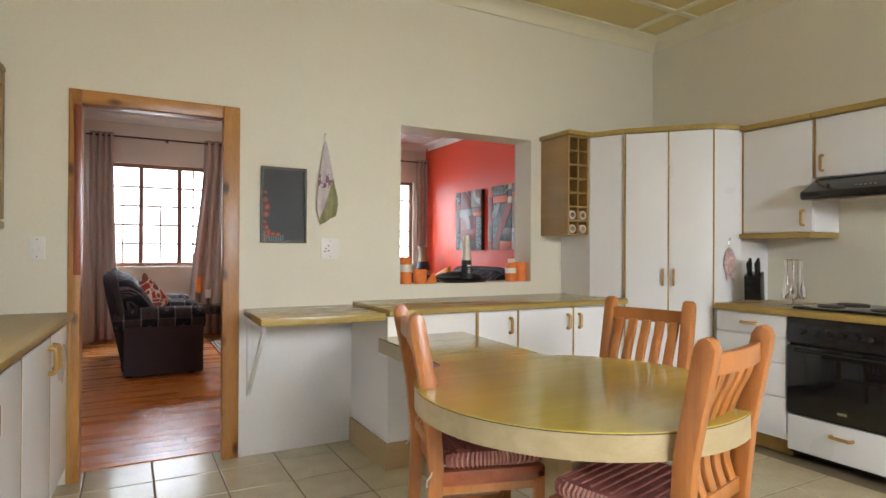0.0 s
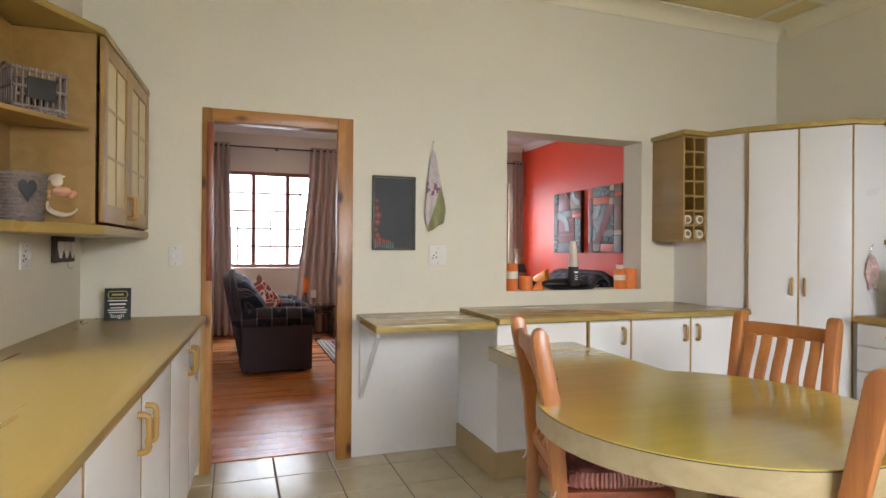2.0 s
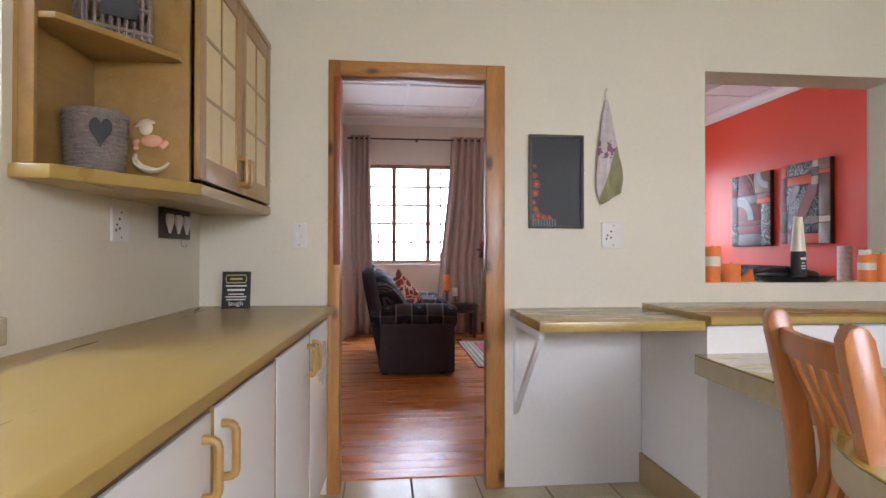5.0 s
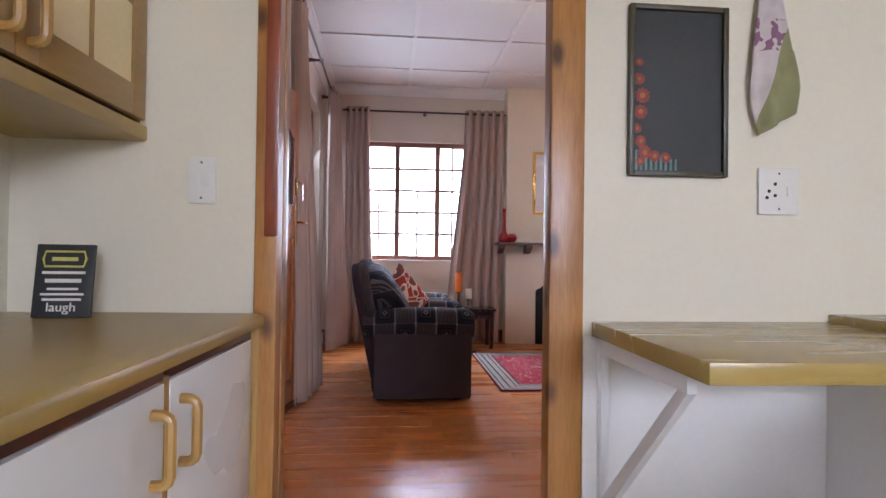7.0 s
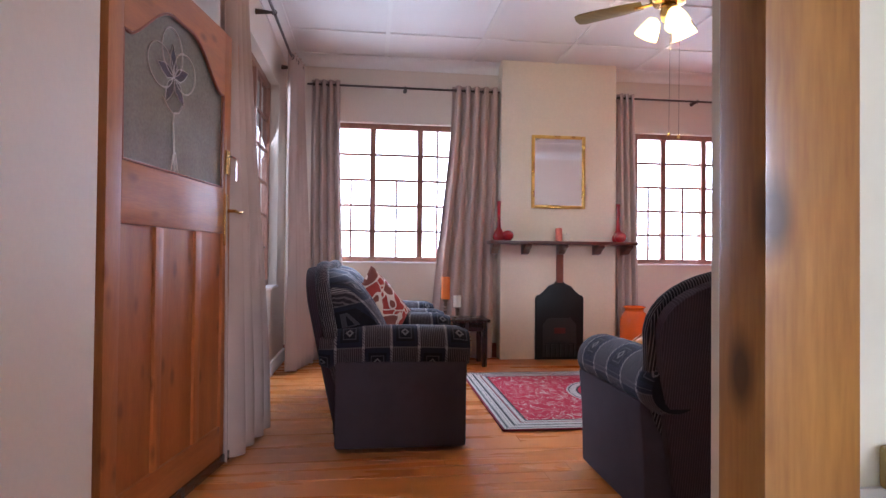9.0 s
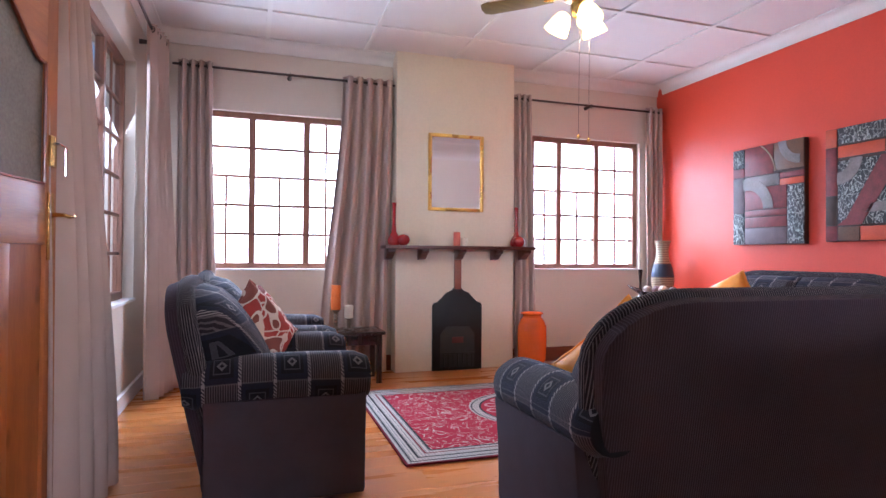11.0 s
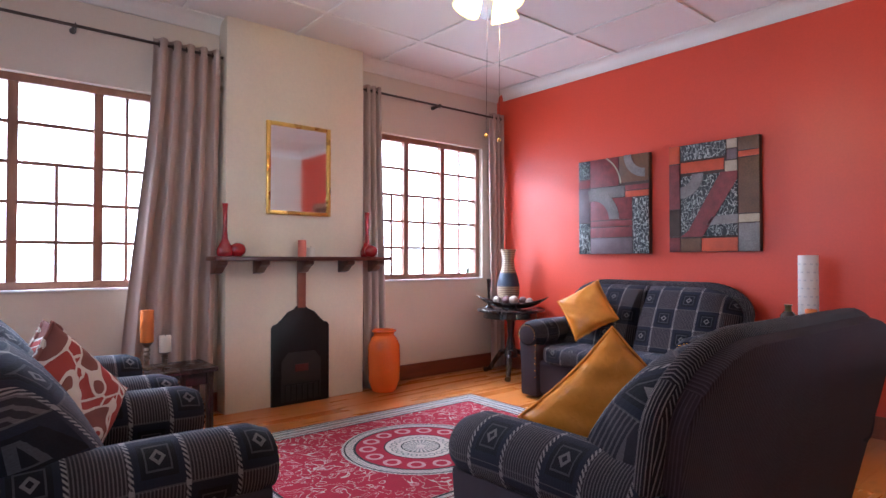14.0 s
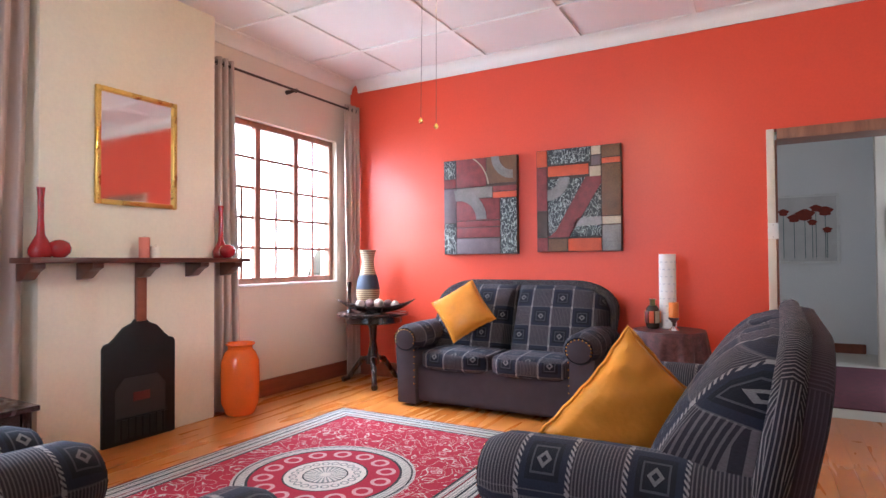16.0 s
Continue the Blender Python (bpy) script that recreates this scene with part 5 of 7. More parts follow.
BUD = [(0, 0), (0.052, 0), (0.062, 0.02), (0.062, 0.05), (0.045, 0.085), (0.022, 0.13), (0.016, 0.22), (0.017, 0.34), (0.022, 0.40), (0.018, 0.40), (0.013, 0.34), (0.012, 0.2), (0, 0.19)]
BALL = [(0, 0), (0.03, 0), (0.056, 0.025), (0.062, 0.055), (0.05, 0.085), (0.025, 0.10), (0.012, 0.103), (0.01, 0.09), (0, 0.09)]
turned("bottle_vase", BUD, pose(1.50, 8.80, 1.229), M_REDGLASS, "tall ruby red bottle vase on the mantel", "vase", "red vases")
turned("ball_vase", BALL, pose(1.585, 8.77, 1.229), M_REDGLASS, "small round ruby red vase on the mantel", "vase", "red vases")
turned("bottle_vase", BUD, pose(2.79, 8.85, 1.229), M_REDGLASS, "tall ruby red bottle vase on the mantel", "vase", "red vases")
turned("ball_vase", BALL, pose(2.775, 8.76, 1.229), M_REDGLASS, "small round ruby red vase on the mantel", "vase", "red vases")


def candle(x, y, z, r, h, mat, label, cat="candle"):
    e = thing("pillar_candle", pose(x, y, z), label, cat, "candles")
    part("wax", lathe([(0, 0), (r * 0.97, 0), (r, 0.006), (r, h - 0.005), (r * 0.93, h), (r * 0.7, h - 0.004), (0, h - 0.008)], 24), mat, e)
    part("wick", tube([(0, 0, h - 0.01), (0.002, 0, h + 0.01)], 0.0016, 5), M_DARK, e)
    return e


candle(2.13, 8.80, 1.229, 0.034, 0.135, M_PINKWAX, "coral pillar candle on the mantel")
candle(2.205, 8.79, 1.229, 0.034, 0.075, M_WHITEWAX, "short ivory pillar candle on the mantel")

turned("floor_vase", [(0, 0), (0.10, 0), (0.115, 0.015), (0.145, 0.10), (0.150, 0.30), (0.145, 0.42), (0.118, 0.485), (0.095, 0.51), (0.095, 0.53), (0.115, 0.548), (0.112, 0.56), (0.095, 0.555), (0.085, 0.53), (0.085, 0.45), (0, 0.44)], pose(2.97, 8.84, 0.0), M_ORANGE, "tall glossy orange ceramic floor vase", "vase")

# rods and curtains


def rod(name, a, b, wall_dir, label):
    e = thing(name, pose(0, 0, 0), label, "curtain rod", "curtain rods")
    part("pole", tube([a, b], 0.011, 10), M_STEEL, e)
    A, B = Vector(a), Vector(b)
    for f in (0.03, 0.5, 0.97):
        p = A.lerp(B, f)
        part("bracket", tube([p, p + Vector(wall_dir)], [0.009, 0.022], 10), M_STEEL, e)
        d = (B - A).normalized()
        ring = [p + Vector((0, 0, 0.018 * math.cos(t))) + d.cross(Vector((0, 0, 1))) * 0.018 * math.sin(t) for t in [k * math.pi / 8 for k in range(16)]]
        part("bracket_ring", tube(ring, 0.004, 6, closed=True), M_STEEL, e)
    return e


def curtain(top_a, top_b, foot_a, foot_b, z1, folds, depth, label, seed=0, z0=0.015, nz=26):
    """A gathered curtain with deep folds from eyelets at the top, that spreads or narrows to its foot."""
    rnd = random.Random(seed)
    e = thing("curtain", pose(0, 0, 0), label, "curtain", "curtains")
    ph = [rnd.uniform(-0.5, 0.5) for _ in range(folds * 2 + 4)]
    bm = bmesh.new()
    nu = folds * 14
    ta, tb, fa, fb = (Vector(v) for v in (top_a, top_b, foot_a, foot_b))
    rows = []
    for j in range(nz + 1):
        s = j / nz
        ease = s * s * (3 - 2 * s)
        a, b = ta.lerp(fa, ease), tb.lerp(fb, ease)
        d = (b - a).normalized()
        nrm = Vector((-d.y, d.x))
        row = []
        for i in range(nu + 1):
            f = i / nu
            k = f * folds
            wob = ph[int(k)] * (1 - k % 1) + ph[int(k) + 1] * (k % 1)
            amp = depth * (0.75 + 0.5 * wob * s) * (1 + 0.25 * s)
            off = amp * math.sin(2 * math.pi * k + wob * 1.6 * s)
            off += 0.012 * noise.noise(Vector((k * 1.3, s * 3.0, seed)))
            slide = 0.25 / folds * (b - a).length * math.sin(4 * math.pi * k + seed) * 0.5
            p = a.lerp(b, f) + nrm * off + d * slide * 0.5
            row.append(bm.verts.new((p.x, p.y, z1 + (z0 - z1) * s)))
        rows.append(row)
    for r, q in zip(rows, rows[1:]):
        for i in range(nu):
            bm.faces.new((r[i], r[i + 1], q[i + 1], q[i]))
    c = part("cloth", bm, M_CURTAIN, e)
    sol = c.modifiers.new("thick", "SOLIDIFY")
    sol.thickness = 0.004
    d = (tb - ta).normalized()
    for k in range(folds):
        p = ta.lerp(tb, (k + 0.5) / folds)
        bm2 = tube([(p.x + d.x * 0.022 * math.cos(t) * 0.4 - d.y * 0.02 * math.cos(t), p.y + d.y * 0.02 * math.cos(t) * 0.4 + d.x * 0.02 * math.cos(t), z1 - 0.045 + 0.022 * math.sin(t)) for t in [q * math.pi / 7 for q in range(14)]], 0.004, 6, closed=True)
        part("eyelet", bm2, M_STEEL, e)
    return e


ZR = 2.79
rod("curtain_rod", (-0.44, 8.985, ZR), (1.54, 8.985, ZR), (0, 0.12, 0), "dark bronze curtain rod over the window")
rod("curtain_rod", (2.81, 8.985, ZR), (4.70, 8.985, ZR), (0, 0.12, 0), "dark bronze curtain rod over the window")
rod("curtain_rod", (-0.52, 6.10, 2.86), (-0.52, 8.80, 2.86), (-0.135, 0, 0), "dark bronze curtain rod over the side window")
curtain((-0.40, 8.985), (-0.12, 8.985), (-0.40, 8.985), (-0.06, 8.985), ZR + 0.045, 4, 0.040, "taupe eyelet curtain gathered beside the window", 1)
curtain((1.03, 8.985), (1.51, 8.985), (0.82, 8.96), (1.47, 8.985), ZR + 0.045, 5, 0.045, "taupe eyelet curtain gathered beside the chimney breast", 2)
curtain((2.83, 8.985), (3.02, 8.985), (2.84, 8.985), (3.08, 8.985), ZR + 0.045, 3, 0.038, "taupe eyelet curtain gathered beside the chimney breast", 3)
curtain((4.48, 8.985), (4.68, 8.985), (4.50, 8.985), (4.68, 8.985), ZR + 0.045, 3, 0.036, "taupe eyelet curtain in the corner by the red wall", 4)
curtain((-0.535, 6.08), (-0.525, 6.42), (-0.48, 6.08), (-0.425, 6.72), 2.90, 4, 0.042, "taupe eyelet curtain beside the glazed door", 5)
curtain((-0.52, 8.36), (-0.46, 8.74), (-0.50, 8.36), (-0.36, 8.80), 2.90, 5, 0.042, "taupe eyelet curtain beside the side window", 6)

# glazed door leaf folded back near the side wall
leaf = tagged(thing("door_1", pose(-0.672, 5.11, 0, 0, 0, 81), "warm wooden door ajar with stained glass above three panels", "door"), kind="structure")
LW, LH, LT = 1.13, 2.17, 0.042
SL, SR = 0.09, 0.955
part("stile", slab(0, SL, 0, LT, 0.01, LH, 0.004), M_DOORWOOD, leaf)
part("stile", slab(SR, LW, 0, LT, 0.01, LH, 0.004), M_DOORWOOD, leaf)
M_DOORX = wood("warm varnished door rail", (0.27, 0.075, 0.014), (0.45, 0.155, 0.034), 0.4, "x", 6, 0.15, 0.04, 0.6)
part("bottom_rail", slab(SL, SR, 0.0005, LT - 0.0005, 0.01, 0.20, 0.004), M_DOORX, leaf)
part("weather_bar", slab(0.01, LW - 0.01, -0.014, 0.0, 0.008, 0.055, 0.004), M_DARKWOOD, leaf, "dark weather strip along the foot")
part("lock_rail", slab(SL, SR, 0.0005, LT - 0.0005, 1.16, 1.385, 0.004), M_DOORX, leaf)


def arch_height(f):
    """Height of the glass's shaped top: low shoulders, a step, a rounded middle."""
    g = min(f, 1 - f) / 0.5
    return 1.855 + (0.0 if g < 0.10 else 0.185 * math.sin(math.pi / 2 * min(1.0, (g - 0.10) / 0.72)) ** 1.4)


arch = [(SL, LH), (SR, LH)]
sweep = [(SR - (SR - SL) * k / 36, arch_height(k / 36)) for k in range(37)]
part("top_rail", prism(arch + sweep, 0.0005, LT - 0.0005, "y"), M_DOORX, leaf)
part("glazing_bead", tube([(x, 0.006, z - 0.006) for x, z in sweep] + [(SL + 0.004, 0.006, 1.39), (SR - 0.004, 0.006, 1.39)], 0.007, 6, closed=True), M_REDWOOD, leaf)
gp = part("glass", slab(SL - 0.005, SR + 0.005, 0.018, 0.024, 1.38, 2.06), M_FROST, leaf, "grey obscured glass with a leaded flower")
M_LEAD = material("lead came", (0.34, 0.30, 0.26), 0.4, 0.6)
M_BLUEGLASS = material("blue stained glass", (0.022, 0.028, 0.10), 0.12, coat=0.5)
fx, fz = 0.47, 1.79
for k in range(5):
    a = radians(96 + 72 * k)
    c, s = math.cos(a), math.sin(a)
    if k not in (2, 3):
        # round leaf loop outside each upper petal
        ring = [(0.105 + 0.098 * math.cos(t), 0.085 * math.sin(t)) for t in [q * math.pi / 12 for q in range(24)]]
        part("came", tube([(fx + u * c - v * s, 0.0165, fz + u * s + v * c) for u, v in ring], 0.0042, 6, closed=True), M_LEAD, gp)
    half = [(0, 0), (0.05, 0.027), (0.09, 0.020), (0.135, 0), (0.09, -0.020), (0.05, -0.027)]
    blade = [(fx + u * c - v * s, fz + u * s + v * c) for u, v in half]
    part("petal", prism(blade, 0.013, 0.0175, "y"), M_BLUEGLASS, gp, "blue stained glass petal")
    part("came", tube([(x, 0.0145, z) for x, z in blade], 0.0028, 5, closed=True), M_LEAD, gp)
part("came", tube([(fx - 0.085, 0.0165, fz - 0.10), (fx - 0.04, 0.0165, fz - 0.135), (fx, 0.0165, fz - 0.15), (fx + 0.05, 0.0165, fz - 0.135), (fx + 0.09, 0.0165, fz - 0.085)], 0.0042, 6), M_LEAD, gp)
part("came", tube([(fx + 0.004, 0.0165, fz - 0.15), (fx + 0.002, 0.0165, 1.60), (fx + 0.022, 0.0165, 1.40)], 0.0046, 6), M_LEAD, gp)
part("came", tube([(fx - 0.015, 0.0165, 1.392), (fx + 0.010, 0.0165, 1.47), (fx + 0.024, 0.0165, 1.48), (fx + 0.05, 0.0165, 1.392)], 0.004, 6), M_LEAD, gp)
edges = [SL, 0.327, 0.385, 0.667, 0.725, SR]
for k in range(3):
    x0, x1 = edges[2 * k], edges[2 * k + 1]
    part("panel", slab(x0 - 0.005, x1 + 0.005, 0.014, LT - 0.014, 0.195, 1.165), M_DOORWOOD, leaf)
    if k:
        part("muntin", slab(edges[2 * k - 1], x0, 0.001, LT - 0.001, 0.20, 1.16, 0.004), M_DOORWOOD, leaf)
PX = 0.985
hd = part("handle_plate", slab(PX - 0.022, PX + 0.022, -0.006, 0.0, 1.10, 1.36, 0.003), M_BRASS, leaf, "brass lever handle on a long plate")
part("lever", tube([(PX, -0.006, 1.275), (PX, -0.05, 1.275), (PX + 0.03, -0.055, 1.27), (PX + 0.085, -0.052, 1.275)], [0.009, 0.008, 0.008, 0.006], 8), M_BRASS, hd)
nl = part("night_latch", slab(PX - 0.02, PX + 0.025, -0.012, 0.0, 1.46, 1.58, 0.003), M_BRASS, leaf)
part("latch_lever", tube([(PX, -0.012, 1.55), (PX, -0.03, 1.55), (PX + 0.03, -0.04, 1.54), (PX + 0.032, -0.04, 1.43)], 0.005, 8), M_CHROME, nl)

# rug


def rug_material():
    """Red rug with pale guard bands and a round medallion, in its own metres."""
    m = bpy.data.materials.new("red medallion rug")
    m.use_nodes = True
    nt = m.node_tree
    b = nt.nodes["Principled BSDF"]
    b.inputs["Roughness"].default_value, b.inputs["Specular IOR Level"].default_value = 0.95, 0.1
    co = nt.nodes.new("ShaderNodeTexCoord")
    sep = nt.nodes.new("ShaderNodeSeparateXYZ")
    nt.links.new(co.outputs["Object"], sep.inputs[0])
    x, y = sep.outputs[0], sep.outputs[1]
    ex = node_math(nt, "SUBTRACT", RUGX / 2, node_math(nt, "ABSOLUTE", x))
    ey = node_math(nt, "SUBTRACT", RUGY / 2, node_math(nt, "ABSOLUTE", y))
    e = node_math(nt, "MINIMUM", ex, ey)
    r = node_math(nt, "SQRT", node_math(nt, "ADD", node_math(nt, "MULTIPLY", x, x), node_math(nt, "MULTIPLY", y, y)))
    ang = node_math(nt, "ARCTAN2", y, x)

    def band(v, lo, hi):
        return node_math(nt, "MULTIPLY", node_math(nt, "GREATER_THAN", v, lo), node_math(nt, "LESS_THAN", v, hi))

    def petals(count, r0, rad):
        seg = 2 * math.pi / count
        f = node_math(nt, "MULTIPLY", node_math(nt, "SUBTRACT", node_math(nt, "FRACT", node_math(nt, "DIVIDE", node_math(nt, "ADD", ang, 7.0), seg)), 0.5), seg * r0)
        g = node_math(nt, "SUBTRACT", r, r0)
        d = node_math(nt, "SQRT", node_math(nt, "ADD", node_math(nt, "MULTIPLY", f, f), node_math(nt, "MULTIPLY", g, g)))
        return band(d, rad * 0.6, rad)
    red, deep, pale, grey, dark = (0.34, 0.026, 0.05), (0.15, 0.010, 0.02), (0.56, 0.53, 0.49), (0.22, 0.24, 0.24), (0.04, 0.045, 0.05)
    # floral scrolls in the field
    nz = nt.nodes.new("ShaderNodeTexNoise")
    nz.inputs["Scale"].default_value, nz.inputs["Detail"].default_value, nz.inputs["Distortion"].default_value = 7.5, 0.5, 2.4
    nt.links.new(co.outputs["Object"], nz.inputs["Vector"])
    vine = node_math(nt, "LESS_THAN", node_math(nt, "ABSOLUTE", node_math(nt, "SUBTRACT", nz.outputs["Fac"], 0.5)), 0.018)
    vo = nt.nodes.new("ShaderNodeTexVoronoi")
    vo.inputs["Scale"].default_value = 9
    nt.links.new(co.outputs["Object"], vo.inputs["Vector"])
    flower = band(vo.outputs["Distance"], 0.10, 0.26)
    lobes = node_math(nt, "GREATER_THAN", node_math(nt, "SINE", node_math(nt, "MULTIPLY", vo.outputs["Distance"], 90.0)), -0.2)
    flower = node_math(nt, "MULTIPLY", flower, lobes)
    field = node_mix(nt, vine, red, (0.50, 0.48, 0.42))
    field = node_mix(nt, node_math(nt, "MULTIPLY", flower, node_math(nt, "GREATER_THAN", nz.outputs["Fac"], 0.5)), field, (0.52, 0.34, 0.34))
    # key pattern in the guard bands
    key = node_math(nt, "GREATER_THAN", node_math(nt, "MULTIPLY", node_math(nt, "SINE", node_math(nt, "MULTIPLY", node_math(nt, "ADD", x, y), 170.0)), node_math(nt, "SINE", node_math(nt, "MULTIPLY", node_math(nt, "SUBTRACT", x, y), 170.0))), 0.0)
    guard = node_mix(nt, key, grey, pale)
    col = node_mix(nt, node_math(nt, "LESS_THAN", e, 0.195), field, guard)
    col = node_mix(nt, band(e, 0.035, 0.045), col, dark)
    col = node_mix(nt, band(e, 0.085, 0.10), col, dark)
    col = node_mix(nt, band(e, 0.145, 0.155), col, deep)
    col = node_mix(nt, band(e, 0.185, 0.20), col, dark)
    col = node_mix(nt, node_math(nt, "LESS_THAN", e, 0.014), col, deep)
    # medallion
    med = node_mix(nt, node_math(nt, "LESS_THAN", r, 0.50), col, guard)
    med = node_mix(nt, band(r, 0.475, 0.485), med, dark)
    med = node_mix(nt, node_math(nt, "LESS_THAN", r, 0.42), med, red)
    med = node_mix(nt, band(r, 0.41, 0.425), med, dark)
    med = node_mix(nt, petals(14, 0.335, 0.055), med, (0.50, 0.30, 0.30))
    med = node_mix(nt, node_math(nt, "LESS_THAN", r, 0.235), med, dark)
    med = node_mix(nt, node_math(nt, "LESS_THAN", r, 0.225), med, pale)
    spokes = node_math(nt, "GREATER_THAN", node_math(nt, "SINE", node_math(nt, "MULTIPLY", ang, 24.0)), 0.1)
    med = node_mix(nt, node_math(nt, "MULTIPLY", spokes, band(r, 0.03, 0.12)), med, grey)
    med = node_mix(nt, band(r, 0.118, 0.126), med, dark)
    med = node_mix(nt, petals(20, 0.175, 0.024), med, grey)
    n = nt.nodes.new("ShaderNodeTexNoise")
    n.inputs["Scale"].default_value, n.inputs["Detail"].default_value = 260, 2
    nt.links.new(co.outputs["Object"], n.inputs["Vector"])
    hs = nt.nodes.new("ShaderNodeHueSaturation")
    mr = nt.nodes.new("ShaderNodeMapRange")
    mr.inputs["To Min"].default_value, mr.inputs["To Max"].default_value = 0.6, 1.4
    nt.links.new(n.outputs["Fac"], mr.inputs[0])
    nt.links.new(mr.outputs[0], hs.inputs["Value"])
    nt.links.new(med, hs.inputs["Color"])
    nt.links.new(hs.outputs[0], b.inputs["Base Color"])
    bp = nt.nodes.new("ShaderNodeBump")
    bp.inputs["Strength"].default_value, bp.inputs["Distance"].default_value = 0.6, 0.003
    nt.links.new(n.outputs["Fac"], bp.inputs["Height"])
    nt.links.new(bp.outputs[0], b.inputs["Normal"])
    return m


RUGX, RUGY = 2.43, 1.75
rug = thing("area_rug", pose(2.24, 7.345, 0.003, 0, 0, -0.6), "red patterned rug with a round medallion and grey border", "rug")
part("rug_field", slab(-RUGX / 2, RUGX / 2, -RUGY / 2, RUGY / 2, 0.0, 0.011, 0.003), rug_material(), rug)
part("curled_corner", prism([(-RUGX / 2 - 0.02, RUGY / 2 + 0.03), (-RUGX / 2 + 0.06, RUGY / 2 - 0.002), (-RUGX / 2 + 0.002, RUGY / 2 - 0.05)], 0.011, 0.028, "z", 0.003), M_DARKFAB, rug, "dark turned-up corner")

# pictures on the red wall


def crackle(name, base, line, scale):
    """Dark paint under a net of thick pale strokes."""
    m = bpy.data.materials.new(name)
    m.use_nodes = True
    nt = m.node_tree
    b = nt.nodes["Principled BSDF"]
    b.inputs["Roughness"].default_value = 0.45
    co, mp = nt.nodes.new("ShaderNodeTexCoord"), nt.nodes.new("ShaderNodeMapping")
    mp.inputs["Scale"].default_value = (1, 1.6, 0.9)
    nz = nt.nodes.new("ShaderNodeTexNoise")
    nz.inputs["Scale"].default_value = 14
    nt.links.new(co.outputs["Object"], mp.inputs[0])
    nt.links.new(mp.outputs[0], nz.inputs["Vector"])
    add = nt.nodes.new("ShaderNodeMix")
    add.data_type = "VECTOR"
    add.inputs["Factor"].default_value = 0.12
    nt.links.new(mp.outputs[0], add.inputs["A"])
    nt.links.new(nz.outputs["Color"], add.inputs["B"])
    v = nt.nodes.new("ShaderNodeTexVoronoi")
    v.feature = "DISTANCE_TO_EDGE"
    v.inputs["Scale"].default_value = scale
    nt.links.new(add.outputs["Result"], v.inputs["Vector"])
    f = node_math(nt, "LESS_THAN", v.outputs["Distance"], 0.05)
    nt.links.new(node_mix(nt, f, base, line), b.inputs["Base Color"])
    bp = nt.nodes.new("ShaderNodeBump")
    bp.inputs["Distance"].default_value = 0.004
    nt.links.new(f, bp.inputs["Height"])
    nt.links.new(bp.outputs[0], b.inputs["Normal"])
    return m


A_CRACK = crackle("crackled grey paint", (0.035, 0.043, 0.047), (0.46, 0.51, 0.48), 22)
A_DARK = material("dark brown paint", (0.055, 0.03, 0.022), 0.4, vary=0.4, scale=14)
A_BROWN = material("umber paint", (0.14, 0.065, 0.028), 0.4, vary=0.4, scale=10)
A_MAROON = material("maroon paint", (0.19, 0.028, 0.030), 0.45, vary=0.45, scale=16)
A_GREY = material("silver grey paint", (0.21, 0.195, 0.19), 0.35, 0.2, vary=0.4, scale=8)
A_ORANGE = material("vermilion paint", (0.55, 0.075, 0.018), 0.4, vary=0.2, scale=12)
A_BEIGE = material("bone paint", (0.46, 0.38, 0.27), 0.45, vary=0.2, scale=14)
A_PLUM = material("plum grey paint", (0.14, 0.10, 0.11), 0.45, vary=0.35, scale=12)


def picture(y_left, y_right, z0, z1, patches, arcs, wedges, label):
    """A deep canvas on the red wall built up of painted patches; u runs left to right as seen, v down, both 0 to 1."""
    e = thing("canvas_painting", pose(4.72, 0, 0), label, "painting", "abstract paintings")
    w, h = y_left - y_right, z1 - z0
    part("canvas", slab(-0.048, -0.001, y_right, y_left, z0, z1, 0.004), A_DARK, e)

    def at(u, v):
        return y_left - u * w, z1 - v * h
    for u0, u1, v0, v1, mat in patches:
        (a, d), (b, c) = at(u0 + 0.006, v0 + 0.005), at(u1 - 0.006, v1 - 0.005)
        part("patch", slab(-0.054, -0.046, b, a, c, d, 0.0015), mat, e)
    for u, v, r0, r1, a0, a1, mat in arcs:
        cy, cz = at(u, v)
        ts = [radians(a0 + (a1 - a0) * k / 14) for k in range(15)]
        ring = [(cy - r1 * w * math.cos(t), cz + r1 * w * math.sin(t)) for t in ts] + [(cy - r0 * w * math.cos(t), cz + r0 * w * math.sin(t)) for t in reversed(ts)]
        part("arc", prism(ring, -0.059, -0.053, "x"), mat, e)
    for pts, mat in wedges:
        part("wedge", prism([at(u, v) for u, v in pts], -0.0575, -0.0535, "x"), mat, e)
    return e


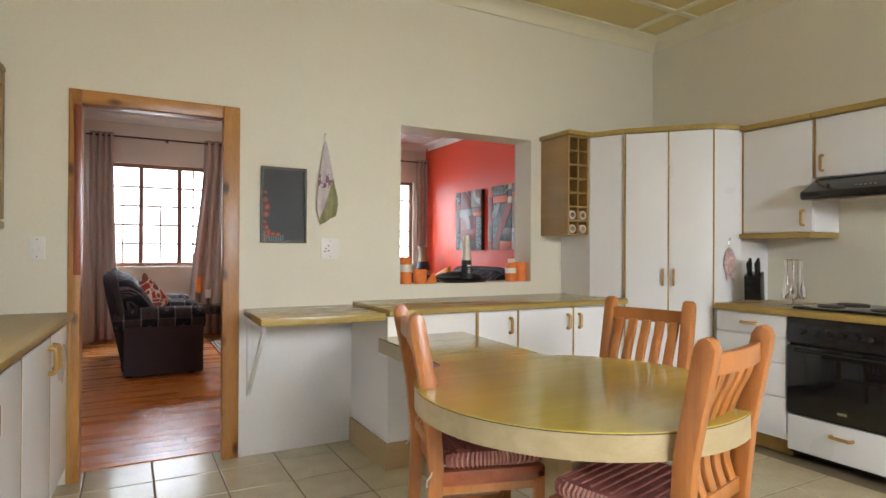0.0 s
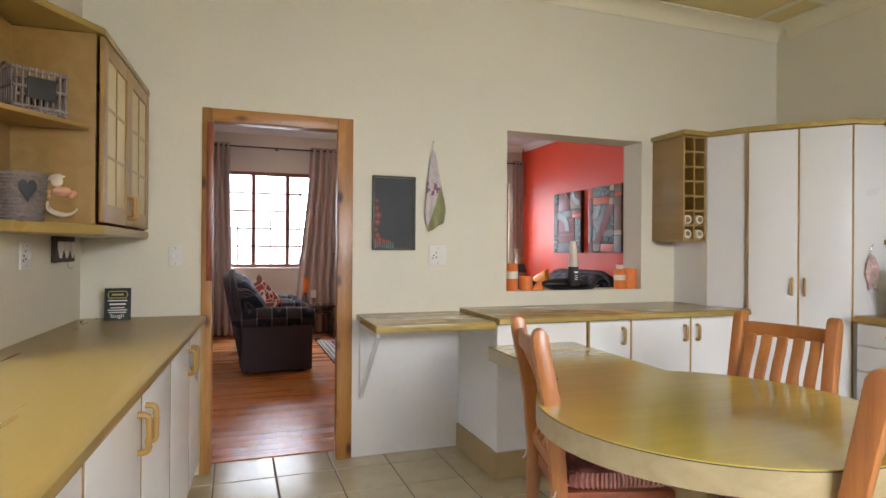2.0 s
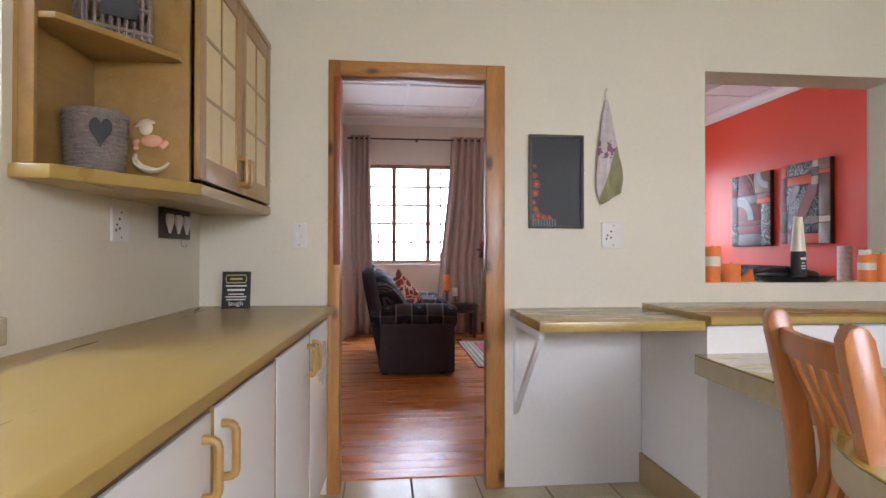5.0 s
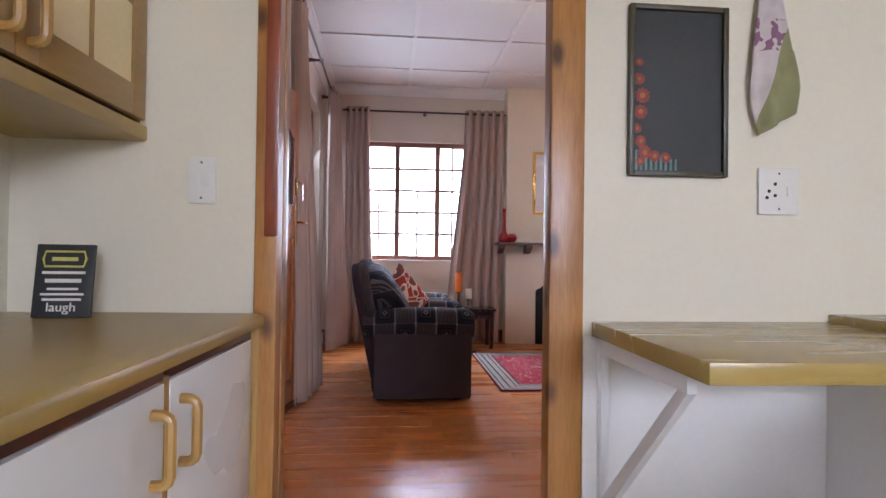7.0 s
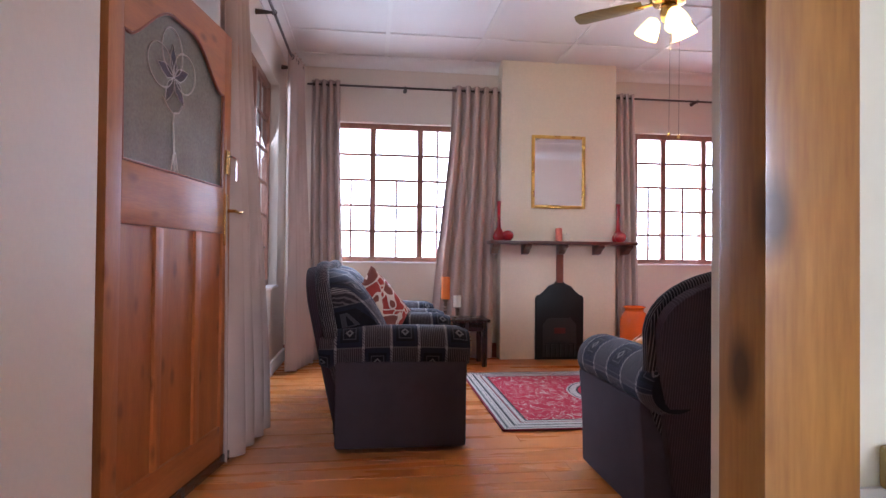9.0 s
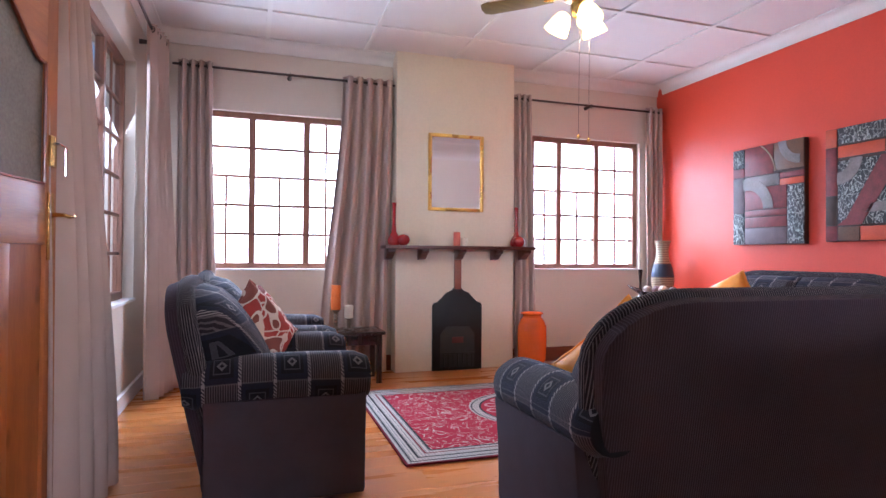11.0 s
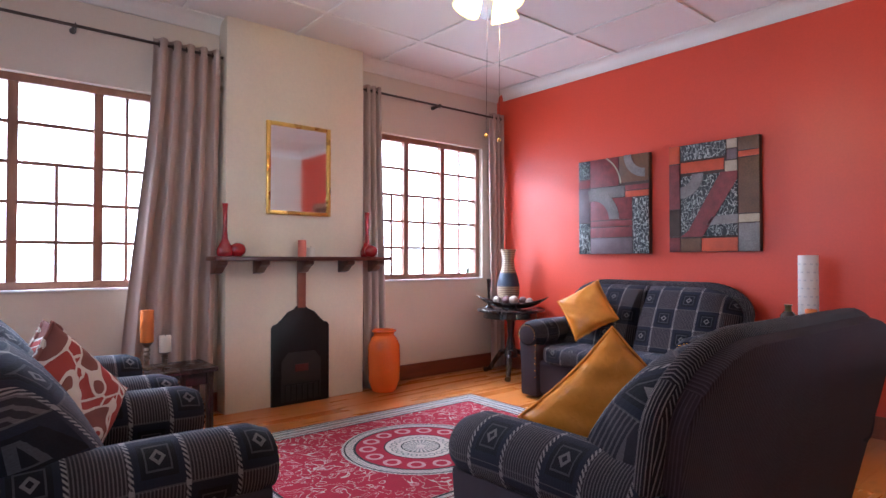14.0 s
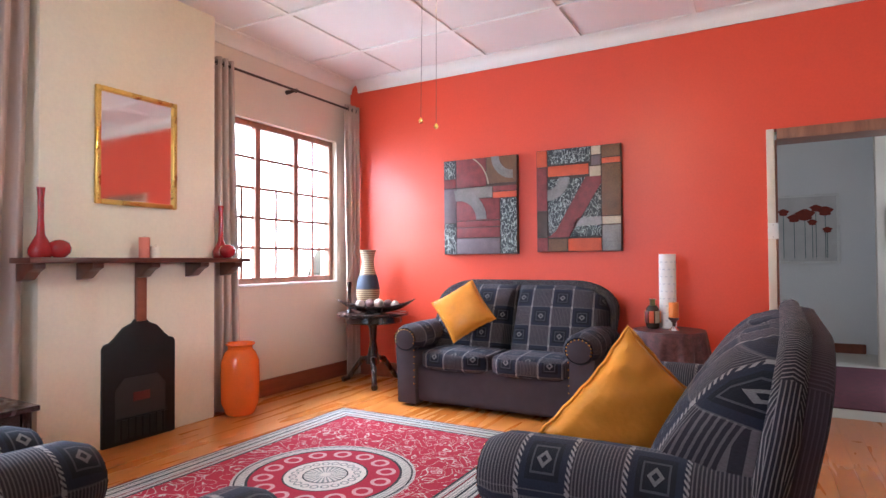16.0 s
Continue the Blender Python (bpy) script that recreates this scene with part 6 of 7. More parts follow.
picture(7.928, 7.165, 1.256, 2.165, [
    (0, 0.18, 0, 0.20, A_CRACK), (0.18, 0.60, 0, 0.30, A_MAROON), (0.60, 1, 0, 0.28, A_BROWN), (0, 0.18, 0.20, 0.30, A_MAROON), (0, 0.18, 0.30, 0.67, A_PLUM),
    (0.18, 0.68, 0.30, 0.42, A_GREY), (0.68, 1, 0.30, 0.36, A_MAROON), (0.68, 1, 0.36, 0.43, A_ORANGE), (0.18, 0.78, 0.42, 0.65, A_MAROON), (0.78, 1, 0.43, 1, A_CRACK), (0, 0.18, 0.67, 1, A_CRACK),
    (0.18, 0.78, 0.65, 0.72, A_MAROON), (0.18, 0.78, 0.72, 0.83, A_MAROON), (0.18, 0.78, 0.83, 1, A_PLUM)],
    [(0.22, 0.64, 0.24, 0.38, 0, 100, A_GREY), (0.95, 0.0, 0.18, 0.28, 180, 270, A_GREY), (0.20, 0.31, 0.42, 0.435, 5, 58, A_BEIGE)], [],
    "square abstract canvas in maroon, grey and crackled white")
picture(6.978, 6.237, 1.268, 2.172, [
    (0, 0.14, 0, 0.17, A_ORANGE), (0.14, 0.66, 0, 0.15, A_CRACK), (0.66, 0.78, 0, 0.09, A_BEIGE), (0.66, 0.78, 0.09, 0.19, A_PLUM), (0.78, 1, 0, 0.12, A_BROWN), (0.78, 1, 0.12, 0.18, A_ORANGE),
    (0.14, 0.64, 0.16, 0.27, A_ORANGE), (0.64, 0.78, 0.19, 0.30, A_BEIGE), (0, 0.14, 0.17, 0.60, A_MAROON), (0.14, 0.78, 0.29, 0.86, A_CRACK), (0.78, 1, 0.18, 0.67, A_BROWN),
    (0.78, 1, 0.67, 0.75, A_BEIGE), (0.78, 1, 0.75, 1, A_GREY), (0, 0.14, 0.60, 0.86, A_DARK), (0, 0.14, 0.86, 1, A_MAROON), (0.14, 0.38, 0.87, 1, A_BROWN), (0.38, 0.78, 0.87, 1, A_ORANGE)],
    [(0.14, 0.28, 0.14, 0.27, -90, 0, A_GREY)],
    [([(0.60, 0.29), (0.78, 0.29), (0.78, 0.36), (0.40, 0.86), (0.14, 0.86), (0.24, 0.80)], A_MAROON), ([(0.50, 0.68), (0.78, 0.67), (0.78, 0.75), (0.44, 0.76)], A_GREY)],
    "square abstract canvas with vermilion bars and a diagonal band")

# ceiling fan with lit shades
FX, FY = 2.10, 6.54
fan = thing("ceiling_fan", pose(FX, FY, 0), "brass ceiling fan with lit glass shades", "ceiling fan")
part("rod", tube([(0, 0, H - 0.002), (0, 0, 2.800)], 0.012, 10), M_BRASS, fan)
part("canopy", lathe([(0, H - 0.001), (0.07, H - 0.001), (0.06, H - 0.04), (0.015, H - 0.06), (0, H - 0.06)], 24), M_BRASS, fan)
part("motor", lathe([(0, 2.830), (0.05, 2.830), (0.12, 2.800), (0.125, 2.740), (0.10, 2.700), (0.04, 2.685), (0, 2.685)], 32), M_BRASS, fan)
M_BLADE = wood("olive fan blade", (0.16, 0.11, 0.035), (0.28, 0.20, 0.07), 0.35, "x")
for k in range(4):
    a = 49 + 90 * k
    bm = prism([(0.17, -0.045), (0.30, -0.06), (0.58, -0.066), (0.62, -0.05), (0.63, 0.0), (0.62, 0.05), (0.58, 0.066), (0.30, 0.06), (0.17, 0.045)], 2.722, 2.730, "z", 0.002)
    bmesh.ops.transform(bm, matrix=pose(0, 0, 2.726) @ pose(0, 0, 0, 9) @ pose(0, 0, -2.726), verts=bm.verts)
    bmesh.ops.transform(bm, matrix=pose(0, 0, 0, 0, 0, a), verts=bm.verts)
    blade = part("blade", bm, M_BLADE, fan)
    c, s = math.cos(radians(a)), math.sin(radians(a))
    part("blade_arm", tube([(0.10 * c, 0.10 * s, 2.720), (0.22 * c, 0.22 * s, 2.718)], 0.010, 6), M_BRASS, blade)
part("light_hub", lathe([(0, 2.685), (0.05, 2.680), (0.06, 2.640), (0.045, 2.590), (0.012, 2.570), (0, 2.570)], 24), M_BRASS, fan)
M_SHADE = glow("lit frosted shade", (1.0, 0.74, 0.24), 3.6)
for k in range(3):
    a = radians(20 + 120 * k)
    c, s = math.cos(a), math.sin(a)
    sh = part("shade", lathe([(0.02, 0.0), (0.04, -0.012), (0.06, -0.06), (0.078, -0.125), (0.073, -0.127), (0.055, -0.06), (0.035, -0.014), (0.02, 0.0)], 20, pose(0.09 * c, 0.09 * s, 2.620) @ pose(0, 0, 0, 0, 0, math.degrees(a)) @ pose(0, 0, 0, 0, -28, 0)), M_SHADE, fan, "lit frosted glass shade")
for dx, dy, z in ((0.07, 0.13, 1.89), (0.10, 0.06, 1.86)):
    part("pull_chain", tube([(dx * 0.5, dy * 0.2, 2.580), (dx, dy * 0.9, 2.6), (dx, dy, z)], 0.0012, 5), M_STEEL, fan)
    part("pull_knob", lathe([(0, 0), (0.010, 0.006), (0.012, 0.016), (0.005, 0.028), (0, 0.03)], 10, pose(dx, dy, z - 0.02)), M_BRASS, fan)

# round occasional table with its things
rt = thing("round_table", pose(4.36, 8.56, 0) @ Matrix.Diagonal((1.16, 1.16, 1, 1)), "dark polished round table on claw feet", "table")
part("tabletop", lathe([(0, 0.70), (0.285, 0.70), (0.30, 0.692), (0.30, 0.675), (0.28, 0.665), (0, 0.665)], 40), M_DARKWOOD, rt)
part("apron", lathe([(0, 0.664), (0.24, 0.664), (0.245, 0.61), (0.235, 0.60), (0, 0.60)], 36), M_DARKWOOD, rt)
part("column", lathe([(0, 0.60), (0.05, 0.60), (0.035, 0.55), (0.028, 0.42), (0.045, 0.30), (0.055, 0.25), (0.06, 0.20), (0, 0.19)], 20), M_DARKWOOD, rt)
for a in (100, 218, 340):
    c, s = math.cos(radians(a)), math.sin(radians(a))
    part("leg", tube([(0.03 * c, 0.03 * s, 0.25), (0.10 * c, 0.10 * s, 0.24), (0.18 * c, 0.18 * s, 0.13), (0.23 * c, 0.23 * s, 0.045), (0.285 * c, 0.285 * s, 0.028)], [0.03, 0.028, 0.022, 0.022, 0.028], 10), M_DARKWOOD, rt)


def banded_vase():
    """A tall vase woven in cream, brown and blue bands."""
    m = bpy.data.materials.new("banded woven vase")
    m.use_nodes = True
    nt = m.node_tree
    b = nt.nodes["Principled BSDF"]
    b.inputs["Roughness"].default_value = 0.5
    co, sep = nt.nodes.new("ShaderNodeTexCoord"), nt.nodes.new("ShaderNodeSeparateXYZ")
    nt.links.new(co.outputs["Object"], sep.inputs[0])
    z = sep.outputs[2]
    fine = node_math(nt, "GREATER_THAN", node_math(nt, "SINE", node_math(nt, "MULTIPLY", z, 330.0)), 0.0)
    cream = node_mix(nt, fine, (0.50, 0.40, 0.26), (0.20, 0.11, 0.06))
    col = node_mix(nt, node_math(nt, "MULTIPLY", node_math(nt, "GREATER_THAN", z, 0.22), node_math(nt, "LESS_THAN", z, 0.36)), cream, (0.03, 0.045, 0.08))
    col = node_mix(nt, node_math(nt, "LESS_THAN", z, 0.10), col, (0.10, 0.05, 0.03))
    nt.links.new(col, b.inputs["Base Color"])
    return m


turned("tall_vase", [(0, 0), (0.07, 0), (0.085, 0.03), (0.115, 0.14), (0.12, 0.22), (0.10, 0.32), (0.068, 0.42), (0.06, 0.50), (0.075, 0.58), (0.088, 0.61), (0.082, 0.61), (0.068, 0.58), (0.05, 0.50), (0, 0.48)], pose(4.47, 8.70, 0.701), banded_vase(), "tall woven vase in cream, brown and dark blue bands", "vase")
turned("bud_holder", [(0, 0), (0.04, 0), (0.042, 0.008), (0.018, 0.03), (0.013, 0.15), (0.02, 0.25), (0.024, 0.30), (0.018, 0.30), (0, 0.28)], pose(4.20, 8.72, 0.701), M_DARKWOOD, "slim dark wooden candle stick", "candle stick")
bowl = thing("boat_bowl", pose(4.25, 8.44, 0.701, 0, 0, -60) @ Matrix.Diagonal((1.28, 1.2, 1.15, 1)), "dark boat-shaped bowl with decorative balls", "bowl")
bm = bmesh.new()
rows = []
for i in range(21):
    u = -1 + i / 10
    half = 0.085 * (1 - abs(u) ** 2.2) + 0.002
    lift = 0.055 + 0.06 * abs(u) ** 2.4
    row = []
    for j in range(9):
        v = -1 + j / 4
        row.append(bm.verts.new((u * 0.29, v * half, lift - (1 - v * v) * 0.05 * (1 - abs(u) ** 3))))
    rows.append(row)
for a, b in zip(rows, rows[1:]):
    for j in range(8):
        bm.faces.new((a[j], a[j + 1], b[j + 1], b[j]))
dish = part("dish", bm, M_DARKWOOD, bowl)
dish.modifiers.new("thick", "SOLIDIFY").thickness = 0.006
part("foot", slab(-0.07, 0.07, -0.025, 0.025, 0.0, 0.012, 0.003), M_DARKWOOD, bowl)
M_BALL = material("mottled bone ball", (0.45, 0.36, 0.30), 0.6, vary=0.4, scale=30)
M_BALL2 = material("mottled plum ball", (0.12, 0.05, 0.05), 0.6, vary=0.4, scale=30)
for k, (x, y, r) in enumerate(((-0.12, 0.0, 0.034), (-0.05, 0.025, 0.036), (0.02, -0.02, 0.038), (0.085, 0.015, 0.034), (0.14, -0.005, 0.03), (-0.04, -0.03, 0.03))):
    bm = bmesh.new()
    bmesh.ops.create_icosphere(bm, subdivisions=3, radius=r, matrix=pose(x, y, 0.045 + r))
    for v in bm.verts:
        v.co += v.normal * 0.002 * noise.noise(v.co * 60)
    part("decor_ball", bm, M_BALL if k % 2 == 0 else M_BALL2, bowl, "mottled decorative ball")

# draped side table
st = thing("side_table", pose(4.40, 5.84, 0), "round side table under a dark patterned cloth", "table")
part("leg", lathe([(0, 0), (0.16, 0), (0.16, 0.03), (0.03, 0.06), (0.03, 0.63), (0, 0.63)], 20), M_DARKWOOD, st)
part("tabletop", lathe([(0, 0.63), (0.25, 0.63), (0.25, 0.655), (0, 0.655)], 32), M_DARKWOOD, st)
drape = thing("tablecloth", pose(4.40, 5.84, 0), "dark maroon patterned tablecloth hanging in folds", "tablecloth")
bm = bmesh.new()
rings = []
for j in range(15):
    ring = []
    for i in range(96):
        a = 2 * math.pi * i / 96
        if j < 5:
            r, z = 0.256 * j / 4 + 0.0005, 0.662
        else:
            s = (j - 4) / 10
            r = 0.262 + 0.03 * s * (1 + math.sin(9 * a)) + 0.012 * s * math.sin(23 * a)
            z = 0.662 - 0.30 * s - 0.05 * s * math.cos(4 * a)
        ring.append(bm.verts.new((r * math.cos(a), r * math.sin(a), z)))
    rings.append(ring)
for a, b in zip(rings, rings[1:]):
    for i in range(96):
        bm.faces.new((a[i], a[(i + 1) % 96], b[(i + 1) % 96], b[i]))
cl = part("cloth", bm, material("maroon brocade", (0.095, 0.030, 0.030), 0.5, vary=0.8, scale=28, fine=200, bump=0.4), drape)
cl.modifiers.new("thick", "SOLIDIFY").thickness = 0.003
e = thing("table_lamp", pose(4.50, 5.86, 0.665), "white cylinder lamp with rows of small slots", "lamp")
part("shade", lathe([(0, 0), (0.062, 0), (0.062, 0.57), (0.057, 0.57), (0.057, 0.02), (0, 0.02)], 36), material("white paper shade", (0.80, 0.78, 0.78), 0.7, vary=0.04), e)
M_SLOT = material("grey slot", (0.62, 0.62, 0.66), 0.8)
for j in range(9):
    for k in range(10):
        a = 2 * math.pi * (k + 0.5 * (j % 2)) / 10
        part("slot", slab(-0.009, 0.009, -0.0012, 0.0012, -0.005, 0.005, 0, pose(0.0622 * math.cos(a), 0.0622 * math.sin(a), 0.06 + 0.056 * j, 0, 0, math.degrees(a) + 90)), M_SLOT, e)
jar = thing("painted_jar", pose(4.42, 5.96, 0.665), "small painted jar in red, yellow and dark bands", "jar")
part("body", lathe([(0, 0), (0.04, 0), (0.052, 0.03), (0.055, 0.10), (0.048, 0.15), (0.03, 0.175), (0, 0.176)], 24), material("dark jar glaze", (0.04, 0.025, 0.02), 0.25), jar)
for k in range(8):
    a = 2 * math.pi * k / 8
    part("painted_panel", slab(-0.018, 0.018, -0.002, 0.002, 0.045, 0.135, 0.001, pose(0.0565 * math.cos(a), 0.0565 * math.sin(a), 0, 0, 0, math.degrees(a) + 90)), (A_ORANGE, A_BEIGE, M_ORANGEWAX, A_MAROON)[k % 4], jar)
part("neck", lathe([(0.022, 0.176), (0.02, 0.21), (0.028, 0.225), (0, 0.225)], 16), material("bronze cap", (0.16, 0.14, 0.07), 0.3, 0.7), jar)
cs = thing("candle_holder", pose(4.36, 5.80, 0.665), "silver goblet candle holder", "candle holder")
part("stem", lathe([(0, 0), (0.038, 0), (0.03, 0.01), (0.01, 0.03), (0.016, 0.06), (0.04, 0.085), (0.042, 0.095), (0, 0.095)], 24), M_CHROME, cs)
candle(4.36, 5.80, 0.761, 0.036, 0.11, M_ORANGEWAX, "orange pillar candle in a silver holder")

# low dark chest with candle sticks beside the hearth
chest = thing("side_chest", pose(0, 0, 0), "low dark wooden side table with square legs", "side table")
part("tabletop", slab(0.78, 1.36, 8.50, 8.90, 0.43, 0.46, 0.006), M_DARKWOOD, chest)
part("apron", slab(0.82, 1.32, 8.54, 8.86, 0.34, 0.43, 0.003), M_DARKWOOD, chest)
for x in (0.81, 1.29):
    for y in (8.53, 8.83):
        part("leg", slab(x, x + 0.045, y, y + 0.045, 0, 0.43, 0.004), M_DARKWOOD, chest)
STICK = [(0, 0), (0.045, 0), (0.045, 0.012), (0.018, 0.025), (0.014, 0.05), (0.024, 0.065), (0.014, 0.08), (0.024, 0.095), (0.014, 0.11), (0.024, 0.125), (0.014, 0.145), (0.03, 0.165), (0.042, 0.18), (0, 0.18)]
for x, y, k, r, h, mat, lab in ((0.955, 8.74, 1.0, 0.043, 0.22, M_ORANGEWAX, "tall orange pillar candle on a turned holder"), (1.075, 8.76, 0.55, 0.040, 0.115, M_WHITEWAX, "ivory pillar candle on a turned holder")):
    turned("candle_holder", [(r2, z * k) for r2, z in STICK], pose(x, y, 0.46), material("turned bronze", (0.20, 0.15, 0.11), 0.35, 0.6), "turned bronze candle holder", "candle holder", "candle holders", 20)
    candle(x, y, 0.46 + 0.18 * k, r, h, mat, lab)

# things in the serving hatch
CANDLES = [(1.765, 3.58, 0.042, 0.19, 1), (1.885, 3.60, 0.048, 0.10, 0), (2.66, 3.585, 0.042, 0.145, 1), (2.755, 3.60, 0.052, 0.15, 0)]
for x, y, r, h, lab in CANDLES:
    c = candle(x, y, 1.005, r, h, M_ORANGEWAX, "orange pillar candle with a paper label in the hatch" if lab else "orange pillar candle in the serving hatch")
    if lab:
        part("label", lathe([(r + 0.0008, h * 0.45), (r + 0.0008, h * 0.72)], 24), M_WHITEWAX, c, "white paper label")
candle(2.735, 3.68, 1.005, 0.03, 0.175, M_WHITEWAX, "ivory pillar candle behind the orange ones")
solid("paper_fan", prism([(-0.06, 0.0), (0.05, 0.0), (0.03, 0.07)], -0.012, 0.012, "y", 0.003), M_ORANGEWAX, "folded orange paper napkin", "napkin", m=pose(1.98, 3.61, 1.006, 0, 0, 15))
tray = thing("tray", pose(2.26, 3.61, 1.005), "shallow black oval tray in the hatch", "tray")
part("dish", lathe([(0, 0.004), (0.17, 0.004), (0.23, 0.03), (0.238, 0.03), (0.178, 0.0), (0, 0.0)], 40, Matrix.Diagonal((1, 0.36, 1, 1))), M_BLACKGLOSS, tray)
cloth = bmesh.new()
bmesh.ops.create_icosphere(cloth, subdivisions=4, radius=1.0)
for v in cloth.verts:
    n = noise.noise(v.co * 2.6) * 0.25
    v.co = Vector((v.co.x * (0.20 + 0.03 * n), v.co.y * 0.045, max(v.co.z, -0.2) * (0.042 + 0.03 * n) + 0.03))
solid("folded_cloth", cloth, material("black shiny cloth", (0.015, 0.015, 0.018), 0.3, bump=0.6, scale=20), "crumpled black cloth on the tray", "cloth", m=pose(2.25, 3.675, 1.012))
bt = thing("bottle", pose(2.27, 3.60, 1.010), "white-topped bottle with a black label", "bottle")
part("body", lathe([(0, 0), (0.040, 0), (0.041, 0.01), (0.037, 0.16), (0, 0.16)], 24), M_BLACKMAT, bt, "black label sleeve")
part("neck", lathe([(0.0365, 0.16), (0.022, 0.33), (0.021, 0.345), (0, 0.346)], 24), M_CREAM, bt, "cream tapering cap")
for k, (z, w) in enumerate(((0.115, 0.03), (0.095, 0.018), (0.08, 0.024), (0.066, 0.02))):
    part("label_line", slab(-w / 2, w / 2, -0.0405, -0.0385, z, z + (0.012 if k == 0 else 0.005)), M_WHITEPLASTIC, bt)

# on the kitchen wall
board = thing("chalkboard", pose(0, 0, 0), "black chalkboard with red flowers painted in one corner", "chalkboard")
bx0, bx1, bz0, bz1, by = 0.766, 1.046, 1.281, 1.748, 3.529
part("slate", slab(bx0 + 0.01, bx1 - 0.01, by - 0.010, by - 0.002, bz0 + 0.01, bz1 - 0.01), M_BLACKMAT, board)
M_BLACKFRAME = material("black painted frame", (0.050, 0.042, 0.022), 0.4, vary=0.3)
for a, b, c, d in ((bx0, bx0 + 0.014, bz0, bz1), (bx1 - 0.014, bx1, bz0, bz1), (bx0 + 0.014, bx1 - 0.014, bz0, bz0 + 0.014), (bx0 + 0.014, bx1 - 0.014, bz1 - 0.014, bz1)):
    part("frame_rail", slab(a, b, by - 0.022, by - 0.001, c, d, 0.003), M_BLACKFRAME, board)
M_PETAL = material("painted red petal", (0.21, 0.020, 0.008), 0.5, vary=0.4, scale=40)
M_PETALEYE = material("dark orange flower eye", (0.30, 0.10, 0.015), 0.6, vary=0.5, scale=60)
M_LEAFP = material("painted sage leaf", (0.10, 0.19, 0.175), 0.5, vary=0.4, scale=40)
rnd = random.Random(5)
for x, z, r in ((0.795, 1.545, 0.020), (0.805, 1.50, 0.026), (0.800, 1.455, 0.024), (0.79, 1.41, 0.016), (0.80, 1.375, 0.02), (0.812, 1.345, 0.024), (0.84, 1.335, 0.02), (0.872, 1.332, 0.018), (0.795, 1.59, 0.014), (0.80, 1.32, 0.016)):
    k0 = rnd.random()
    pts = [(x + 0.84 * r * q * math.cos(2 * math.pi * k / 44 + k0), z + 0.84 * r * q * math.sin(2 * math.pi * k / 44 + k0)) for k, q in enumerate((0.70, 0.95, 1.0, 0.92) * 11)]
    fl = part("flower", prism(pts, by - 0.0125, by - 0.0095, "y"), M_PETAL, board, "painted red flower")
    part("flower_eye", lathe([(0, 0.001), (r * 0.3, 0.001), (r * 0.3, 0), (0, 0)], 10, pose(x, by - 0.0125, z, 90)), M_PETALEYE, fl, "dark flower centre")
for k in range(9):
    x = 0.785 + 0.014 * k
    h = 0.03 + 0.03 * rnd.random() * (1 - k / 12)
    part("leaf", prism([(x, 1.297), (x + 0.007, 1.297), (x + 0.006, 1.297 + h), (x + 0.001, 1.297 + h * 0.9)], by - 0.0120, by - 0.0098, "y"), M_LEAFP, board, "painted green stem")


def towel_material():
    m = bpy.data.materials.new("printed dish towel")
    m.use_nodes = True
    nt = m.node_tree
    b = nt.nodes["Principled BSDF"]
    b.inputs["Roughness"].default_value = 0.9
    co = nt.nodes.new("ShaderNodeTexCoord")
    sep = nt.nodes.new("ShaderNodeSeparateXYZ")
    nt.links.new(co.outputs["Object"], sep.inputs[0])
    n1 = nt.nodes.new("ShaderNodeTexNoise")
    n1.inputs["Scale"].default_value, n1.inputs["Detail"].default_value = 24, 2
    nt.links.new(co.outputs["Object"], n1.inputs["Vector"])
    plum = node_math(nt, "MULTIPLY", node_math(nt, "GREATER_THAN", n1.outputs["Fac"], 0.53), node_math(nt, "LESS_THAN", node_math(nt, "ABSOLUTE", node_math(nt, "ADD", sep.outputs[2], 0.25)), 0.045))
    col = node_mix(nt, plum, (0.60, 0.54, 0.55), (0.24, 0.12, 0.20))
    slope = node_math(nt, "ADD", node_math(nt, "MULTIPLY", sep.outputs[0], 3.0), node_math(nt, "MULTIPLY", sep.outputs[2], -1.0))
    col = node_mix(nt, node_math(nt, "GREATER_THAN", slope, 0.385), col, (0.28, 0.28, 0.14))
    hs = nt.nodes.new("ShaderNodeHueSaturation")
    mr = nt.nodes.new("ShaderNodeMapRange")
    mr.inputs["To Min"].default_value, mr.inputs["To Max"].default_value = 0.75, 1.25
    nt.links.new(n1.outputs["Fac"], mr.inputs[0])
    nt.links.new(mr.outputs[0], hs.inputs["Value"])
    nt.links.new(col, hs.inputs["Color"])
    nt.links.new(hs.outputs[0], b.inputs["Base Color"])
    return m


towel = thing("dish_towel", pose(1.165, 3.528, 1.93), "printed lilac and green dish towel hung from a hook", "towel")
bm = bmesh.new()
rows = []
for j in range(31):
    s = j / 30
    half = 0.006 + 0.060 * min(s / 0.75, 1) ** 0.8
    if s > 0.85:
        half *= 1 - (s - 0.85) * 1.9
    cx = 0.012 * s + (0.02 * max(s - 0.7, 0))
    row = []
    for i in range(17):
        u = -1 + i / 8
        tail = 0.06 * s * u if s > 0.6 else 0
        row.append(bm.verts.new((cx + u * half, -0.012 - 0.012 * s * (1 + math.sin(u * 5 + s * 3)) - 0.004, -0.50 * s - tail * -0.5)))
    rows.append(row)
for a, b in zip(rows, rows[1:]):
    for i in range(16):
        bm.faces.new((a[i], a[i + 1], b[i + 1], b[i]))
c = part("cloth", bm, towel_material(), towel)
c.modifiers.new("thick", "SOLIDIFY").thickness = 0.004
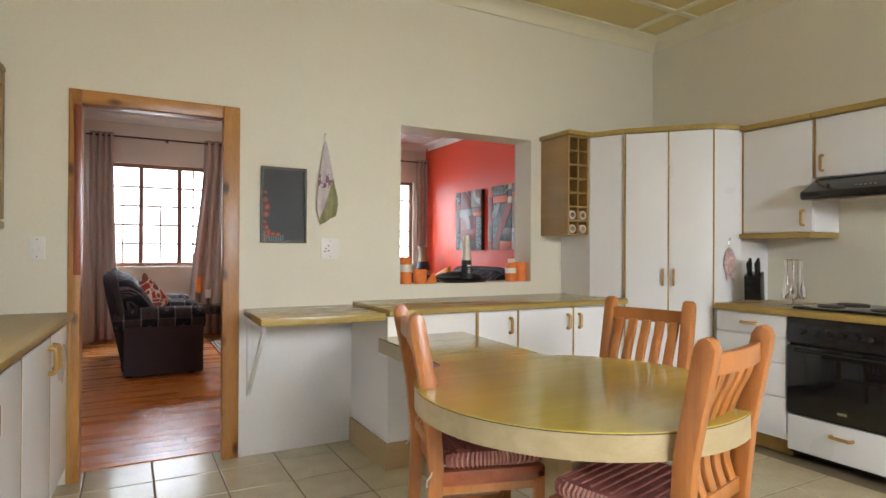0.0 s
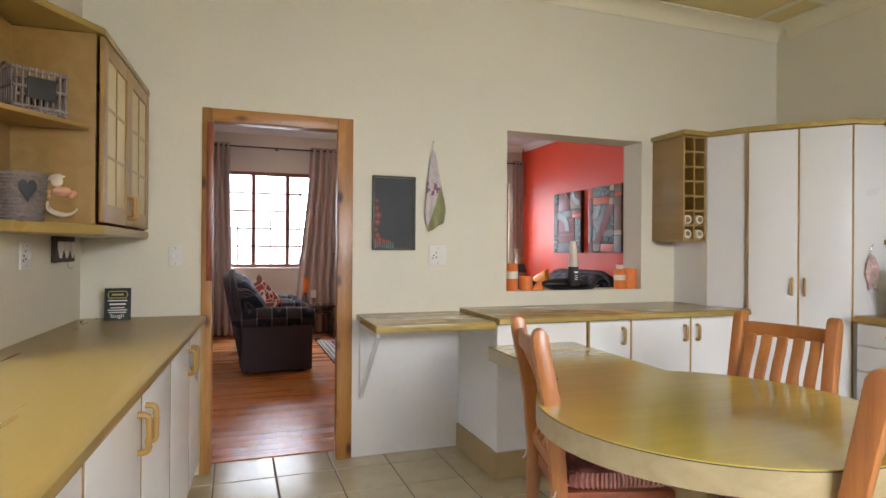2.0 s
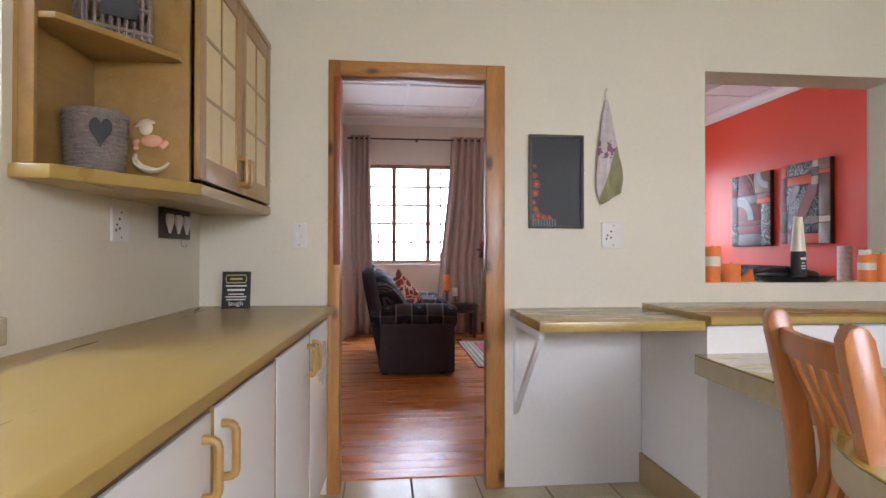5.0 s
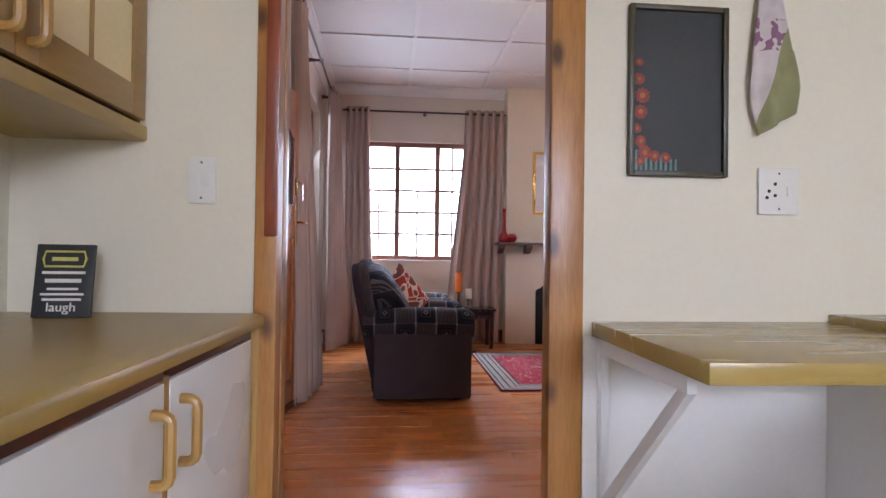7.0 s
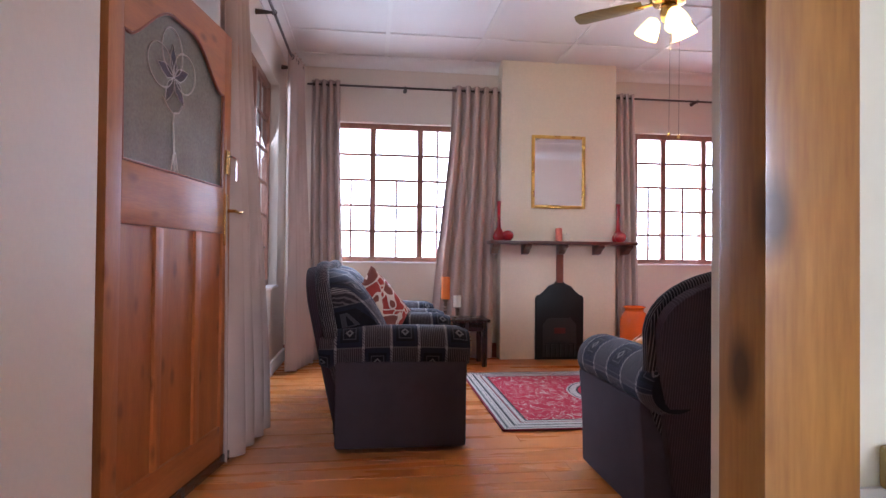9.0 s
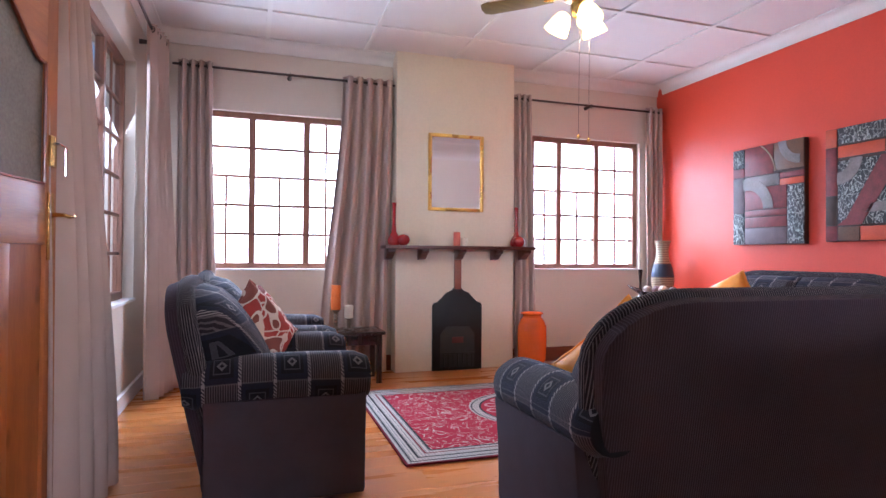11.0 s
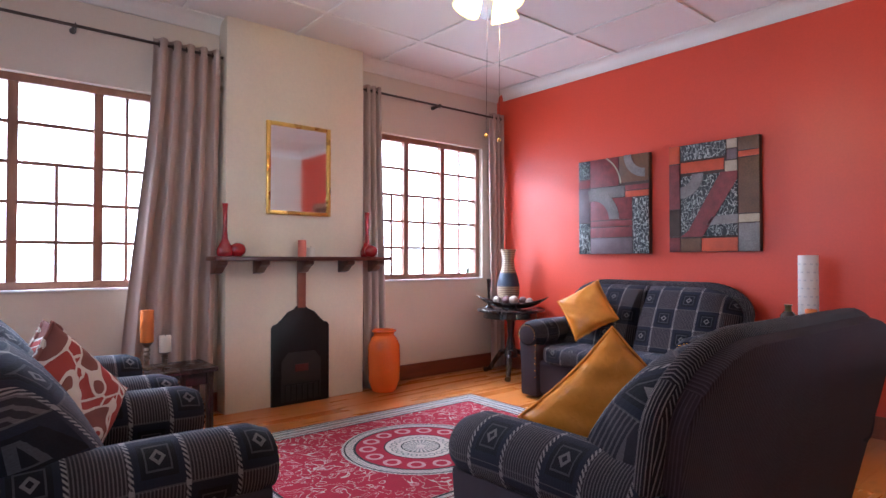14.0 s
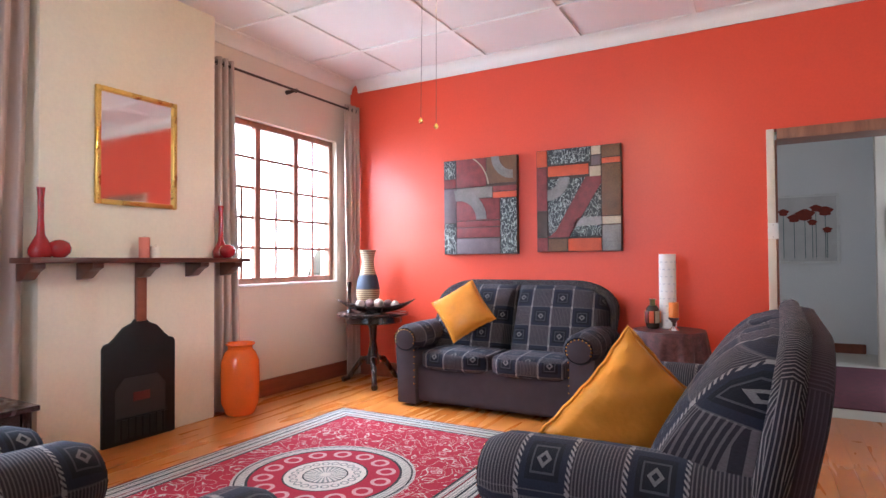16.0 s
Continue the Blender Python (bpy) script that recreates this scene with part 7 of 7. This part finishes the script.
part("loop", tube([(0, -0.012, 0.0), (-0.003, -0.008, 0.03), (0.0, -0.004, 0.05)], 0.003, 6), M_STRING, towel)
part("hook", tube([(0, 0.0, 0.05), (0, -0.016, 0.048), (0, -0.018, 0.058)], 0.003, 6), M_CHROME, towel)


def plate(name, m, w, h, label, holes, rockers):
    e = thing(name, m, label, "socket" if holes else "switch", "sockets and switches")
    part("cover", slab(-w / 2, w / 2, -0.009, 0.0, -h / 2, h / 2, 0.003), M_WHITEPLASTIC, e)
    for x, z in holes:
        part("hole", lathe([(0, 0.001), (0.005, 0.001), (0.005, 0), (0, 0)], 10, pose(x, -0.0092, z, 90)), M_DARK, e)
    for x, z in rockers:
        part("rocker", slab(x - 0.008, x + 0.008, -0.013, -0.009, z - 0.014, z + 0.014, 0.002), M_WHITEPLASTIC, e)
    for z in (-h * 0.38, h * 0.38):
        part("screw", lathe([(0, 0.001), (0.003, 0.001), (0.003, 0), (0, 0)], 8, pose(0, -0.0092, z, 90)), M_STEEL, e)
    return e


SOCKET = ((-0.03, 0.0), (-0.012, 0.02), (-0.012, -0.012), (-0.036, -0.018))
plate("wall_socket", pose(1.203, 3.529, 1.248), 0.118, 0.13, "white wall socket beside the chalkboard", SOCKET, ((0.03, 0.0),))
plate("light_switch", pose(-0.35, 3.529, 1.24), 0.068, 0.118, "white double light switch beside the door", (), ((-0.013, 0.0), (0.013, 0.0)))
plate("wall_socket", LEFT @ pose(-0.609, -0.80, 1.248, 0, 0, 90), 0.115, 0.11, "white wall socket under the corner shelf", SOCKET, ((0.03, 0.0),))
plate("light_switch", pose(4.709, 5.141, 1.40, 0, 0, -90), 0.07, 0.12, "silver light switch beside the hall doorway", (), ((-0.013, 0.0), (0.013, 0.0)))

hs_ = thing("key_rack", LEFT @ pose(-0.609, -0.345, 1.274, 0, 0, 90) @ Matrix.Diagonal((1.06, 1, 1.05, 1)), "dark wooden plaque with three white hearts", "plaque")
part("plaque", slab(-0.135, 0.135, -0.02, 0.0, -0.058, 0.058, 0.003), material("dark distressed wood", (0.045, 0.028, 0.022), 0.6, vary=0.5, scale=20), hs_)
for x in (-0.085, 0.0, 0.085):
    pts = []
    for k in range(28):
        t = 2 * math.pi * k / 28
        pts.append((x + 0.0021 * 16 * math.sin(t) ** 3 * 0.9, 0.005 + 0.0026 * (13 * math.cos(t) - 5 * math.cos(2 * t) - 2 * math.cos(3 * t) - math.cos(4 * t))))
    part("heart", prism(pts, -0.030, -0.0195, "y", 0.002), M_WHITEPLASTIC, hs_, "white painted heart")
part("screw_hook", tube([(0.06, -0.01, -0.058), (0.06, -0.012, -0.085), (0.06, -0.03, -0.09), (0.06, -0.034, -0.078)], 0.0022, 6), M_CHROME, hs_)

sg = thing("counter_sign", pose(-0.612, 3.39, 0.906, -9, 0, 4) @ Matrix.Diagonal((0.9, 1, 0.86, 1)), "small black lettered sign leaning on the worktop", "sign")
part("board", slab(-0.068, 0.068, 0.0, 0.012, 0.0, 0.195, 0.002), M_BLACKMAT, sg)
M_YELLOW = material("chalk yellow paint", (0.55, 0.52, 0.12), 0.6)
fr = [(-0.045, -0.002, 0.135), (0.045, -0.002, 0.135), (0.05, -0.002, 0.155), (0.045, -0.002, 0.175), (-0.045, -0.002, 0.175), (-0.05, -0.002, 0.155)]
part("label_frame", tube(fr, 0.003, 6, closed=True), M_YELLOW, sg, "yellow label outline")
part("label_line", slab(-0.03, 0.03, -0.002, 0.0005, 0.15, 0.16), M_YELLOW, sg)
for z, w, h in ((0.115, 0.05, 0.007), (0.092, 0.042, 0.010), (0.072, 0.036, 0.006), (0.058, 0.05, 0.006), (0.044, 0.045, 0.006)):
    part("label_line", slab(-w, w, -0.002, 0.0005, z, z + h), M_WHITEPLASTIC, sg)


def sign_word(text, size, x, z, parent):
    """A word on a sign, turned into a mesh part."""
    cu = bpy.data.curves.new("word", "FONT")
    cu.body, cu.size, cu.align_x, cu.extrude = text, size, "CENTER", 0.0008
    tmp = new("word_source", cu)
    me = bpy.data.meshes.new_from_object(tmp.evaluated_get(bpy.context.evaluated_depsgraph_get()))
    bpy.data.objects.remove(tmp)
    me.materials.clear()
    me.materials.append(M_WHITEPLASTIC)
    ob = new("word", me)
    ob.parent = parent
    ob.matrix_basis = pose(x, -0.0015, z, 90)
    return ob


sign_word("laugh", 0.034, 0.0, 0.016, sg)

basket = thing("wicker_basket", LEFT @ pose(-0.515, -1.13, 1.374) @ Matrix.Diagonal((0.76, 0.76, 0.92, 1)), "round grey wicker basket with a dark heart", "basket")
bm = lathe([(0, 0), (0.088, 0), (0.092, 0.01), (0.104, 0.17), (0.107, 0.185), (0.100, 0.19), (0.094, 0.18), (0.082, 0.02), (0, 0.02)], 40)
part("weave", bm, M_WICKER, basket)
for k in range(13):
    z = 0.012 + 0.0135 * k
    r = 0.0925 + 0.0118 * k / 12
    part("strand", tube([((r + 0.003 * math.sin(16 * a + k * math.pi)) * math.cos(a), (r + 0.003 * math.sin(16 * a + k * math.pi)) * math.sin(a), z) for a in [2 * math.pi * q / 64 for q in range(64)]], 0.0055, 5, closed=True), M_WICKER, basket)
pts = [(0.0028 * 16 * math.sin(t) ** 3 * 0.8, 0.0030 * (13 * math.cos(t) - 5 * math.cos(2 * t) - 2 * math.cos(3 * t) - math.cos(4 * t))) for t in [2 * math.pi * k / 28 for k in range(28)]]
ht = prism(pts, -0.004, 0.004, "y", 0.001)
bmesh.ops.transform(ht, matrix=pose(0, 0, 0, 0, 0, 35) @ pose(0, -0.108, 0.12), verts=ht.verts)
part("heart", ht, M_BLACKMAT, basket, "dark heart-shaped tag")

crate = thing("wicker_crate", LEFT @ pose(-0.485, -1.10, 1.759, 0, 0, 38) @ Matrix.Diagonal((0.82, 0.80, 0.95, 1)), "square slatted wicker crate with a black tag", "basket")
part("floor", slab(-0.10, 0.10, -0.075, 0.075, 0, 0.01), M_WICKER, crate)
for sy in (-0.078, 0.078):
    for k in range(9):
        x = -0.095 + 0.0238 * k
        part("slat", tube([(x, sy, 0.0), (x + 0.003, sy * 1.04, 0.165)], 0.006, 6), M_WICKER, crate)
    for z in (0.02, 0.09, 0.155):
        part("band", tube([(-0.105, sy * 1.02, z), (0.105, sy * 1.02, z)], 0.007, 6), M_WICKER, crate)
for sx in (-0.103, 0.103):
    for k in range(6):
        y = -0.065 + 0.026 * k
        part("slat", tube([(sx, y, 0.0), (sx * 1.03, y, 0.165)], 0.006, 6), M_WICKER, crate)
    for z in (0.02, 0.09, 0.155):
        part("band", tube([(sx * 1.01, -0.08, z), (sx * 1.01, 0.08, z)], 0.007, 6), M_WICKER, crate)
    part("handle", tube([(sx * 1.05, 0.04 * math.cos(t), 0.15 + 0.03 * math.sin(t)) for t in [math.pi * q / 8 for q in range(9)]], 0.006, 6), M_WICKER, crate)
part("tag", slab(-0.055, 0.055, -0.094, -0.089, 0.05, 0.13, 0.002), M_BLACKMAT, crate, "black slate tag")

figure = bmesh.new()
lathe([(0, 0), (0.040, 0), (0.044, 0.008), (0.036, 0.03), (0.024, 0.07), (0, 0.075)], 24, pose(0, 0.03, 0), figure)
lathe([(0, 0.0), (0.030, 0.0), (0.046, 0.008), (0.054, 0.022), (0.055, 0.030), (0.048, 0.031), (0.043, 0.020), (0.026, 0.012), (0, 0.010)], 28, pose(0.0, -0.010, 0.05, 48, 0, 14), figure)
pale = len(figure.faces)
bmesh.ops.create_uvsphere(figure, u_segments=18, v_segments=12, radius=0.034, matrix=pose(0.004, -0.012, 0.125) @ Matrix.Diagonal((1.2, 0.9, 0.7, 1)))
for sx in (-1, 1):
    tube([(sx * 0.026, -0.012, 0.13), (sx * 0.046, -0.03, 0.118), (sx * 0.036, -0.045, 0.10)], [0.010, 0.010, 0.008], 8, figure)
coral = len(figure.faces)
bmesh.ops.create_uvsphere(figure, u_segments=16, v_segments=10, radius=0.027, matrix=pose(-0.014, -0.014, 0.164))
lathe([(0, 0.020), (0.022, 0.014), (0.038, 0.0), (0.036, -0.005), (0.02, 0.0), (0, 0.002)], 20, pose(-0.018, -0.012, 0.178, 8, -14), figure)
figure.faces.ensure_lookup_table()
for f in figure.faces[pale:coral]:
    f.material_index = 1
solid("figurine", figure, [M_CREAM, M_SALMON], "small glazed cream and salmon figurine with a bowl", "figurine", m=LEFT @ pose(-0.43, -0.95, 1.374))

# slatted blind in the kitchen window
blind = thing("window_blind", LEFT, "red-brown wooden slatted blind with cords", "blind")
M_SLAT = wood("red-brown blind slat", (0.20, 0.062, 0.034), (0.31, 0.115, 0.066), 0.4, "y")
slat_me = mesh_of("slat", slab(-0.0135, 0.0135, -1.09, 1.09, -0.0013, 0.0013), M_SLAT, False)
for k in range(60):
    o = new("slat", slat_me)
    o.parent = blind
    o.matrix_basis = pose(-0.637, -2.47, 1.03 + 0.0204 * k, 0, 52, 0)
part("head_rail", slab(-0.668, -0.612, -3.56, -1.38, 2.245, 2.298, 0.004), M_SLAT, blind)
for y in (-1.54, -2.47, -3.37):
    part("tape", tube([(-0.614, y, 1.02), (-0.614, y, 2.25)], 0.0025, 5), M_STRING, blind)
mitt = thing("hanging_ornament", pose(3.735, 2.497, 1.19, 0, 0, -17) @ Matrix.Diagonal((1.5, 1, 1.3, 1)), "small white and red fish-shaped ornament on a hook", "ornament")
pts = [(0.0, 0.07), (0.016, 0.05), (0.034, 0.01), (0.036, -0.04), (0.022, -0.075), (0.03, -0.115), (0.008, -0.095), (-0.012, -0.11), (-0.016, -0.07), (-0.028, -0.03), (-0.022, 0.02), (-0.010, 0.05)]
part("body", prism(pts, -0.012, 0.0, "y", 0.004), material("mottled red and white cloth", (0.60, 0.44, 0.43), 0.8, vary=0.6, scale=30), mitt)
part("hook", tube([(0, -0.004, 0.07), (0, -0.006, 0.10), (0.01, -0.004, 0.115)], 0.003, 6), M_CHROME, mitt)

# hall things
hp = thing("framed_print", pose(8.575, 0, 0), "white framed print of red poppies on the hall wall", "picture")
part("frame", slab(-0.02, 0.024, 4.37, 5.08, 1.13, 2.02, 0.004), M_WHITEPLASTIC, hp)
part("paper", slab(-0.024, -0.018, 4.40, 5.05, 1.16, 1.99), material("pale print paper", (0.62, 0.60, 0.58), 0.7), hp)
for y, z, r in ((4.98, 1.80, 0.06), (4.86, 1.72, 0.07), (4.74, 1.76, 0.10), (4.62, 1.84, 0.06), (4.52, 1.80, 0.08), (4.66, 1.66, 0.05), (4.50, 1.56, 0.05)):
    part("poppy", prism([(y + r * (1 + 0.25 * math.sin(5 * t)) * math.cos(t), z + r * 0.75 * math.sin(t)) for t in [2 * math.pi * k / 18 for k in range(18)]], -0.027, -0.023, "x"), M_PETAL, hp, "painted red poppy")
    part("stem", slab(-0.0255, -0.0235, y - 0.004, y + 0.004, 1.2, z - r * 0.6), M_LEAFP, hp)
op = thing("framed_print", pose(0, 0, 0), "small dark framed print in the hall", "picture")
part("frame", slab(7.575, 7.599, 3.70, 4.02, 1.35, 1.75, 0.004), M_STEEL, op)
part("paper", slab(7.570, 7.576, 3.73, 3.99, 1.38, 1.72), material("brown print", (0.30, 0.22, 0.17), 0.7, vary=0.5, scale=12), op)
solid("hall_runner", slab(5.3, 7.4, 3.5, 4.75, 0.0, 0.012, 0.003), material("dark red hall carpet", (0.10, 0.018, 0.03), 0.95, vary=0.4, scale=18, bump=0.6), "dark red patterned hall runner", "rug")

# ---- floors, piece by piece ----
floor_k = structure("floor_kitchen", slab(-1.4, 4.35, -2.4, 3.70, -0.09, -0.004), M_GROUT, "kitchen floor of square beige tiles", "floor")
TILE = 0.33
tile_me = mesh_of("tile", slab(-TILE / 2 + 0.004, TILE / 2 - 0.004, -TILE / 2 + 0.004, TILE / 2 - 0.004, -0.01, 0.0, 0.0025), M_BEIGETILE, False)
for i in range(-4, 13):
    for j in range(17):
        x, y = -0.14 + TILE * (i + 0.5), 3.69 - TILE * (j + 0.5)
        if -1.25 < x < 4.2 and y > -2.25 and not (x > 3.6 and y < 2.4):
            o = new("tile", tile_me)
            o.parent = floor_k
            o.location = (x, y, 0)
floor_l = structure("floor_living", slab(-0.88, 4.98, 3.70, 9.33, -0.1, -0.006), M_FLOORDARK, "sitting room floor of oiled pine boards", "floor")
plank_me = {}
rnd = random.Random(11)
W = 0.118
y = 3.71
while y < 9.2:
    x = -0.72
    first = rnd.uniform(0.9, 3.2)
    while x < 4.97:
        ln = round(min(first if x < -0.7 else rnd.choice((1.8, 2.4, 3.0)), 4.975 - x), 2)
        if ln < 0.02:
            break
        if ln not in plank_me:
            plank_me[ln] = mesh_of("plank", slab(0.0005, ln - 0.0005, -W / 2 + 0.0005, W / 2 - 0.0005, -0.012, 0.0, 0.0008), M_FLOORB, False)
        o = new("plank", plank_me[ln])
        o.parent = floor_l
        o.location = (x, y + W / 2, rnd.uniform(-0.0003, 0.0003))
        x += ln
    y += W
